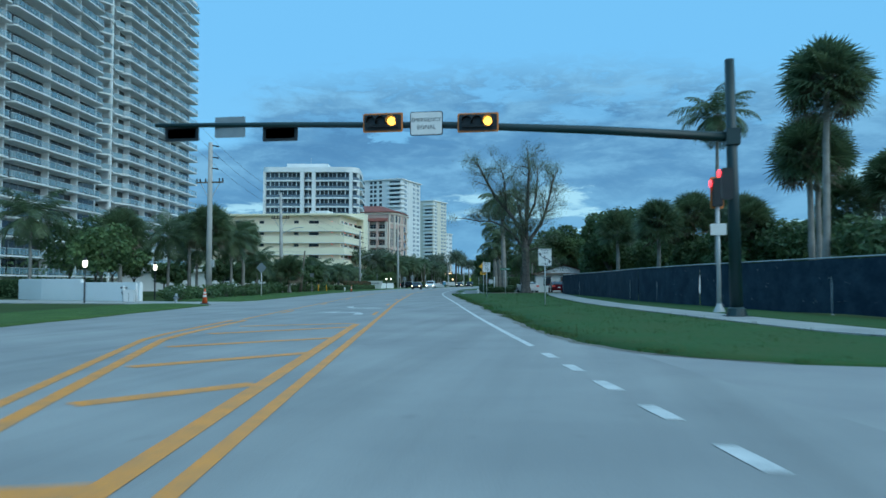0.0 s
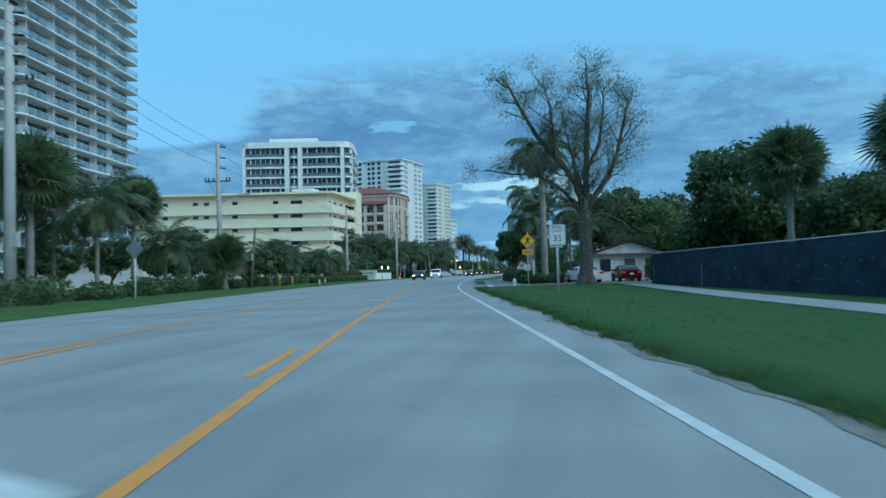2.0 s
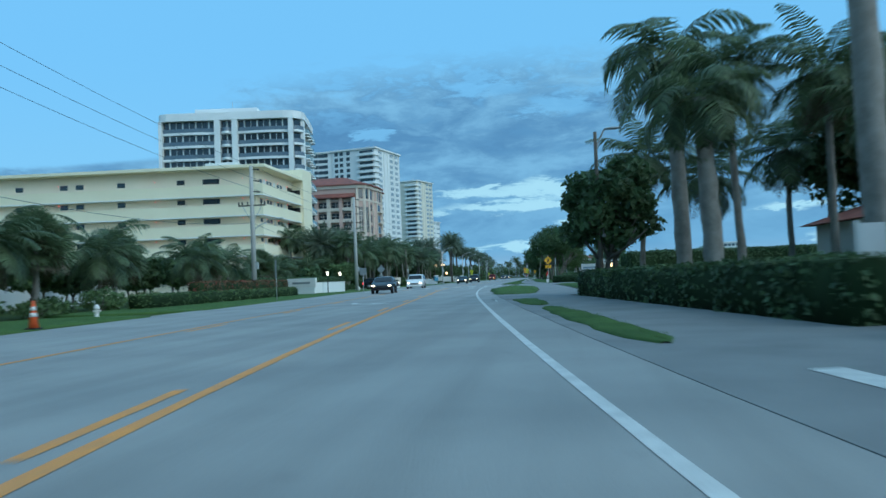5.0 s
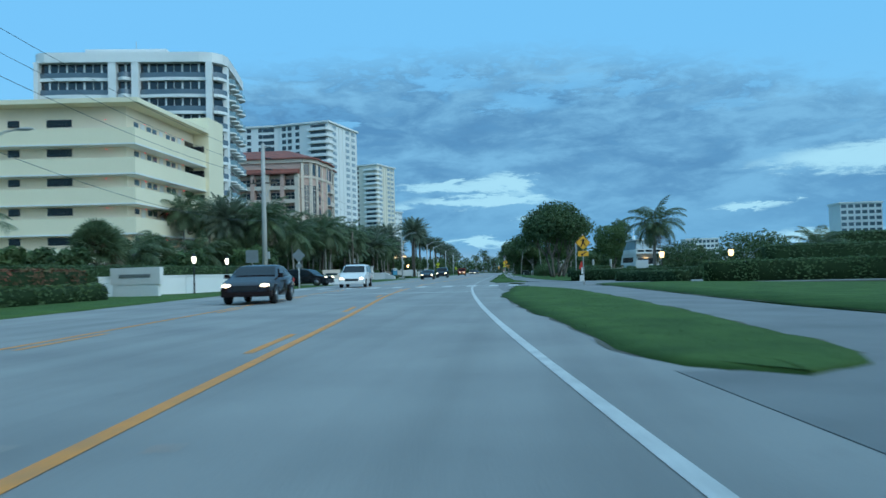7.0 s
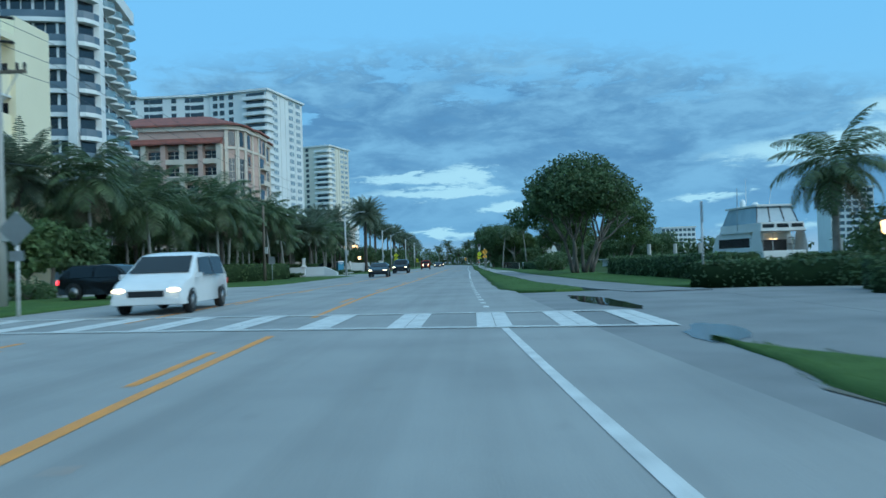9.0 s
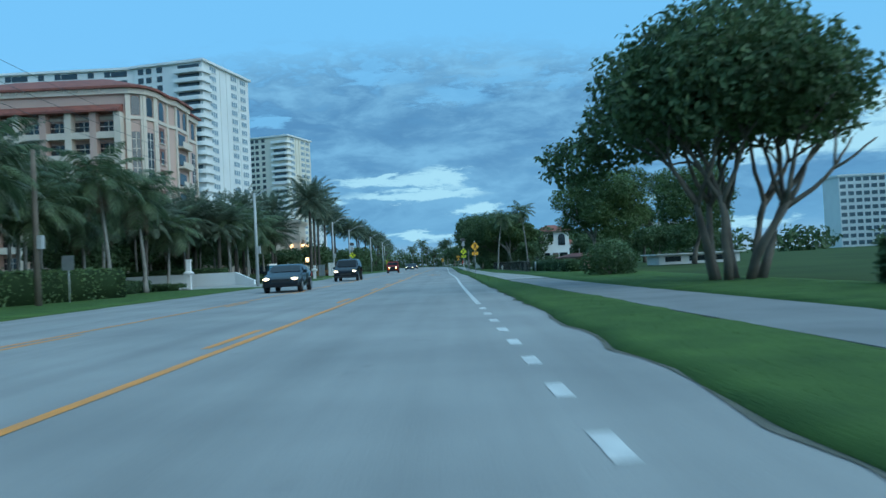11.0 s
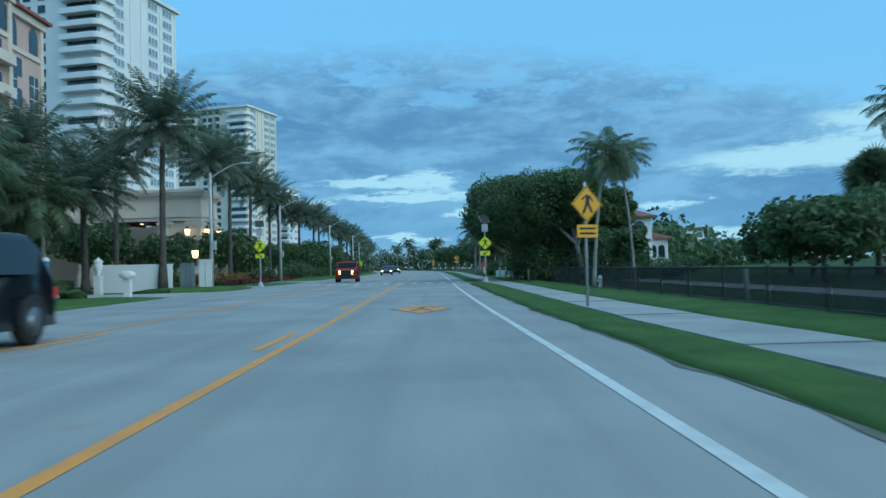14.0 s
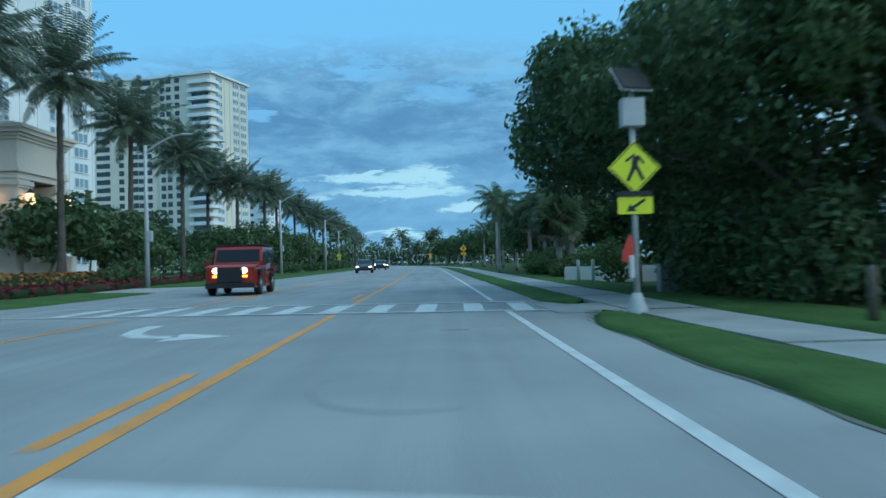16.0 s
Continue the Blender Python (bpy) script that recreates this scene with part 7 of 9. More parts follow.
def warning_sign(x, y, zc, field, label, plaque=True, arrow=False, d=0.47, solar=False, flag=False, turn=0.0, base=False, box=False, side=1):
    t = thing("warning_sign", label, "road sign", pose(x, y, -0.05, 0, 0, turn))
    top = zc + 0.55 if not solar else zc + 1.35
    part("post", Mesh().tube([(0, 0, 0), (0, 0, top)], 0.055 if solar else 0.035, 9), GALV, t, "", None, True)
    p = part("diamond", plate(lozenge(d, zc), -0.075, -0.065), field, t, "diamond panel")
    ring = Mesh()
    o, i = lozenge(d * 0.95, zc), lozenge(d * 0.90, zc)
    for k in range(4):
        a, b, c, e = o[k], o[(k + 1) % 4], i[(k + 1) % 4], i[k]
        ring.add([(a[0], -0.079, a[1]), (b[0], -0.079, b[1]), (c[0], -0.079, c[1]), (e[0], -0.079, e[1])], [(0, 1, 2, 3)])
    part("border", ring, BLACK, p)
    walking_bars(p, zc, d * 2.0, -0.079, BLACK)
    if plaque:
        zp = zc - d - 0.2
        q = part("plaque", plate(round_rect(0.64, 0.32, 0.03, zp), -0.075, -0.065), field, t, "small rectangular plaque")
        if arrow:
            part("arrow", plate([(0.16 * side, zp + 0.12), (0.19 * side, zp + 0.08), (-0.02 * side, zp - 0.06), (0.02 * side, zp - 0.11), (-0.16 * side, zp - 0.11), (-0.1 * side, zp + 0.02), (-0.06 * side, zp - 0.02)][::side], -0.079, -0.075), BLACK, q)
        else:
            for k in (0.06, -0.06):
                part("text_bar", plate([(-0.24, zp + k - 0.025), (0.24, zp + k - 0.025), (0.24, zp + k + 0.025), (-0.24, zp + k + 0.025)], -0.079, -0.075), BLACK, q)
    if solar:
        part("beacon_bar", Mesh().box(-0.3, 0.3, -0.1, 0.06, zc - d - 0.04, zc - d + 0.05), BLACK, t)
        part("cabinet", Mesh().box(-0.2, 0.2, -0.16, 0.12, zc + 0.75, zc + 1.25), GALV, t, "pale metal battery cabinet")
        sp = part("solar_panel", Mesh().box(-0.3, 0.3, -0.02, 0.02, -0.28, 0.28), BLACK, t, "tilted solar panel", pose(0, -0.05, zc + 1.62, -38, 0, 18))
        part("panel_frame", Mesh().box(-0.33, 0.33, 0.022, 0.03, -0.31, 0.31), GALV, sp)
        part("bracket", Mesh().tube([(0, 0, zc + 1.3), (0, -0.03, zc + 1.6)], 0.03, 6), GALV, t)
    if base:
        part("pedestal", Mesh().turned([(0.24, 0), (0.22, 0.08), (0.13, 0.28), (0.09, 0.42)], 12), GALV, t, "cast metal pedestal base", None, True)
    if flag:
        part("flag", plate([(-0.06, 0.95), (-0.28, 1.0), (-0.26, 1.15), (-0.12, 1.5), (-0.06, 1.35)], -0.08, -0.06), RED, t, "folded red crossing flag")
        part("flag_holder", Mesh().tube([(-0.1, -0.07, 0.7), (-0.1, -0.07, 1.1)], 0.05, 8), SIGNWHITE, t)
    if box:
        part("flag_box", Mesh().box(-0.26, 0.0, -0.3, -0.08, 0.25, 0.62), SIGNWHITE, t, "small white box of crossing flags")
    return t


warning_sign(15.65, 82.3, 2.95, SIGNYELLOW, "yellow diamond warning sign with plaque on grass verge")
warning_sign(9.07, 171.8, 2.62, SIGNYELLOW, "yellow diamond crossing sign with red flag by drive", True, True, 0.47, False, True, box=True)
warning_sign(3.3, 269.4, 2.62, SIGNYELLOW, "yellow diamond warning sign beside the sidewalk", turn=26)
warning_sign(2.85, 301.4, 2.68, SIGNLIME, "lime crossing sign with solar panel and red flag", True, True, 0.48, True, True, base=True)
warning_sign(-13.0, 305.4, 2.95, SIGNLIME, "lime crossing sign with solar panel across the road", True, True, 0.48, True, False, base=True, side=-1)
for x, y, m in ((3.2, 386, SIGNYELLOW), (-1.2, 452, SIGNYELLOW), (-18.0, 430, SIGNLIME)):
    warning_sign(x, y, 2.7, m, "distant yellow diamond crossing sign", True, True)


def board_sign(x, y, zc, w, h, label, lines, turn=0.0, face=None, back=False):
    t = thing("road_sign", label, "road sign", pose(x, y, -0.05, 0, 0, turn))
    part("post", Mesh().tube([(0, 0, 0), (0, 0, zc + h / 2)], 0.035, 8), GALV, t, "", None, True)
    p = part("panel", plate(round_rect(w, h, 0.04, zc), -0.06, -0.05), face or (SIGNBACK if back else SIGNWHITE), t)
    if not back:
        for s in (-1, 1):
            part("border_bar", plate([(s * (w / 2 - 0.03) - 0.006, zc - h / 2 + 0.03), (s * (w / 2 - 0.03) + 0.006, zc - h / 2 + 0.03), (s * (w / 2 - 0.03) + 0.006, zc + h / 2 - 0.03), (s * (w / 2 - 0.03) - 0.006, zc + h / 2 - 0.03)], -0.064, -0.06), BLACK, p)
            part("border_bar", plate([(-w / 2 + 0.03, zc + s * (h / 2 - 0.03) - 0.006), (w / 2 - 0.03, zc + s * (h / 2 - 0.03) - 0.006), (w / 2 - 0.03, zc + s * (h / 2 - 0.03) + 0.006), (-w / 2 + 0.03, zc + s * (h / 2 - 0.03) + 0.006)], -0.064, -0.06), BLACK, p)
    for text, size, dz in lines:
        text_part(text, size, p, BLACK, pose(0, -0.066, zc + dz))
    return t, p


board_sign(17.7, 65.2, 2.5, 0.62, 0.78, "white speed limit sign reading 35 on the verge", (("SPEED", 0.15, 0.27), ("LIMIT", 0.15, 0.13), ("35", 0.36, -0.15)))
lane, pan = board_sign(22.9, 42.95, 2.52, 0.68, 0.86, "white centre turn lane sign with curved arrows", (("CENTER", 0.11, 0.33), ("LANE", 0.11, 0.21), ("ONLY", 0.12, -0.33)))
for s in (1, -1):
    pts = [(0.24 * s, -0.2 * s), (0.2 * s, -0.1 * s), (0.08 * s, -0.03 * s), (-0.0 * s, 0.04 * s), (-0.03 * s, 0.13 * s)]
    rows = [[(a - 0.16 * s * 0 - 0.025, -0.065, 2.48 + b), (a + 0.025, -0.065, 2.48 + b)] for a, b in [(p[0] - 0.0, p[1] * 0.9) for p in pts]]
    part("arrow_bar", Mesh().loft(rows, closed=False).add([(0.30 * s, -0.065, 2.48 - 0.17 * s), (0.16 * s, -0.065, 2.48 - 0.17 * s), (0.25 * s, -0.065, 2.48 - 0.3 * s)], [(0, 1, 2)]), BLACK, pan)
for x, y, z, label in ((-4.0, 71.8, 2.65, "bare grey back of a diamond sign on the verge"), (-11.6, 181.4, 2.6, "bare grey back of a diamond sign by a driveway")):
    t = thing("warning_sign", label, "road sign", pose(x, y, -0.05))
    part("post", Mesh().tube([(0, 0, 0), (0, 0, z + 0.5)], 0.045, 8), SIGNWHITE, t, "", None, True)
    part("diamond", plate(lozenge(0.52, z), -0.06, -0.045), SIGNBACK, t)
    if y > 100:
        part("plaque", plate(round_rect(0.45, 0.3, 0.03, z - 0.78), -0.06, -0.045), SIGNBACK, t)
board_sign(-11.7, 109, 2.3, 0.6, 0.75, "bare grey back of a rectangular road sign", (), back=True)
board_sign(-9.6, 139, 2.25, 0.12, 1.3, "narrow grey delineator post sign on the verge", (), back=True)
board_sign(-10.6, 168.0, 2.25, 0.75, 0.75, "bare grey back of a sign by the hedge", (), back=True)
board_sign(9.9, 187.6, 2.75, 0.5, 0.75, "white sign turned edge-on beside the drive", (), 72, back=True)
board_sign(-17.5, 232, 2.0, 0.6, 0.7, "grey back of a roadside sign", (), back=True)
street, sp = board_sign(17.27, 90.3, 2.8, 0.02, 0.1, "green street name sign on a grey post", (), back=True)
part("name_blade", Mesh().box(-0.55, 0.55, -0.03, -0.01, 2.72, 2.92), SIGNGREEN, street, "green street name blade")
part("text_bar", Mesh().box(-0.42, 0.42, -0.036, -0.03, 2.79, 2.85), SIGNWHITE, street)

# ---- fences, walls and small street things ----


def fence(points, h, label):
    t = thing("screened_fence", label, "fence", pose(0, 0, -0.05))
    for (xa, ya), (xb, yb) in zip(points[:-1], points[1:]):
        L = math.hypot(xb - xa, yb - ya)
        n = max(1, int(L / 3.0))
        m = Mesh()
        for k in range(2 * n + 1):
            u = k / (2 * n)
            x, y = xa + (xb - xa) * u, ya + (yb - ya) * u
            off = 0.05 * math.sin(k * 2.3 + xa)
            m.v += [(x + off, y, 0.06 + 0.03 * math.sin(k * 1.1)), (x + off * 1.5, y, h * 0.5), (x, y, h - 0.03 - (0.05 if k % 2 else 0))]
        m.f += [(3 * k + j, 3 * k + 3 + j, 3 * k + 4 + j, 3 * k + 1 + j) for k in range(2 * n) for j in (0, 1)]
        part("screen", m, SCREEN, t, "navy windscreen fabric", None, True)
        part("rail", Mesh().tube([(xa, ya, h), (xb, yb, h)], 0.03, 6), GALV, t)
        for k in range(n):
            u = k / n
            part("post", Mesh().tube([(xa + (xb - xa) * u + 0.08, ya + (yb - ya) * u, 0), (xa + (xb - xa) * u + 0.08, ya + (yb - ya) * u, h + 0.04)], 0.035, 6), GALV, t)
        rng = random.Random(int(xa))
        for k in range(int(L / 0.4)):
            u, z = rng.random(), rng.choice((0.42, 0.5, 0.55, 1.05, 1.18, 1.3, 1.75)) * h / 2.1 + rng.uniform(-0.05, 0.05)
            x, y = xa + (xb - xa) * u, ya + (yb - ya) * u
            part("vent_flap", Mesh().add([(x - 0.1, y - 0.03, z), (x - 0.1, y + rng.uniform(0.04, 0.16), z + 0.02), (x - 0.13, y + 0.06, z + rng.uniform(0.04, 0.13))], [(0, 1, 2)]), SIGNBACK, t)
    return t


fence([(38.6, 8), (36.6, 20), (34.6, 31), (30.6, 44), (28.5, 54), (27.2, 66), (25.2, 79), (23.66, 88.7)], 2.15, "chain-link fence covered in navy windscreen fabric")
fence([(23.66, 88.7), (34, 92.3)], 2.1, "chain-link fence covered in navy windscreen fabric")


LINK = surface("black_chain_link", (0.018, 0.021, 0.024), 0.6, (0.028, 0.032, 0.036), 2.0, 0, 40)
see_through(LINK, 0.42)


def link_fence(x0, y0, x1, y1, h, label):
    t = thing("chain_link_fence", label, "fence", pose(x0, y0, -0.05, 0, 0, math.degrees(math.atan2(y1 - y0, x1 - x0))))
    L = math.hypot(x1 - x0, y1 - y0)
    n = int(L / 2.6)
    for z in (0.1, h):
        part("rail", Mesh().tube([(0, 0, z), (L, 0, z)], 0.025, 6), BLACK, t)
    post = Mesh().tube([(0, 0, 0), (0, 0, h + 0.06)], 0.035, 7).data("post", BLACK)
    for k in range(n + 1):
        part("post", post, None, t, "", pose(L * k / n, 0, 0))
    for k in range(n):
        a, b = L * k / n + 0.04, L * (k + 1) / n - 0.04
        part("mesh_panel", Mesh().box(a, b, -0.035, -0.03, 0.08, h - 0.02), LINK, t)
    return t


link_fence(7.6, 260.5, 6.75, 298, 0.95, "low black chain-link fence behind the lawn")
setting("quay_path", Mesh().prism([(11.2, 262), (13.6, 262), (12.8, 299), (10.8, 299)], -0.05, 0.03), CONCRETE, "pale concrete path beyond the low fence", "path")


def white_wall(points, h, label, thick=0.25):
    t = thing("garden_wall", label, "wall", pose(0, 0, -0.05))
    m = Mesh()
    for (xa, ya), (xb, yb) in zip(points[:-1], points[1:]):
        d = Vector((yb - ya, xa - xb)).normalized() * thick / 2
        ring = [(xa - d.x, ya - d.y), (xb - d.x, yb - d.y), (xb + d.x, yb + d.y), (xa + d.x, ya + d.y)]
        m.prism(ring, 0, h)
        part("coping", Mesh().prism([(x * 1.0 + (0.04 if i in (2, 3) else -0.04), y) for i, (x, y) in enumerate(ring)], h, h + 0.08), TRIMWHITE, t)
    part("wall_panel", m, STUCCO, t)
    return t


white_wall([(-17, 56.5), (-13.2, 54), (-9, 52.3)], 1.45, "low white stucco entrance wall")
white_wall([(-9, 52.3), (-3.2, 49.9)], 1.2, "low white stucco entrance wall with house plate")
hp = thing("wall_plate", "dark round plate with bars on a white wall", "plaque", pose(-4.5, 50.3, 0, 0, 0, -22))
part("plate", Mesh().box(-0.3, 0.3, -0.2, -0.14, 0.82, 0.92), BLACK, hp)
part("ring", plate([(0.2 * math.cos(2 * math.pi * k / 14), 0.55 + 0.2 * math.sin(2 * math.pi * k / 14)) for k in range(14)], -0.2, -0.14), BLACK, hp)
white_wall([(-20.5, 163.0), (-18.4, 168.0), (-16.1, 171.0), (-15.2, 176.9)], 1.2, "long low white entrance wall behind the lawn")
rs = thing("entrance_sign", "long white entrance sign on a low white base", "sign", pose(-16.8, 166.1, -0.05, 0, 0, -14))
part("panel", Mesh().box(-1.75, 1.75, -0.15, 0.15, 0.78, 1.75), SIGNWHITE, rs)
part("base", Mesh().box(-1.6, 1.6, -0.12, 0.12, 0, 0.78), STUCCO, rs)
part("text_bar", Mesh().box(-1.1, 1.1, -0.165, -0.15, 1.15, 1.36), SIGNBACK, rs, "pale bar of raised lettering")
bs = thing("estate_sign", "small cream entrance sign on a hedge bank", "sign", pose(-15.2, 207.0, -0.05, 0, 0, 10) @ Matrix.Diagonal((0.8, 0.8, 1.25, 1)))
part("panel", Mesh().box(-1.2, 1.2, -0.12, 0.12, 0.5, 1.3), SANDSTONE, bs)
part("base", Mesh().box(-1.0, 1.0, -0.1, 0.1, 0, 0.5), STUCCO, bs)
part("text_bar", Mesh().box(-0.8, 0.8, -0.135, -0.12, 0.82, 1.0), DARKGREEN, bs)
white_wall([(-36, 271.5), (-19.4, 267.6)], 1.2, "low white entrance wall with a sloping end")
ramp = thing("wall_end", "sloping white stucco end of an entrance wall", "wall", pose(-19.4, 267.6, -0.05, 0, 0, -27))
part("wall_panel", Mesh().add([(0, -0.125, 0), (2.3, -0.125, 0), (2.3, -0.125, 0.45), (0, -0.125, 1.28), (0, 0.125, 0), (2.3, 0.125, 0), (2.3, 0.125, 0.45), (0, 0.125, 1.28)], [(0, 1, 2, 3), (5, 4, 7, 6), (1, 5, 6, 2), (4, 0, 3, 7), (3, 2, 6, 7)]), STUCCO, ramp)


def stone_edging(x0, y0, x1, y1):
    """A row of small pale stones along a flower bed."""
    t = thing("stone_edging", "row of small pale stones edging a flower bed", "edging", pose(x0, y0, 0.02))
    rng = random.Random(int(y0))
    L = math.hypot(x1 - x0, y1 - y0)
    n = int(L / 0.42)
    shapes = []
    for k in range(4):
        ring = [(0.2 * math.cos(a) * rng.uniform(0.8, 1.2), 0.15 * math.sin(a) * rng.uniform(0.8, 1.2)) for a in [2 * math.pi * i / 7 for i in range(7)]]
        shapes.append(Mesh().loft([[(x, y, 0) for x, y in ring], [(x * 1.05, y * 1.05, 0.1) for x, y in ring], [(x * 0.6, y * 0.6, 0.2) for x, y in ring]]).data("stone", CONCRETE, True))
    for k in range(n):
        u = (k + 0.5) / n
        part("stone", rng.choice(shapes), None, t, "", pose((x1 - x0) * u + rng.uniform(-0.08, 0.08), (y1 - y0) * u + rng.uniform(-0.08, 0.08), 0, 0, 0, rng.uniform(0, 360)))
    return t


stone_edging(-17.4, 272.5, -18.6, 288.5)
stone_edging(-18.6, 252.5, -28, 257.5)
white_wall([(-17.4, 299.9), (-21.8, 299.4)], 1.7, "white stucco gate wall")
white_wall([(5.2, 322.4), (10.6, 319.2)], 0.62, "low white garden wall beyond the crossing", 0.2)
wb = thing("marina_sign", "blue and white notice board beside a hedge", "sign", pose(11.75, 135.2, -0.05, 0, 0, -10) @ Matrix.Diagonal((0.46, 0.6, 0.68, 1)))
part("board", Mesh().box(-1.25, 1.25, -0.06, 0.06, 0.55, 2.4), SIGNWHITE, wb)
part("panel", Mesh().box(-1.2, 1.2, -0.08, -0.06, 0.6, 1.25), SIGNBLUE, wb, "blue lower panel")
part("header_bar", Mesh().box(-1.0, 1.0, -0.075, -0.06, 2.0, 2.15), CLEARVINYL, wb)
for k in range(3):
    part("text_bar", Mesh().box(-0.8, 0.8, -0.075, -0.06, 1.4 + 0.18 * k, 1.46 + 0.18 * k), CLEARVINYL, wb)
for k in (-1.2, 1.2):
    part("post", Mesh().box(k - 0.05, k + 0.05, -0.05, 0.05, 0, 2.45), SIGNWHITE, wb)
hs = thing("notice_board", "small white board on a clipped hedge", "sign", pose(14.2, 181.4, -0.05, 0, 0, -15))
part("panel", Mesh().box(-0.45, 0.45, -0.03, 0.03, 0.95, 1.55), SIGNWHITE, hs)
part("post", Mesh().box(-0.04, 0.04, 0.03, 0.09, 0, 1.5), GALV, hs)
ps = thing("post_sign", "narrow white and blue notice sign by hedge", "sign", pose(14.6, 101.2, -0.05))
part("panel", Mesh().box(-0.22, 0.22, -0.03, 0.03, 0.5, 1.7), SIGNWHITE, ps)
part("stripe", Mesh().box(-0.22, 0.22, -0.04, -0.03, 0.5, 0.95), SIGNBLUE, ps)
part("post", Mesh().box(-0.26, -0.2, -0.02, 0.04, 0, 1.75), SIGNWHITE, ps)


def lantern(x, y, h, label="black lantern post with a lit white globe"):
    t = thing("lantern_post", label, "lamp", pose(x, y, -0.05), "lit lantern posts")
    part("post", Mesh().tube([(0, 0, 0), (0, 0, h - 0.3)], [0.06, 0.045], 8), BLACK, t)
    part("globe", Mesh().turned([(0.06, h - 0.3), (0.12, h - 0.2), (0.14, h + 0.05), (0.1, h + 0.14), (0.02, h + 0.18)], 10), LAMPWHITE, t, "glowing white glass", None, True)
    part("cap", Mesh().turned([(0.15, h + 0.12), (0.12, h + 0.2), (0.03, h + 0.3)], 10), BLACK, t)
    return t


for x, y, h in ((-6.05, 56.6, 2.45), (-4.5, 45.9, 2.45), (-13.4, 105.9, 2.75), (-14.2, 113.8, 2.75), (-15.3, 170.6, 2.3), (-15.9, 177.8, 2.3)):
    lantern(x, y, h)


def hydrant(x, y, material, label):
    t = thing("fire_hydrant", label, "fire hydrant", pose(x, y, -0.05) @ Matrix.Scale(0.8, 4))
    part("barrel", Mesh().turned([(0.16, 0), (0.16, 0.06), (0.1, 0.08), (0.1, 0.5), (0.14, 0.52), (0.14, 0.58), (0.12, 0.62), (0.08, 0.72), (0.03, 0.76)], 12), material, t, "", None, True)
    part("nozzle", Mesh().tube([(-0.2, 0, 0.42), (0.2, 0, 0.42)], 0.055, 8), material, t)
    part("steamer_cap", Mesh().tube([(0, 0, 0.4), (0, -0.18, 0.4)], 0.07, 8), material, t)
    return t


hydrant(1.0, 46.6, SIGNBACK, "pale grey fire hydrant on the grass corner")
hydrant(14.3, 89.4, SIGNWHITE, "white fire hydrant on the grass corner")
hydrant(7.0, 285.2, SIGNWHITE, "white fire hydrant beside the sidewalk")
hydrant(-9.2, 117, SIGNWHITE, "small white fire hydrant on the verge")


hydrant(-14.1, 179.8, SIGNWHITE, "white fire hydrant on the lawn")


def cone(x, y):
    t = thing("traffic_cone", "orange traffic cone with white collars", "traffic cone", pose(x, y, 0.03))
    part("base", Mesh().box(-0.18, 0.18, -0.18, 0.18, 0, 0.04), BLACK, t)
    part("body", Mesh().turned([(0.15, 0.04), (0.035, 0.82), (0.025, 0.84)], 14), ORANGE, t, "", None, True)
    for z0, z1 in ((0.36, 0.48), (0.55, 0.66)):
        part("collar", Mesh().turned([(0.156 - 0.148 * (z0 - 0.04), z0), (0.156 - 0.148 * (z1 - 0.04), z1)], 14), SIGNWHITE, t, "white reflective collar", None, True)
    return t


cone(4.3, 43.6)
cone(-5.7, 108.3)


def bollard(x, y, h, material, label, r=0.07):
    t = thing("bollard", label, "bollard", pose(x, y, -0.05))
    part("tube", Mesh().turned([(r, 0), (r, h - 0.05), (r * 0.7, h), (0.01, h + 0.02)], 10), material, t, "", None, True)
    return t


for x, y, h, m, l in ((14.9, 102.2, 1.0, SIGNYELLOW, "short yellow bollard by the drive"), (15.2, 99.5, 2.0, SIGNWHITE, "white pipe post by the drive"), (-10.5, 112, 1.0, SIGNYELLOW, "short yellow marker post on the verge"), (-10.9, 109.5, 1.0, SIGNYELLOW, "short yellow marker post on the verge"),
                      (-3.0, 47.6, 1.05, SIGNWHITE, "white gate bollard by the entrance"), (-1.8, 47.0, 1.2, SIGNWHITE, "white gate bollard by the entrance"), (5.3, 319.8, 1.0, SIGNWHITE, "short white post before a garden wall"), (5.8, 319.2, 1.0, SIGNWHITE, "short white post before a garden wall"), (7.6, 318.6, 0.95, WOODPOLE, "short grey wooden post before a garden wall"), (5.3, 298.2, 0.85, WOODPOLE, "square weathered wooden post by the sidewalk"), (8.3, 272.0, 0.9, SIGNWHITE, "pale marker post behind the low fence"), (8.3, 262.5, 0.9, SIGNWHITE, "pale marker post on the grass")):
    bollard(x, y, h, m, l)
bollard(-12.2, 107.5, 2.6, WOODPOLE, "leaning yellow guy-wire guard", 0.04)


def cabinet(x, y, w, d, h, material, label):
    t = thing("utility_cabinet", label, "utility cabinet", pose(x, y, -0.05))
    part("body", Mesh().box(-w / 2, w / 2, -d / 2, d / 2, 0.08, h), material, t)
    part("plinth", Mesh().box(-w / 2 - 0.08, w / 2 + 0.08, -d / 2 - 0.08, d / 2 + 0.08, 0, 0.08), CONCRETE, t)
    part("lid", Mesh().box(-w / 2 - 0.03, w / 2 + 0.03, -d / 2 - 0.03, d / 2 + 0.03, h, h + 0.06), material, t)
    part("door_seam", Mesh().box(-0.01, 0.01, -d / 2 - 0.006, -d / 2, 0.15, h - 0.1), BLACK, t)
    return t


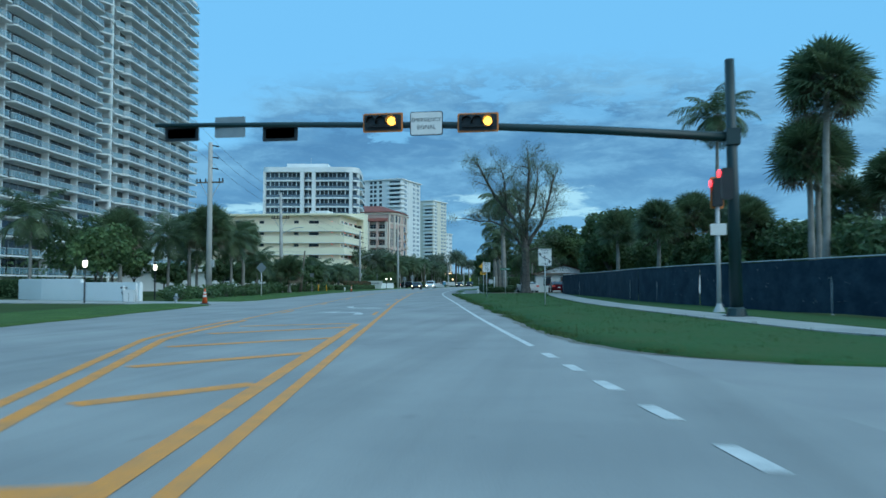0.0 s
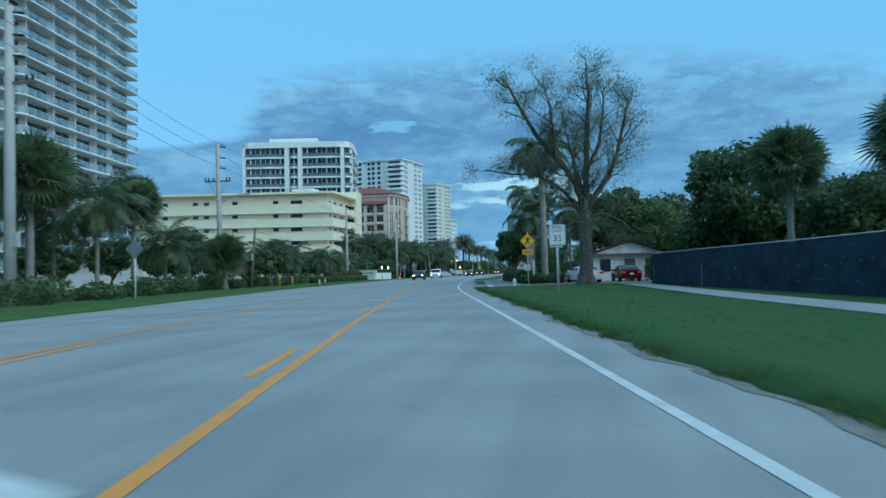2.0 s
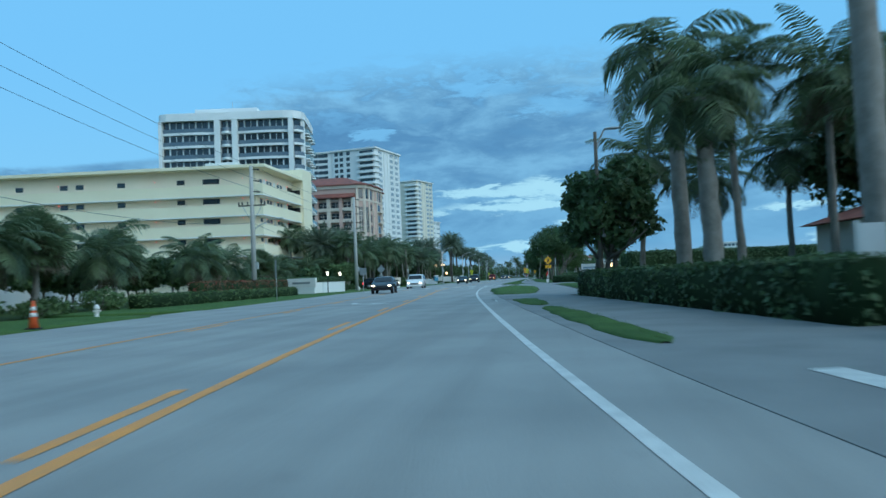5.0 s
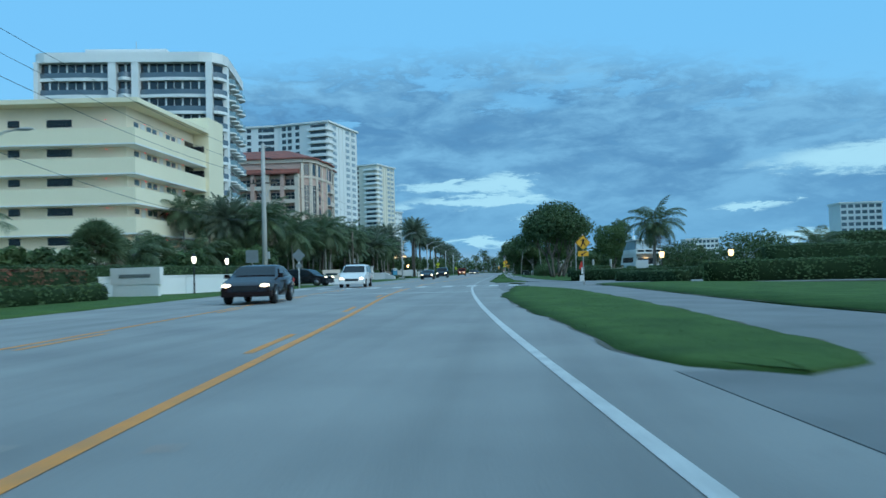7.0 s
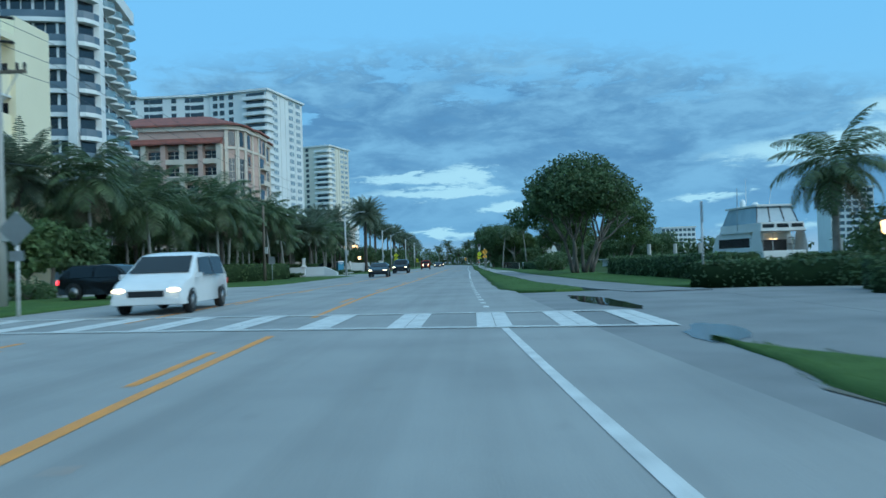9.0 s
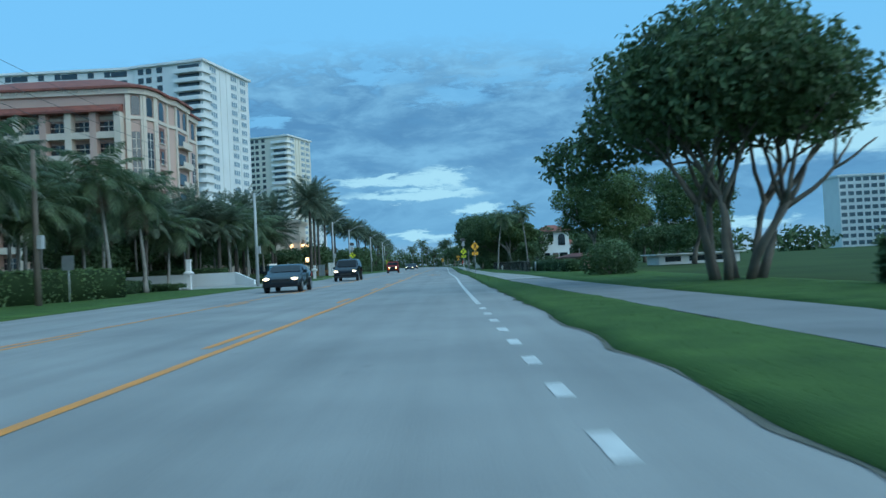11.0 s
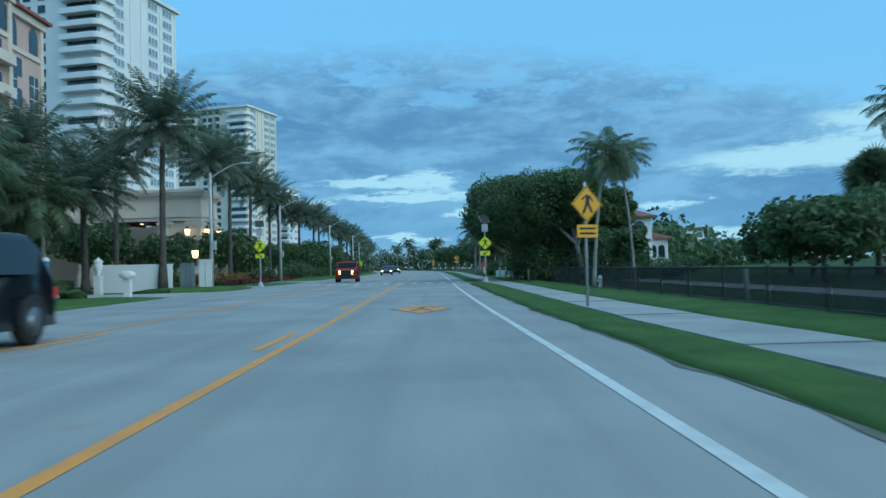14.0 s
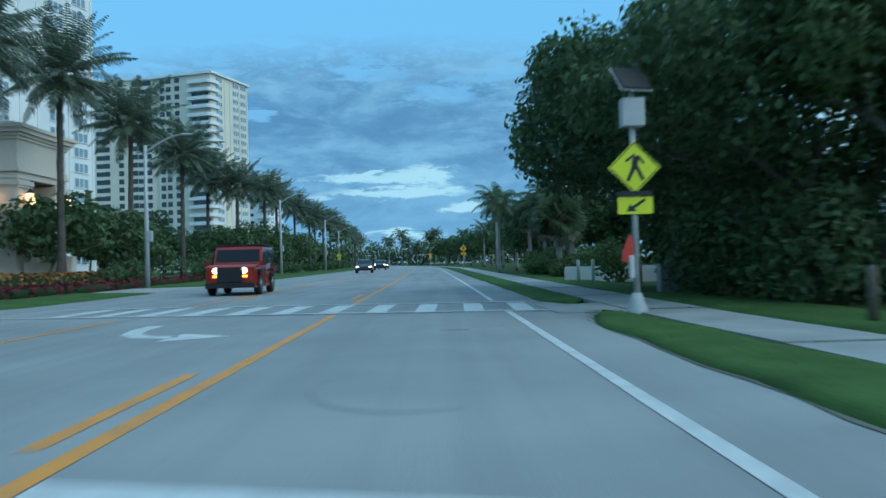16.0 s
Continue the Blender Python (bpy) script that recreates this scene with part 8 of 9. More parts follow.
cabinet(-15.25, 300.0, 0.8, 0.5, 1.95, SIGNWHITE, "pale green-white utility cabinet on the verge")
cabinet(-16.75, 300.9, 0.75, 0.7, 1.75, SIGNBACK, "grey utility cabinet beside the drive")
cabinet(5.6, 308.5, 0.5, 0.4, 0.8, SIGNBACK, "small grey utility box by the path")
cabinet(-2.4, 47.4, 0.65, 0.5, 0.75, SIGNWHITE, "white meter box by the entrance wall")
toilet = thing("portable_toilet", "blue portable toilet with a pale roof", "portable toilet", pose(-21.2, 290.6, -0.05, 0, 0, 28) @ Matrix.Scale(0.95, 4))
part("cabin", Mesh().box(-0.55, 0.55, -0.55, 0.55, 0.1, 2.05), PLASTIC, toilet)
part("roof", Mesh().loft([[(-0.6, -0.6, 2.05), (0.6, -0.6, 2.05), (0.6, 0.6, 2.05), (-0.6, 0.6, 2.05)], [(-0.5, -0.5, 2.25), (0.5, -0.5, 2.25), (0.5, 0.5, 2.25), (-0.5, 0.5, 2.25)]]), SIGNWHITE, toilet)
part("door", Mesh().box(-0.4, 0.4, -0.58, -0.55, 0.15, 1.95), PLASTIC, toilet)
part("vent", Mesh().box(-0.3, 0.3, -0.6, -0.58, 1.72, 1.82), SIGNWHITE, toilet)
part("skid", Mesh().box(-0.6, 0.6, -0.6, 0.6, 0, 0.1), BLACK, toilet)
garden_urn = thing("garden_ornament", "white stone garden ornament on a square plinth", "ornament", pose(-20.3, 295.7, -0.05) @ Matrix.Diagonal((0.6, 0.6, 0.85, 1)))
part("plinth", Mesh().box(-0.32, 0.32, -0.32, 0.32, 0, 1.2).box(-0.38, 0.38, -0.38, 0.38, 1.2, 1.3), SIGNWHITE, garden_urn)
part("urn", Mesh().turned([(0.18, 1.3), (0.12, 1.42), (0.38, 1.75), (0.44, 2.05), (0.36, 2.2), (0.5, 2.3), (0.1, 2.52), (0.02, 2.6)], 14), SIGNWHITE, garden_urn, "", None, True)
mb2 = thing("mailbox", "white mailbox with an oval body on a thick post", "mailbox", pose(-15.5, 288.0, -0.05) @ Matrix.Diagonal((0.66, 0.66, 0.95, 1)))
part("post", Mesh().box(-0.24, 0.24, -0.2, 0.2, 0, 1.02), SIGNWHITE, mb2)
part("box", Mesh().loft([[(0.52 * q * math.cos(a), yy, 1.2 + 0.2 * q * math.sin(a)) for a in [2 * math.pi * k / 16 for k in range(16)]] for yy, q in ((-0.4, 0.9), (-0.36, 1.0), (0.3, 1.0), (0.34, 0.9))]), SIGNWHITE, mb2, "", None, True)
mb = thing("mailbox", "white oval mailbox on a white post", "mailbox", pose(-19.6, 255.2, 0.3) @ Matrix.Scale(1.15, 4))
part("post", Mesh().box(-0.14, 0.14, -0.14, 0.14, -0.35, 1.7).box(-0.18, 0.18, -0.18, 0.18, 1.7, 1.78), SIGNWHITE, mb)
part("box", Mesh().loft([[(0.3 * s * math.cos(a), yy, 0.85 + 0.14 * s * math.sin(a)) for a in [2 * math.pi * k / 14 for k in range(14)]] for yy, s in ((-0.32, 0.9), (-0.28, 1.0), (0.2, 1.0), (0.24, 0.9))]), SIGNWHITE, mb, "", None, True)

# hedges
FLOWERHEDGE = surface("red_flowering_leaves", (0.20, 0.065, 0.045), 0.7, (0.085, 0.105, 0.045), 1.3, 0, 4, rand=0.4, spec=0.2)
G = "clipped dark green hedge"
hedge(14.6, 100.5, 11.2, 124.5, 1.3, 1.15, G + " beside the path")
hedge(14.3, 98.2, 17.5, 99.5, 0.9, 0.75, "low " + G + " by the forecourt")
hedge(12.4, 134.4, 22, 137.4, 1.0, 0.85, "low " + G + " beside the notice board")
hedge(14.2, 138.4, 26, 142.0, 2.0, 2.3, "tall dense " + G)
hedge(16.2, 171.4, 40, 166.0, 2.0, 1.25, "long " + G + " behind the lawn", LEAF)
hedge(22, 178.5, 60, 172.0, 2.4, 2.3, "taller " + G + " behind the first", LEAFDARK, 45)
hedge(30, 188, 70, 182, 3.0, 3.4, "tall distant " + G, LEAFDARK, 30, 0.12)
hedge(15.4, 173.2, 12.6, 180.5, 1.0, 0.75, "low " + G + " by the drive")
hedge(9.9, 188.4, 14.6, 185.2, 1.5, 0.95, "low rounded hedge beside the drive")
hedge(12.9, 182.0, 26, 178.8, 1.5, 0.95, "low " + G + " along the drive", LEAFDARK)
hedge(12.4, 190.5, 11.8, 214, 1.4, 1.2, "long " + G + " behind the lawn")
hedge(14.5, 191.0, 40, 189, 1.4, 1.1, "long " + G + " in front of the dock")
hedge(9.7, 250, 8.9, 265, 1.2, 0.92, "low " + G + " behind the lawn")
hedge(-13.6, 128, -15.9, 160.2, 1.2, 0.85, "low clipped hedge along the lawn across the road", LEAF, 60)
hedge(-15.0, 138, -16.6, 159.5, 1.2, 1.55, "hedge with dull red flowers across the road", FLOWERHEDGE, 60)
hedge(-20.5, 160, -17.6, 184, 1.4, 1.9, "tall dark hedge behind the white wall", LEAFDARK, 50)
hedge(-22.5, 62, -24.5, 78, 1.8, 1.5, "dark hedge before the garage wing", LEAFDARK, 40, 0.12)
hedge(-24, 216, -18, 238, 1.6, 1.7, "tall " + G + " behind the palms", LEAF, 45)
hedge(-21, 240, -22, 252, 1.3, 0.9, "low " + G + " across the road", LEAFDARK, 45)
hedge(-18.4, 272.2, -19.6, 289, 1.2, 0.6, "low dark flower bed beside the drive", LEAFDARK, 50)
hedge(-19.6, 252.8, -29, 258, 1.5, 0.55, "low dark flower bed beside the drive", LEAFDARK, 50)
hedge(-21, 269.8, -36, 273.4, 1.3, 1.75, "tall " + G + " behind the white wall", LEAFDARK, 50)
hedge(-24, 274, -22.5, 296, 1.4, 0.9, "low " + G + " across the road", LEAFDARK, 40)
hedge(-17, 286, -20, 290, 0.8, 0.4, "low flower bed edge across the road", LEAF, 50)
FLOWER = surface("red_leaf_bedding", (0.16, 0.02, 0.03), 0.7, (0.07, 0.015, 0.02), 1.5, 0, 5, rand=0.4, spec=0.2)
ORANGELEAF = surface("orange_croton_leaves", (0.28, 0.13, 0.03), 0.6, (0.13, 0.09, 0.03), 1.5, 0, 5, rand=0.4, spec=0.3)
hedge(-16.8, 309.5, -18.8, 345, 1.6, 0.45, "bed of dark red bedding plants across the road", FLOWER, 45, 0.1)
hedge(-20.5, 313, -21.5, 340, 1.6, 0.95, "bed of orange and green croton shrubs", ORANGELEAF, 45, 0.12)
hedge(-19.5, 306.5, -23, 311, 1.4, 0.5, "bed of dark red bedding plants by the porch", FLOWER, 45, 0.1)
for x, y, w, h in ((-23.5, 318, 2.4, 1.6), (-22.8, 313.5, 2.2, 1.5), (-24, 326, 2.6, 1.8), (-19.5, 352, 5.0, 3.0), (-20, 358, 4.6, 2.8)):
    shrub(x, y, w, h, "rounded green shrub in the entrance bed", 1100, 0.13, LEAF if h < 2 else LEAFDARK)
for k in range(5):
    t = thing("bed_light", "small glowing garden uplight", "lamp", pose(-15.8 - 0.6 * k, 309 + 6.5 * k, -0.03))
    part("lens", Mesh().turned([(0.1, 0.02), (0.1, 0.08), (0.02, 0.1)], 8), LAMPWARM, t)
    part("stake", Mesh().box(-0.02, 0.02, -0.02, 0.02, -0.05, 0.03), BLACK, t)

# ---- houses and porch ----


def cottage(x, y, w, d, wall_h, roof_h, turn, wallmat, label, gable=False, roofmat=None):
    t = thing("house", label, "house", pose(x, y, -0.05, 0, 0, turn))
    part("wall", Mesh().box(0, w, 0, d, 0, wall_h), wallmat, t)
    e = 0.5
    if gable:
        part("roof", Mesh().add([(-e, -e, wall_h - 0.1), (w + e, -e, wall_h - 0.1), (w + e, d + e, wall_h - 0.1), (-e, d + e, wall_h - 0.1), (w / 2, -e, wall_h + roof_h), (w / 2, d + e, wall_h + roof_h)], [(0, 4, 5, 3), (1, 2, 5, 4), (3, 5, 2), (0, 3, 2, 1)]), roofmat or ROOFTILE, t)
        part("gable", plate([(0, wall_h - 0.1), (w, wall_h - 0.1), (w / 2, wall_h + roof_h - 0.15)], 0.0, 0.2), wallmat, t)
    else:
        a = min(w, d) * 0.35
        part("roof", Mesh().add([(-e, -e, wall_h), (w + e, -e, wall_h), (w + e, d + e, wall_h), (-e, d + e, wall_h), (a, d * 0.45, wall_h + roof_h), (w - a, d * 0.45, wall_h + roof_h)], [(0, 1, 5, 4), (1, 2, 5), (2, 3, 4, 5), (3, 0, 4), (0, 3, 2, 1)]), roofmat or ROOFTILE, t, "red-brown clay tile roof")
    part("fascia", Mesh().box(-e, w + e, -e, -e + 0.06, wall_h - 0.2, wall_h + 0.02), WOODPOLE, t, "dark brown fascia board")
    for k, (u, ww, z0, z1) in enumerate(((0.2, 1.0, 0.9, 2.1), (0.5, 1.0, 0.05, 2.1), (0.78, 1.4, 0.9, 2.1))):
        cx = w * u
        q = part("window" if k != 1 else "door", Mesh().box(cx - ww / 2, cx + ww / 2, -0.06, 0, z0, z1), GLASSDARK if k != 1 else WOODPOLE, t)
        part("frame", Mesh().box(cx - ww / 2 - 0.08, cx + ww / 2 + 0.08, -0.09, -0.061, z1, z1 + 0.08).box(cx - ww / 2 - 0.08, cx - ww / 2, -0.09, -0.061, z0, z1).box(cx + ww / 2, cx + ww / 2 + 0.08, -0.09, -0.061, z0, z1), TRIMWHITE, q)
    return t


cottage(20.0, 109.5, 7.6, 9, 2.6, 1.2, 4, STUCCO, "low white stucco house with clay tile roof", True)
cottage(29.5, 108.0, 7, 9, 2.6, 1.2, 4, STUCCO, "low grey-white house with gabled tile roof", True)
cottage(38, 107.0, 11, 9, 2.7, 1.6, 4, STUCCO, "low pale stucco house with tile roof", True)
h2 = cottage(30.2, 131, 8, 9, 6.2, 3.4, 4, SALMON, "two-storey brick-red house with steep roof", True)
part("chimney", Mesh().box(6.7, 7.7, 2, 3.4, 6, 11.2), STUCCO, h2, "white chimney")
h3 = cottage(17.0, 329, 4.9, 8, 5.9, 1.2, 3, STUCCO, "two-storey white villa with tile roof and arches")
part("arch_window", wall_pane(arch_ring(0.6, 3.4, 5.4)), GLASSDARK, h3, "", pose(3.6, -0.01, 0))
part("annex", Mesh().box(4.9, 6.9, 1.0, 7.0, 0, 3.6), STUCCO, h3)
part("annex_roof", Mesh().add([(4.88, 0.4, 3.6), (7.5, 0.4, 3.6), (7.5, 7.6, 3.6), (4.88, 7.6, 3.6), (4.88, 2.4, 4.4), (5.4, 2.4, 4.4), (5.4, 5.6, 4.4), (4.88, 5.6, 4.4)],
     [(0, 1, 5, 4), (1, 2, 6, 5), (2, 3, 7, 6), (4, 5, 6, 7), (0, 4, 7, 3), (0, 3, 2, 1)]), ROOFTILE, h3, "red-brown clay tile roof")
for u in (5.3, 6.2):
    part("arch_window", wall_pane(arch_ring(0.34, 1.6, 2.9)), GLASSDARK, h3, "", pose(u, 0.99, 0))
part("upper_window", Mesh().box(1.2, 2.2, -0.05, 0.0, 4.1, 5.3), GLASSDARK, h3)

# a low garden pavilion behind the hedge and a boat shelter at the water
pv = thing("garden_pavilion", "low wooden pavilion with shallow red-brown roof", "pavilion", pose(10.5, 260.6, -0.05, 0, 0, 2))
part("roof", Mesh().add([(-0.3, -0.4, 1.12), (3.6, -0.4, 1.12), (3.6, 3.4, 1.12), (-0.3, 3.4, 1.12), (1.0, 1.5, 1.46), (2.4, 1.5, 1.46)], [(0, 1, 5, 4), (1, 2, 5), (2, 3, 4, 5), (3, 0, 4), (0, 3, 2, 1)]), ROOFTILE, pv)
part("fascia", Mesh().box(-0.3, 3.6, -0.44, -0.401, 1.05, 1.16), WOODPOLE, pv)
part("back_wall", Mesh().box(0.05, 3.25, 2.8, 2.9, 0, 1.12), SALMON, pv)
for u in (0.05, 1.6, 3.15):
    for v in (0.0, 2.65):
        part("post", Mesh().box(u, u + 0.12, v, v + 0.12, 0, 1.12), WOODPOLE, pv)
bs = thing("boat_shelter", "low white flat-roofed boat shelter by the water", "shed", pose(20.2, 267, -0.05, 0, 0, 2))
part("wall", Mesh().box(0.3, 8, 0.6, 4.4, 0, 0.9), STUCCO, bs)
part("roof", Mesh().box(-0.2, 8.4, 0, 5, 0.9, 1.02), TRIMWHITE, bs)
for u in (0.9, 3.2, 5.6):
    part("window", Mesh().box(u, u + 1.5, 0.56, 0.6, 0.25, 0.75), GLASSDARK, bs)


def porte_cochere():
    """A classical carriage porch: piers with pilasters, layered entablature, wooden soffit and lanterns."""
    t = thing("entrance_porch", "cream sandstone entrance porch with pilasters and heavy cornice", "porch", pose(-26.2, 335.0, -0.05))
    W, D, H = 22.0, 6.2, 6.9

    def ledge(z0, z1, out, name):
        part(name, Mesh().box(-W - out, out, -out, D + out, z0, z1), SANDSTONE, t)

    part("frieze", Mesh().box(-W, 0, 0, D, H + 0.9, H + 2.45), SANDSTONE, t)
    ledge(H + 0.02, H + 0.42, 0.05, "architrave")
    ledge(H + 0.42, H + 0.6, 0.22, "moulding")
    ledge(H + 0.6, H + 0.9, 0.1, "architrave")
    for k, (z, out) in enumerate(((2.45, 0.12), (2.63, 0.26), (2.83, 0.46), (3.1, 0.6))):
        ledge(H + z, H + (2.63, 2.83, 3.1, 3.34)[k], out, "cornice")
    part("parapet", Mesh().box(-W + 0.3, -0.3, 0.3, D - 0.3, H + 3.34, H + 3.6), SANDSTONE, t)
    part("soffit", Mesh().box(-W + 0.1, -0.1, 0.1, D - 0.1, H - 0.06, H + 0.018), BROWNWOOD, t, "dark brown wooden soffit")
    for x in (-17.5, -14.5, -11.5, -8.5, -6.2):
        part("beam", Mesh().box(x - 0.14, x + 0.14, 0.1, D - 0.1, H - 0.3, H - 0.062), BROWNWOOD, t)
        part("ceiling_light", Mesh().turned([(0.22, H - 0.12), (0.22, H - 0.065)], 10, (x + 1.2, 2.2)), LAMPWARM, t, "warm recessed ceiling light")

    def pier(xa, xb, ya, yb, pilasters):
        p = part("pier", Mesh().box(xa, xb, ya, yb, 0, H), SANDSTONE, t)
        part("base", Mesh().box(xa - 0.16, xb + 0.16, ya - 0.16, yb + 0.16, 0, 1.1).box(xa - 0.1, xb + 0.1, ya - 0.1, yb + 0.1, 1.1, 1.25), SANDSTONE, p)
        part("capital", Mesh().box(xa - 0.1, xb + 0.1, ya - 0.1, yb + 0.1, H - 0.55, H - 0.4).box(xa - 0.18, xb + 0.18, ya - 0.18, yb + 0.18, H - 0.4, H - 0.12), SANDSTONE, p)
        for px in pilasters:
            part("pilaster", Mesh().box(px - 0.24, px + 0.24, ya - 0.13, ya, 1.26, H - 0.56), SANDSTONE, p)
        return p

    for ya, yb in ((0.0, 1.5), (D - 1.5, D)):
        pier(-1.7, 0.0, ya, yb, (-1.4, -0.3))
        pier(-4.7, -3.3, ya, yb, (-4.0,))
        pier(-13.4, -12.0, ya, yb, (-12.7,))
        pier(-W, -W + 1.6, ya, yb, (-W + 0.8,))
    # tall arch between the two end piers
    ring = [(-3.3 + 0.001, H - 2.1), (-3.299, H), (-1.701, H), (-1.701, H - 2.1)] + [(-2.5 + 0.7 * math.cos(a), H - 1.9 + 0.7 * math.sin(a)) for a in [math.pi * k / 10 for k in range(11)]]
    part("arch", plate(ring, 0.3, 0.9), SANDSTONE, t)
    part("low_wall", Mesh().box(-3.28, -1.72, 0.2, 0.5, 0, 1.5).box(0.2, 2.6, 0.2, 0.6, 0, 1.7).box(2.6, 3.2, 0.1, 0.7, 0, 2.0), SANDSTONE, t)
    part("rear_wall", Mesh().box(-W, -4.0, D + 3.0, D + 3.3, 0, H), SANDSTONE, t)
    for x in (-12.0, -9.9, -7.8):
        part("door", Mesh().box(x, x + 2.0, D + 2.92, D + 3.0, 0, 3.4), GLASSDARK, t, "dark glazed entrance door")
    for x, y in ((-1.4, -0.4), (0.42, 0.75), (0.42, D - 0.75)):
        l = part("wall_lantern", Mesh().loft([[(x + q * math.cos(a), y + q * math.sin(a), z) for a in [2 * math.pi * k / 6 + 0.5 for k in range(6)]] for q, z in ((0.14, 5.3), (0.24, 5.42), (0.28, 5.95), (0.22, 6.0))]), LAMPWARM, t, "lit wall lantern")
        part("cap", Mesh().turned([(0.32, 6.0), (0.2, 6.14), (0.04, 6.3), (0.01, 6.42)], 8, (x, y)), BLACK, l)
        part("bracket", (Mesh().box(x - 0.04, x + 0.04, y, y + 0.26, 5.2, 5.28) if x < 0 else Mesh().box(x - 0.26, x, y - 0.04, y + 0.04, 5.2, 5.28)).box(x - 0.1, x + 0.1, y - 0.1, y + 0.1, 5.22, 5.3), BLACK, l)
    return t


BROWNWOOD = surface("dark_stained_soffit_wood", (0.13, 0.062, 0.035), 0.6, (0.07, 0.034, 0.02), 0.8, 0.2, 16)
porte_cochere()
gp = thing("lantern_pier", "sandstone gate pier with lit lantern", "gate pier", pose(-22.2, 320, -0.05))
part("pier", Mesh().box(-0.45, 0.45, -0.45, 0.45, 0, 1.6).box(-0.53, 0.53, -0.53, 0.53, 1.6, 1.75), SANDSTONE, gp)
part("post", Mesh().box(-0.06, 0.06, -0.06, 0.06, 1.75, 2.5), BLACK, gp)
lantern = part("lantern", Mesh().loft([[(q * math.cos(a), q * math.sin(a), z) for a in [2 * math.pi * k / 6 for k in range(6)]] for q, z in ((0.16, 2.5), (0.26, 2.62), (0.3, 3.15), (0.24, 3.2))]), LAMPWARM, gp, "glowing warm lantern glass")
part("cap", Mesh().turned([(0.34, 3.2), (0.2, 3.36), (0.03, 3.55)], 8), BLACK, lantern)

# ---- vehicles ----


def wheel(parent, x, y, r, w):
    def around(rad, xo):
        return [(xo, rad * math.cos(2 * math.pi * k / 18), r + rad * math.sin(2 * math.pi * k / 18)) for k in range(18)]
    q = part("wheel", Mesh().loft([around(r * 0.9, -w / 2), around(r, -w / 2 + 0.03), around(r, w / 2 - 0.03), around(r * 0.9, w / 2)]), TYRE, parent, "black tyre", pose(x, y, 0), True)
    s = 1 if x > 0 else -1
    rim = Mesh().loft([around(r * 0.62, s * (w / 2 + 0.004)), around(r * 0.5, s * (w / 2 - 0.02)), around(r * 0.12, s * (w / 2 + 0.01))])
    part("rim", rim, RIM, q, "", None, True)


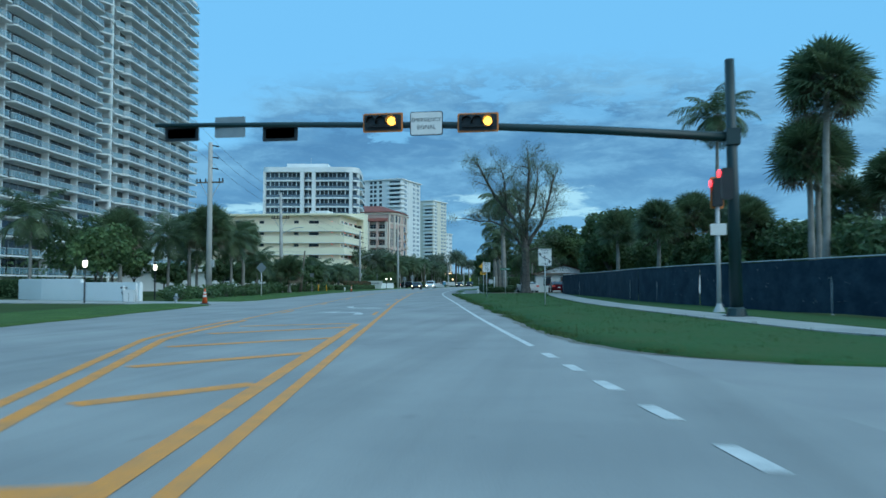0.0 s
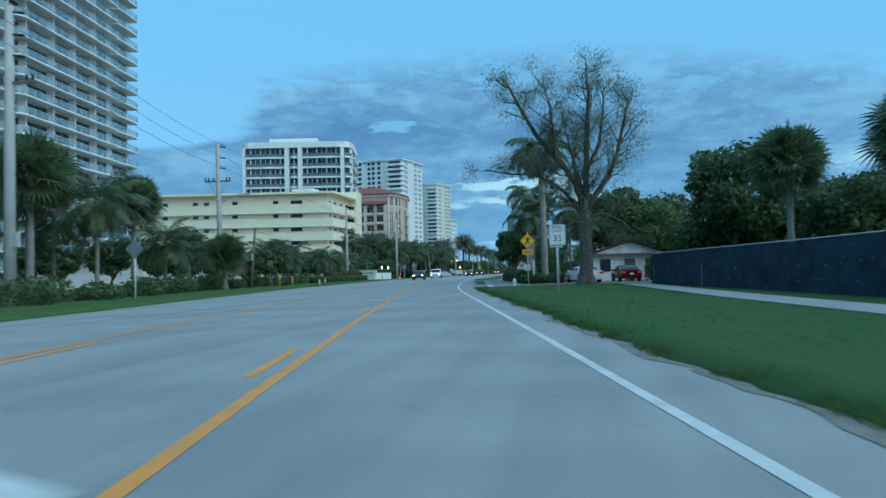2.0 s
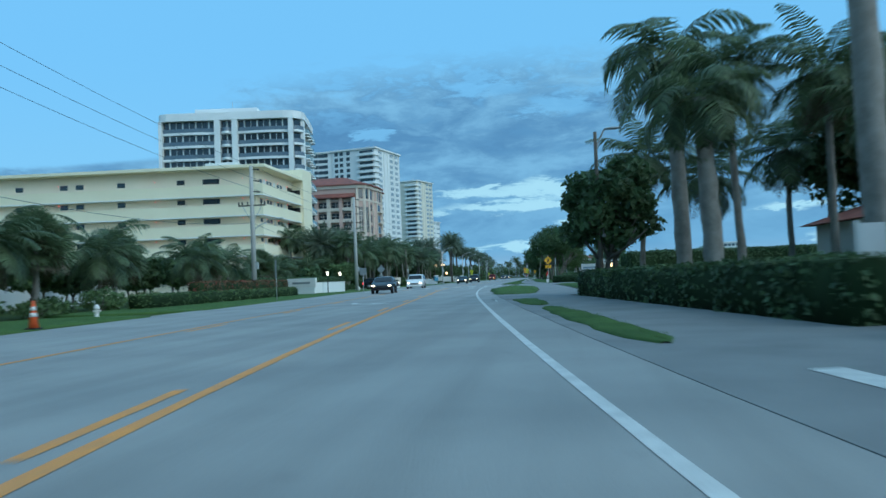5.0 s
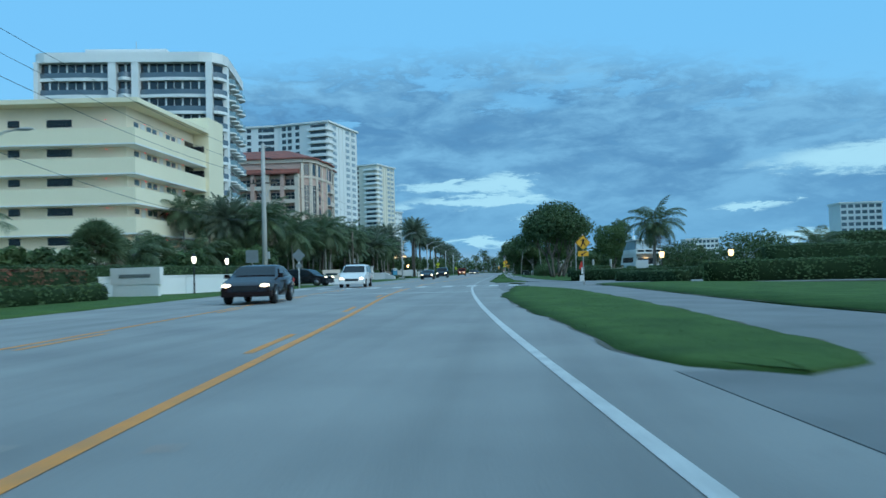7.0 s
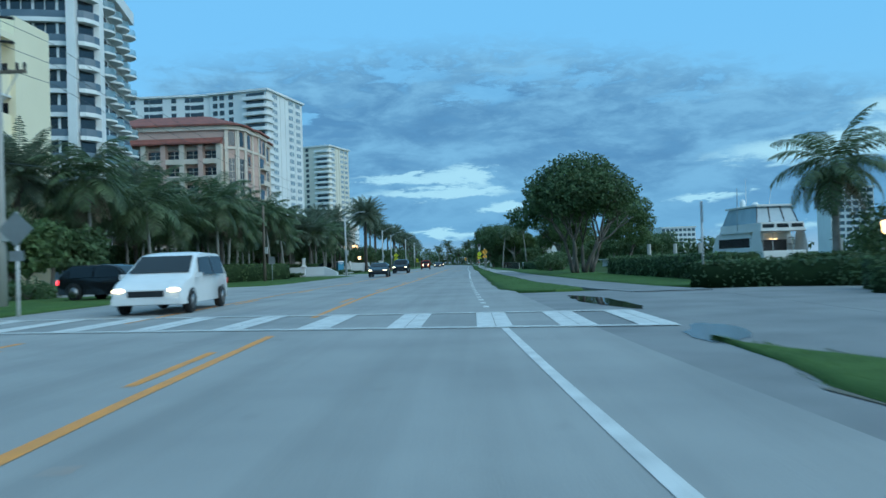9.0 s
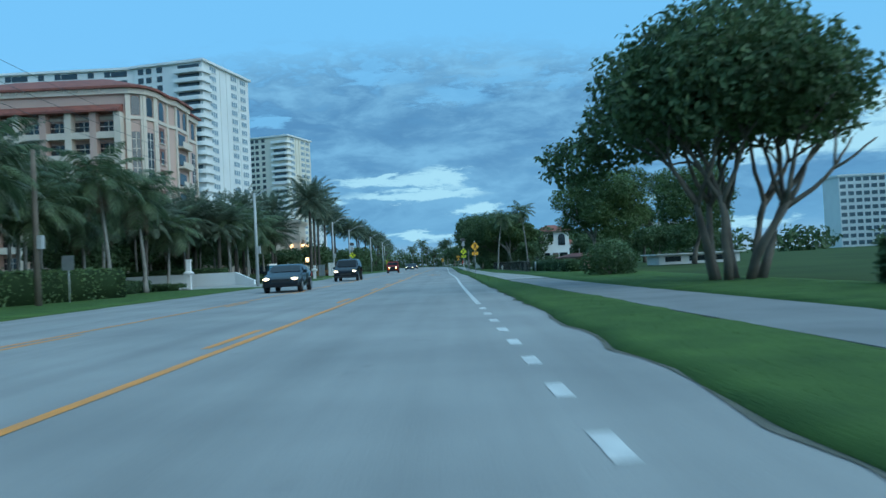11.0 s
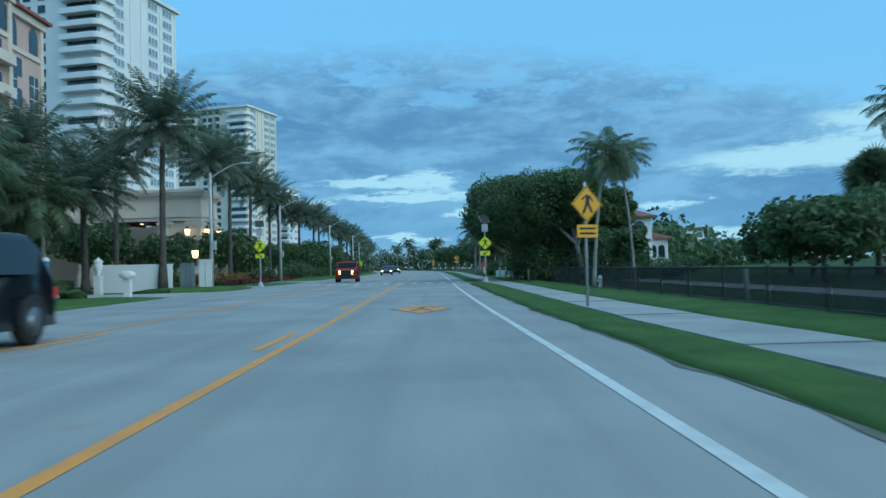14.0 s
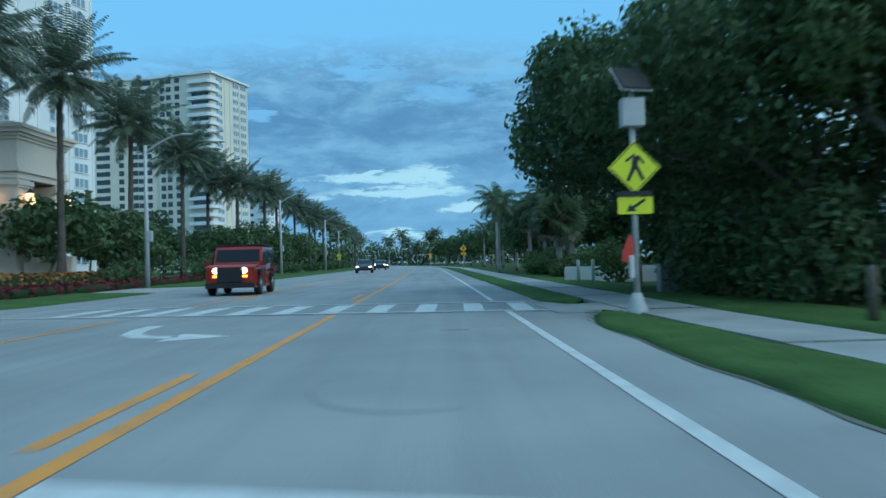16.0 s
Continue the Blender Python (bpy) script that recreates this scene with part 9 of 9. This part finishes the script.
def vehicle(name, x, y, turn, paint, label, L=4.7, W=1.82, H=1.45, bonnet=0.98, deck=1.02, kind="sedan", lit=True, tail=False):
    """A car that looks along -y: side profile lofted across the width, glass, lamps and wheels."""
    t = thing(name, label, "car", pose(x, y, 0.0, 0, 0, turn))
    f, b = -L / 2, L / 2
    prof = {
        "sedan": [(f, 0.45), (f + 0.05, 0.68), (f + 0.35, bonnet - 0.16), (f + 1.25, bonnet), (f + 2.05, H - 0.06), (f + 2.6, H), (b - 1.55, H - 0.04), (b - 0.75, deck + 0.03), (b - 0.08, deck - 0.04), (b, 0.6), (b - 0.03, 0.38)],
        "suv": [(f, 0.5), (f + 0.05, 0.85), (f + 0.3, bonnet - 0.08), (f + 1.2, bonnet + 0.05), (f + 1.9, H - 0.08), (f + 2.4, H), (b - 0.7, H - 0.02), (b - 0.3, H - 0.25), (b - 0.08, deck), (b, 0.7), (b - 0.03, 0.42)],
        "van": [(f, 0.42), (f + 0.03, 0.7), (f + 0.35, bonnet - 0.12), (f + 1.0, bonnet + 0.04), (f + 2.0, H - 0.08), (f + 2.6, H), (b - 0.6, H - 0.02), (b - 0.2, H - 0.3), (b - 0.05, deck), (b, 0.65), (b - 0.03, 0.38)],
        "jeep": [(f + 0.1, 0.55), (f + 0.1, 1.02), (f + 0.2, 1.1), (f + 1.35, 1.14), (f + 1.62, H - 0.1), (f + 1.8, H), (b - 0.35, H), (b - 0.2, H - 0.1), (b - 0.2, 1.1), (b - 0.2, 0.6), (b - 0.22, 0.5)],
    }[kind]
    belt = bonnet - 0.02
    rows = []
    for u, k, drop in ((-1, 0.965, 0.10), (-0.975, 0.99, 0.05), (-0.9, 1.0, 0.02), (-0.55, 1.0, 0.004), (0, 1.0, 0.0), (0.55, 1.0, 0.004), (0.9, 1.0, 0.02), (0.975, 0.99, 0.05), (1, 0.965, 0.10)):
        row = []
        for yy, zz in prof:
            inset = max(0.0, (zz - belt)) / max(0.1, H - belt)
            xx = u * W / 2 * (1 - (0.06 if kind == "jeep" else 0.2) * inset)
            nose = 0.94 if abs(yy) > L / 2 - 0.5 and abs(u) > 0.8 else 1.0
            arch = drop * (0.45 + 0.55 * inset) if zz > 0.6 else 0.0
            row.append((xx * nose, yy * k, zz - arch))
        rows.append(row + [(u * W / 2 * 0.96, b - 0.1, 0.28), (u * W / 2 * 0.96, f + 0.1, 0.28)])
    body = part("body", Mesh().loft(rows), paint, t, "", None, True)
    body.data.set_sharp_from_angle(angle=radians(40))
    def prof_z(yy):
        return float(np.interp(yy, [p[0] for p in prof[1:-2]], [p[1] for p in prof[1:-2]]))
    # glass
    i = 3
    (ya, za), (yb, zb) = prof[i], prof[i + 1]
    k0, k1 = 0.12, 0.9
    def on(k, s, out=0.012):
        yy, zz = ya + (yb - ya) * k, za + (zb - za) * k
        inset = max(0.0, (zz - belt)) / max(0.1, H - belt)
        return (s * W / 2 * 0.88 * (1 - (0.06 if kind == "jeep" else 0.2) * inset), yy - out, zz + out)
    part("windscreen", Mesh().add([on(k0, -1), on(k0, 1), on(k1, 1), on(k1, -1)], [(0, 1, 2, 3)]), CARGLASS, t, "dark windscreen")
    y0, y1 = yb - 0.15, {"sedan": b - 1.35, "suv": b - 0.75, "van": b - 0.65, "jeep": b - 0.45}[kind]
    for s in (-1, 1):
        for a, c in ((y0 - 0.25, (y0 + y1) / 2 - 0.06), ((y0 + y1) / 2 + 0.04, y1)):
            q = []
            for yy, zz in ((a, belt + 0.06), (c, belt + 0.06), (c, H - 0.14), (max(a, yb - 0.05) if a < yb else a, H - 0.14)):
                zz = min(zz, prof_z(yy) - 0.08)
                inset = max(0.0, (zz - belt)) / max(0.1, H - belt)
                q.append((s * (W / 2 * (1 - (0.06 if kind == "jeep" else 0.2) * inset) + 0.012), yy, zz))
            part("side_window", Mesh().add(q, [(0, 1, 2, 3)]), CARGLASS, t)
        part("mirror", Mesh().box(s * W / 2 - 0.02 if s > 0 else s * W / 2 - 0.16, s * W / 2 + 0.16 if s > 0 else s * W / 2 + 0.02, yb - 0.75, yb - 0.6, belt - 0.02, belt + 0.13), paint, t)
        zl = 0.68 if kind in ("sedan", "van") else 0.82
        if kind == "jeep":
            part("headlight", plate([(s * 0.5 + 0.11 * math.cos(a), 0.9 + 0.11 * math.sin(a)) for a in [2 * math.pi * k / 14 for k in range(14)]], f + 0.06, f + 0.11), HEADLAMP if lit else GLASSBLUE, t, "round lit headlight")
            part("indicator", Mesh().box(s * 0.5 - 0.1, s * 0.5 + 0.1, f + 0.05, f + 0.11, 0.66, 0.74), AMBER, t, "amber indicator")
        else:
            part("headlight", Mesh().loft([[(s * W * (0.37 + 0.085 * q * math.cos(a)), yy, zl + 0.062 * q * math.sin(a)) for a in [2 * math.pi * k / 12 for k in range(12)]] for yy, q in ((f + 0.3, 1.0), (f + 0.02, 1.0), (f - 0.02, 0.7))]), HEADLAMP if lit else GLASSBLUE, t, "headlight")
        part("tail_light", Mesh().box(min(s * W * 0.28, s * W * 0.47), max(s * W * 0.28, s * W * 0.47), b - 0.12, b + 0.01, 0.74, 0.92), REDLIT if tail else RED, t, "red tail light")
        r = 0.33 if kind in ("sedan", "van") else 0.38
        for yy in (f + 0.9, b - 0.95):
            wheel(t, s * (W / 2 - 0.1), yy, r, 0.22)
            arch = Mesh().loft([[(s * (W / 2 + 0.008), yy + q * math.cos(a), r + q * math.sin(a)) for a in [radians(-5 + 190 * k / 12) for k in range(13)]] for q in (r * 1.0, r * 1.17)], closed=False)
            part("wheel_arch", arch, BLACK, t)
    part("grille", Mesh().box(-W * 0.24, W * 0.24, f - 0.012, f + 0.2, 0.5, 0.66 if kind != "jeep" else 1.0), BLACK, t, "dark front grille")
    part("bumper", Mesh().box(-W * 0.46, W * 0.46, f - 0.03, f + 0.2, 0.3, 0.46), BLACK if kind in ("jeep", "suv") else paint, t)
    part("plate_bar", Mesh().box(-0.16, 0.16, b - 0.02, b + 0.015, 0.62, 0.74), SIGNWHITE, t)
    if kind == "sedan":
        part("rear_window", Mesh().add([(-W * 0.34, b - 1.42, H - 0.09), (W * 0.34, b - 1.42, H - 0.09), (W * 0.39, b - 0.8, deck + 0.08), (-W * 0.39, b - 0.8, deck + 0.08)], [(0, 3, 2, 1)]), CARGLASS, t)
    else:
        part("rear_window", Mesh().box(-W * 0.36, W * 0.36, b - 0.26, b - 0.16, deck + 0.12, H - 0.22), CARGLASS, t)
    if kind == "jeep":
        part("hardtop", Mesh().box(-W * 0.46, W * 0.46, f + 1.75, b - 0.2, H, H + 0.05), BLACK, t, "black hardtop")
        for s in (-1, 1):
            for yy in (f + 0.9, b - 0.95):
                part("fender", Mesh().box(min(s * W * 0.42, s * W * 0.56), max(s * W * 0.42, s * W * 0.56), yy - 0.5, yy + 0.5, 0.86, 0.93), BLACK, t)
    return t


vehicle("sedan", -4.9, 152.4, 6, carpaint("dark_maroon_paint", (0.016, 0.008, 0.009)), "dark maroon sedan with lit headlights in oncoming lane", 4.8, 1.84, 1.45)
vehicle("minivan", -7.4, 182.5, 4, carpaint("white_paint", (0.70, 0.71, 0.71)), "white minivan with lit headlights in oncoming lane", 5.1, 2.0, 1.76, 1.02, 1.05, "van")
vehicle("estate_car", -14.4, 193.5, 78, carpaint("black_paint", (0.010, 0.011, 0.013)), "black estate car waiting at the driveway mouth", 4.9, 1.9, 1.62, 1.0, 1.05, "suv", True, True)
vehicle("sedan", -7.6, 235.0, 2, carpaint("charcoal_paint", (0.012, 0.015, 0.019)), "black sedan with lit headlights in oncoming lane", 4.8, 1.86, 1.42)
vehicle("suv", -7.9, 261.2, 1, carpaint("black_blue_paint", (0.010, 0.012, 0.016)), "black suv with lit headlights in oncoming lane", 5.1, 2.0, 1.85, 1.1, 1.1, "suv")
vehicle("jeep", -8.1, 317.0, 2, carpaint("dark_red_paint", (0.27, 0.03, 0.022)), "dark red off-road jeep with lit round headlights", 4.3, 1.86, 1.82, 1.12, 1.1, "jeep")
vehicle("parked_car", 19.3, 99.6, -162, carpaint("white_car_paint", (0.72, 0.72, 0.72)), "white coupe parked on a brick forecourt", 4.6, 1.85, 1.38, 0.98, 1.05, "sedan", False)
vehicle("parked_car", 22.9, 102.5, -172, carpaint("red_car_paint", (0.075, 0.005, 0.012)), "dark red sedan parked on a brick forecourt", 4.5, 1.82, 1.42, 0.98, 1.02, "sedan", False)
for x, y, k in ((-8.3, 372, 0), (-8.6, 402, 1), (-9.5, 425, 0)):
    vehicle("far_car", x, y, 3, carpaint("distant_car_paint", (0.03, 0.03, 0.035)), "distant oncoming car with lit headlights", 4.6, 1.85, 1.5, 1.0, 1.05, "suv" if k else "sedan")


def yacht():
    t = thing("motor_yacht", "white flybridge motor yacht moored behind a hedge", "boat", pose(17.6, 204.6, -0.05, 0, 0, 8) @ Matrix.Diagonal((0.52, 0.56, 0.86, 1)))
    W, L = 2.45, 6.6
    part("hull", Mesh().loft([[(-W * k, y, 1.5), (-W * 0.82 * k, y, 0.0), (W * 0.82 * k, y, 0.0), (W * k, y, 1.5)] for y, k in ((-L, 0.96), (-L * 0.3, 1.0), (L * 0.4, 0.85), (L, 0.15))]), TRIMWHITE, t, "glossy white hull")
    part("cabin", Mesh().loft([[(-W * 0.9, y0, z), (W * 0.9, y0, z), (W * 0.9, y1, z), (-W * 0.9, y1, z)] for y0, y1, z in ((-4.6, 4.2, 1.5), (-4.3, 3.2, 2.55), (-4.3, 2.8, 2.7))]), TRIMWHITE, t)
    part("saloon_door", Mesh().box(-1.5, 1.5, -4.66, -4.5, 1.1, 2.2), BLACK, t, "dark lit cockpit opening")
    part("cockpit_light", Mesh().box(-0.4, 0.4, -4.75, -4.67, 2.2, 2.26), LAMPWARM, t)
    part("flybridge", Mesh().box(-W * 0.98, W * 0.98, -6.6, 2.0, 2.7, 2.85), TRIMWHITE, t)
    part("coaming", Mesh().box(-W * 0.95, W * 0.95, -6.5, -6.42, 2.85, 3.25).box(-W * 0.95, -W * 0.9, -6.42, 1.8, 2.85, 3.25).box(W * 0.9, W * 0.95, -6.42, 1.8, 2.85, 3.25), TRIMWHITE, t)
    part("clear_enclosure", Mesh().loft([[(-W * 0.92, -5.6, 3.25), (W * 0.92, -5.6, 3.25), (W * 0.92, 1.6, 3.25), (-W * 0.92, 1.6, 3.25)], [(-W * 0.74, -5.0, 4.3), (W * 0.74, -5.0, 4.3), (W * 0.74, 0.8, 4.3), (-W * 0.74, 0.8, 4.3)]]), CLEARVINYL, t, "clear plastic enclosure")
    for s in (-1, -0.35, 0.35, 1):
        part("frame_tube", Mesh().tube([(s * W * 0.93, -5.64, 3.2), (s * W * 0.75, -5.04, 4.32)], 0.05, 6), BLACK, t)
    for k, x in enumerate((-1.55, 0.0, 1.55)):
        part("bridge_window", Mesh().box(x - 0.62, x + 0.62, -6.53, -6.505, 2.92, 3.16), GLASSDARK, t)
    for z in (2.66, 2.28, 1.86):
        part("rub_rail", Mesh().box(-W * 0.985, W * 0.985, -6.64, -6.6, z, z + 0.05) if z > 2.5 else Mesh().box(-W * 0.99, -1.7, -4.72, -4.66, z, z + 0.05).box(1.7, W * 0.99, -4.72, -4.66, z, z + 0.05), BLACK, t, "dark rub rail")
    for x in (-2.2, -1.1, 1.1, 2.2):
        part("stanchion", Mesh().tube([(x, -6.45, 1.5), (x, -6.45, 2.7)], 0.04, 6), GALV, t)
    part("transom", Mesh().box(-W * 0.93, W * 0.93, -6.75, -6.6, 0.5, 1.45), TRIMWHITE, t)
    part("antenna", Mesh().tube([(-1.3, -2, 4.4), (-1.5, -2.4, 6.2)], 0.03, 5).tube([(1.3, -2, 4.4), (1.4, -2.4, 5.8)], 0.03, 5), TRIMWHITE, t)
    part("outrigger", Mesh().tube([(-W * 0.98, -2, 2.8), (-W * 1.15, -3.0, 5.6)], 0.035, 5), GALV, t)
    part("dome", Mesh().turned([(0.28, 4.42), (0.3, 4.7), (0.22, 4.9), (0.05, 4.98)], 12, (-0.9, -0.6)), TRIMWHITE, t, "white satellite dome", None, True)
    part("hardtop", Mesh().box(-W * 0.82, W * 0.82, -5.3, 1.2, 4.3, 4.42), TRIMWHITE, t)
    part("radar", Mesh().turned([(0.35, 4.42), (0.38, 4.6), (0.2, 4.75)], 12, (0.3, -1)), TRIMWHITE, t)
    for s in (-1, 1):
        part("wing_panel", Mesh().add([(s * W * 0.98, -6.4, 2.7), (s * W * 0.98, -5.0, 2.7), (s * W * 0.99, -4.2, 1.5), (s * W * 0.99, -6.9, 1.5)], [(0, 1, 2, 3)]), TRIMWHITE, t)
        part("side_window", Mesh().box(s * W * 0.9 - 0.02, s * W * 0.9 + 0.02, -4.0, 2.5, 1.75, 2.35), GLASSDARK, t)
    return t


yacht()
for x, y in ((17.0, 188.6), (22.4, 188.0)):
    t = thing("dock_lamp", "square lit lantern on a post above the hedge", "lamp", pose(x, y, -0.05))
    part("post", Mesh().tube([(0, 0, 0), (0, 0, 1.75)], 0.04, 7), BLACK, t)
    part("lantern", Mesh().loft([[(-a, -a, z), (a, -a, z), (a, a, z), (-a, a, z)] for a, z in ((0.1, 1.75), (0.15, 1.85), (0.17, 2.2), (0.12, 2.26))]), LAMPWARM, t, "glowing warm lantern glass")
    part("cap", Mesh().loft([[(-a, -a, z), (a, -a, z), (a, a, z), (-a, a, z)] for a, z in ((0.19, 2.26), (0.03, 2.4))]), BLACK, t)
dock = thing("mooring_dock", "row of pale wooden dock piles by the water", "dock")
for k in range(12):
    part("pile", Mesh().tube([(14 + 2.2 * k, 214 + 1.5 * (k % 3), -0.05), (14 + 2.2 * k, 214 + 1.5 * (k % 3), 2.0)], 0.14, 7), POLEGREY, dock)

# ---- the far distance ----


def far_block(x, y, w, d, h, label, storeys, cols):
    t = thing("distant_block", label, "building", pose(x, y, -0.06))
    part("wall", Mesh().box(0, w, 0, d, 0, h), STUCCO, t)
    part("roof", Mesh().box(-0.5, w + 0.5, -0.5, d + 0.5, h, h + 0.8), TRIMWHITE, t)
    win = Mesh().box(-w / cols * 0.36, w / cols * 0.36, -0.1, 0, 0, h / storeys * 0.55).data("window_band", GLASSBLUE)
    for i in range(storeys):
        for k in range(cols):
            part("window", win, None, t, "", pose(w * (k + 0.5) / cols, 0, h * (i + 0.3) / storeys))
    return t


far_block(114, 620, 20, 14, 17.5, "distant white waterfront apartment block", 6, 8)
far_block(195, 480, 22, 16, 52, "distant pale apartment tower across the water", 16, 7)
far_block(168, 522, 20, 14, 30, "distant white apartment tower beyond the trees", 10, 6)
far_block(-6, 700, 30, 14, 12, "distant flat-roofed white building beyond trees", 3, 8)
for name, pts, n, size in (("far_trees", [(60 + 14 * k, 420 + 30 * math.sin(k * 0.9) - 6 * k, 3.0, 10, 8, 4.6) for k in range(30)], 16000, 0.9),
                           ("far_trees", [(-34 + 10 * k - 0.0, 590 + 12 * math.sin(k * 1.7), 4.0, 8, 7, 5.2 + 1.5 * math.sin(k * 2.2)) for k in range(12)], 16000, 0.55),
                           ("far_trees", [(24 + 9 * k, 345 + 30 * k, 3.2, 9, 14, 4.2) for k in range(10)], 14000, 0.6),
                           ("far_trees", [(-140 + 9 * k, 330 + 9 * k, 3.2, 9, 9, 4.6) for k in range(14)], 9000, 0.6),
                           ("far_trees", [(48 + 6 * k, 20 + 14 * k, 3.0, 7, 9, 4.4) for k in range(12)], 14000, 0.4),
                           ("far_trees", [(-40 - 2 * k, 40 + 16 * k, 3.0, 6, 9, 4.0) for k in range(8)], 12000, 0.35)):
    tagged(new(name, leaf_cloud(pts, n, size, 5 + n + int(pts[0][0]), 0.3, 0.3).data(name, LEAFDARK)), "dark belt of distant trees", "trees", "", "stuff")
for k in range(9):
    palm(-16 + 3.4 * k + math.sin(k * 2.0), 560 + 6 * math.sin(k), 9 + 2.5 * math.sin(k * 1.7), "coconut", 1.1)
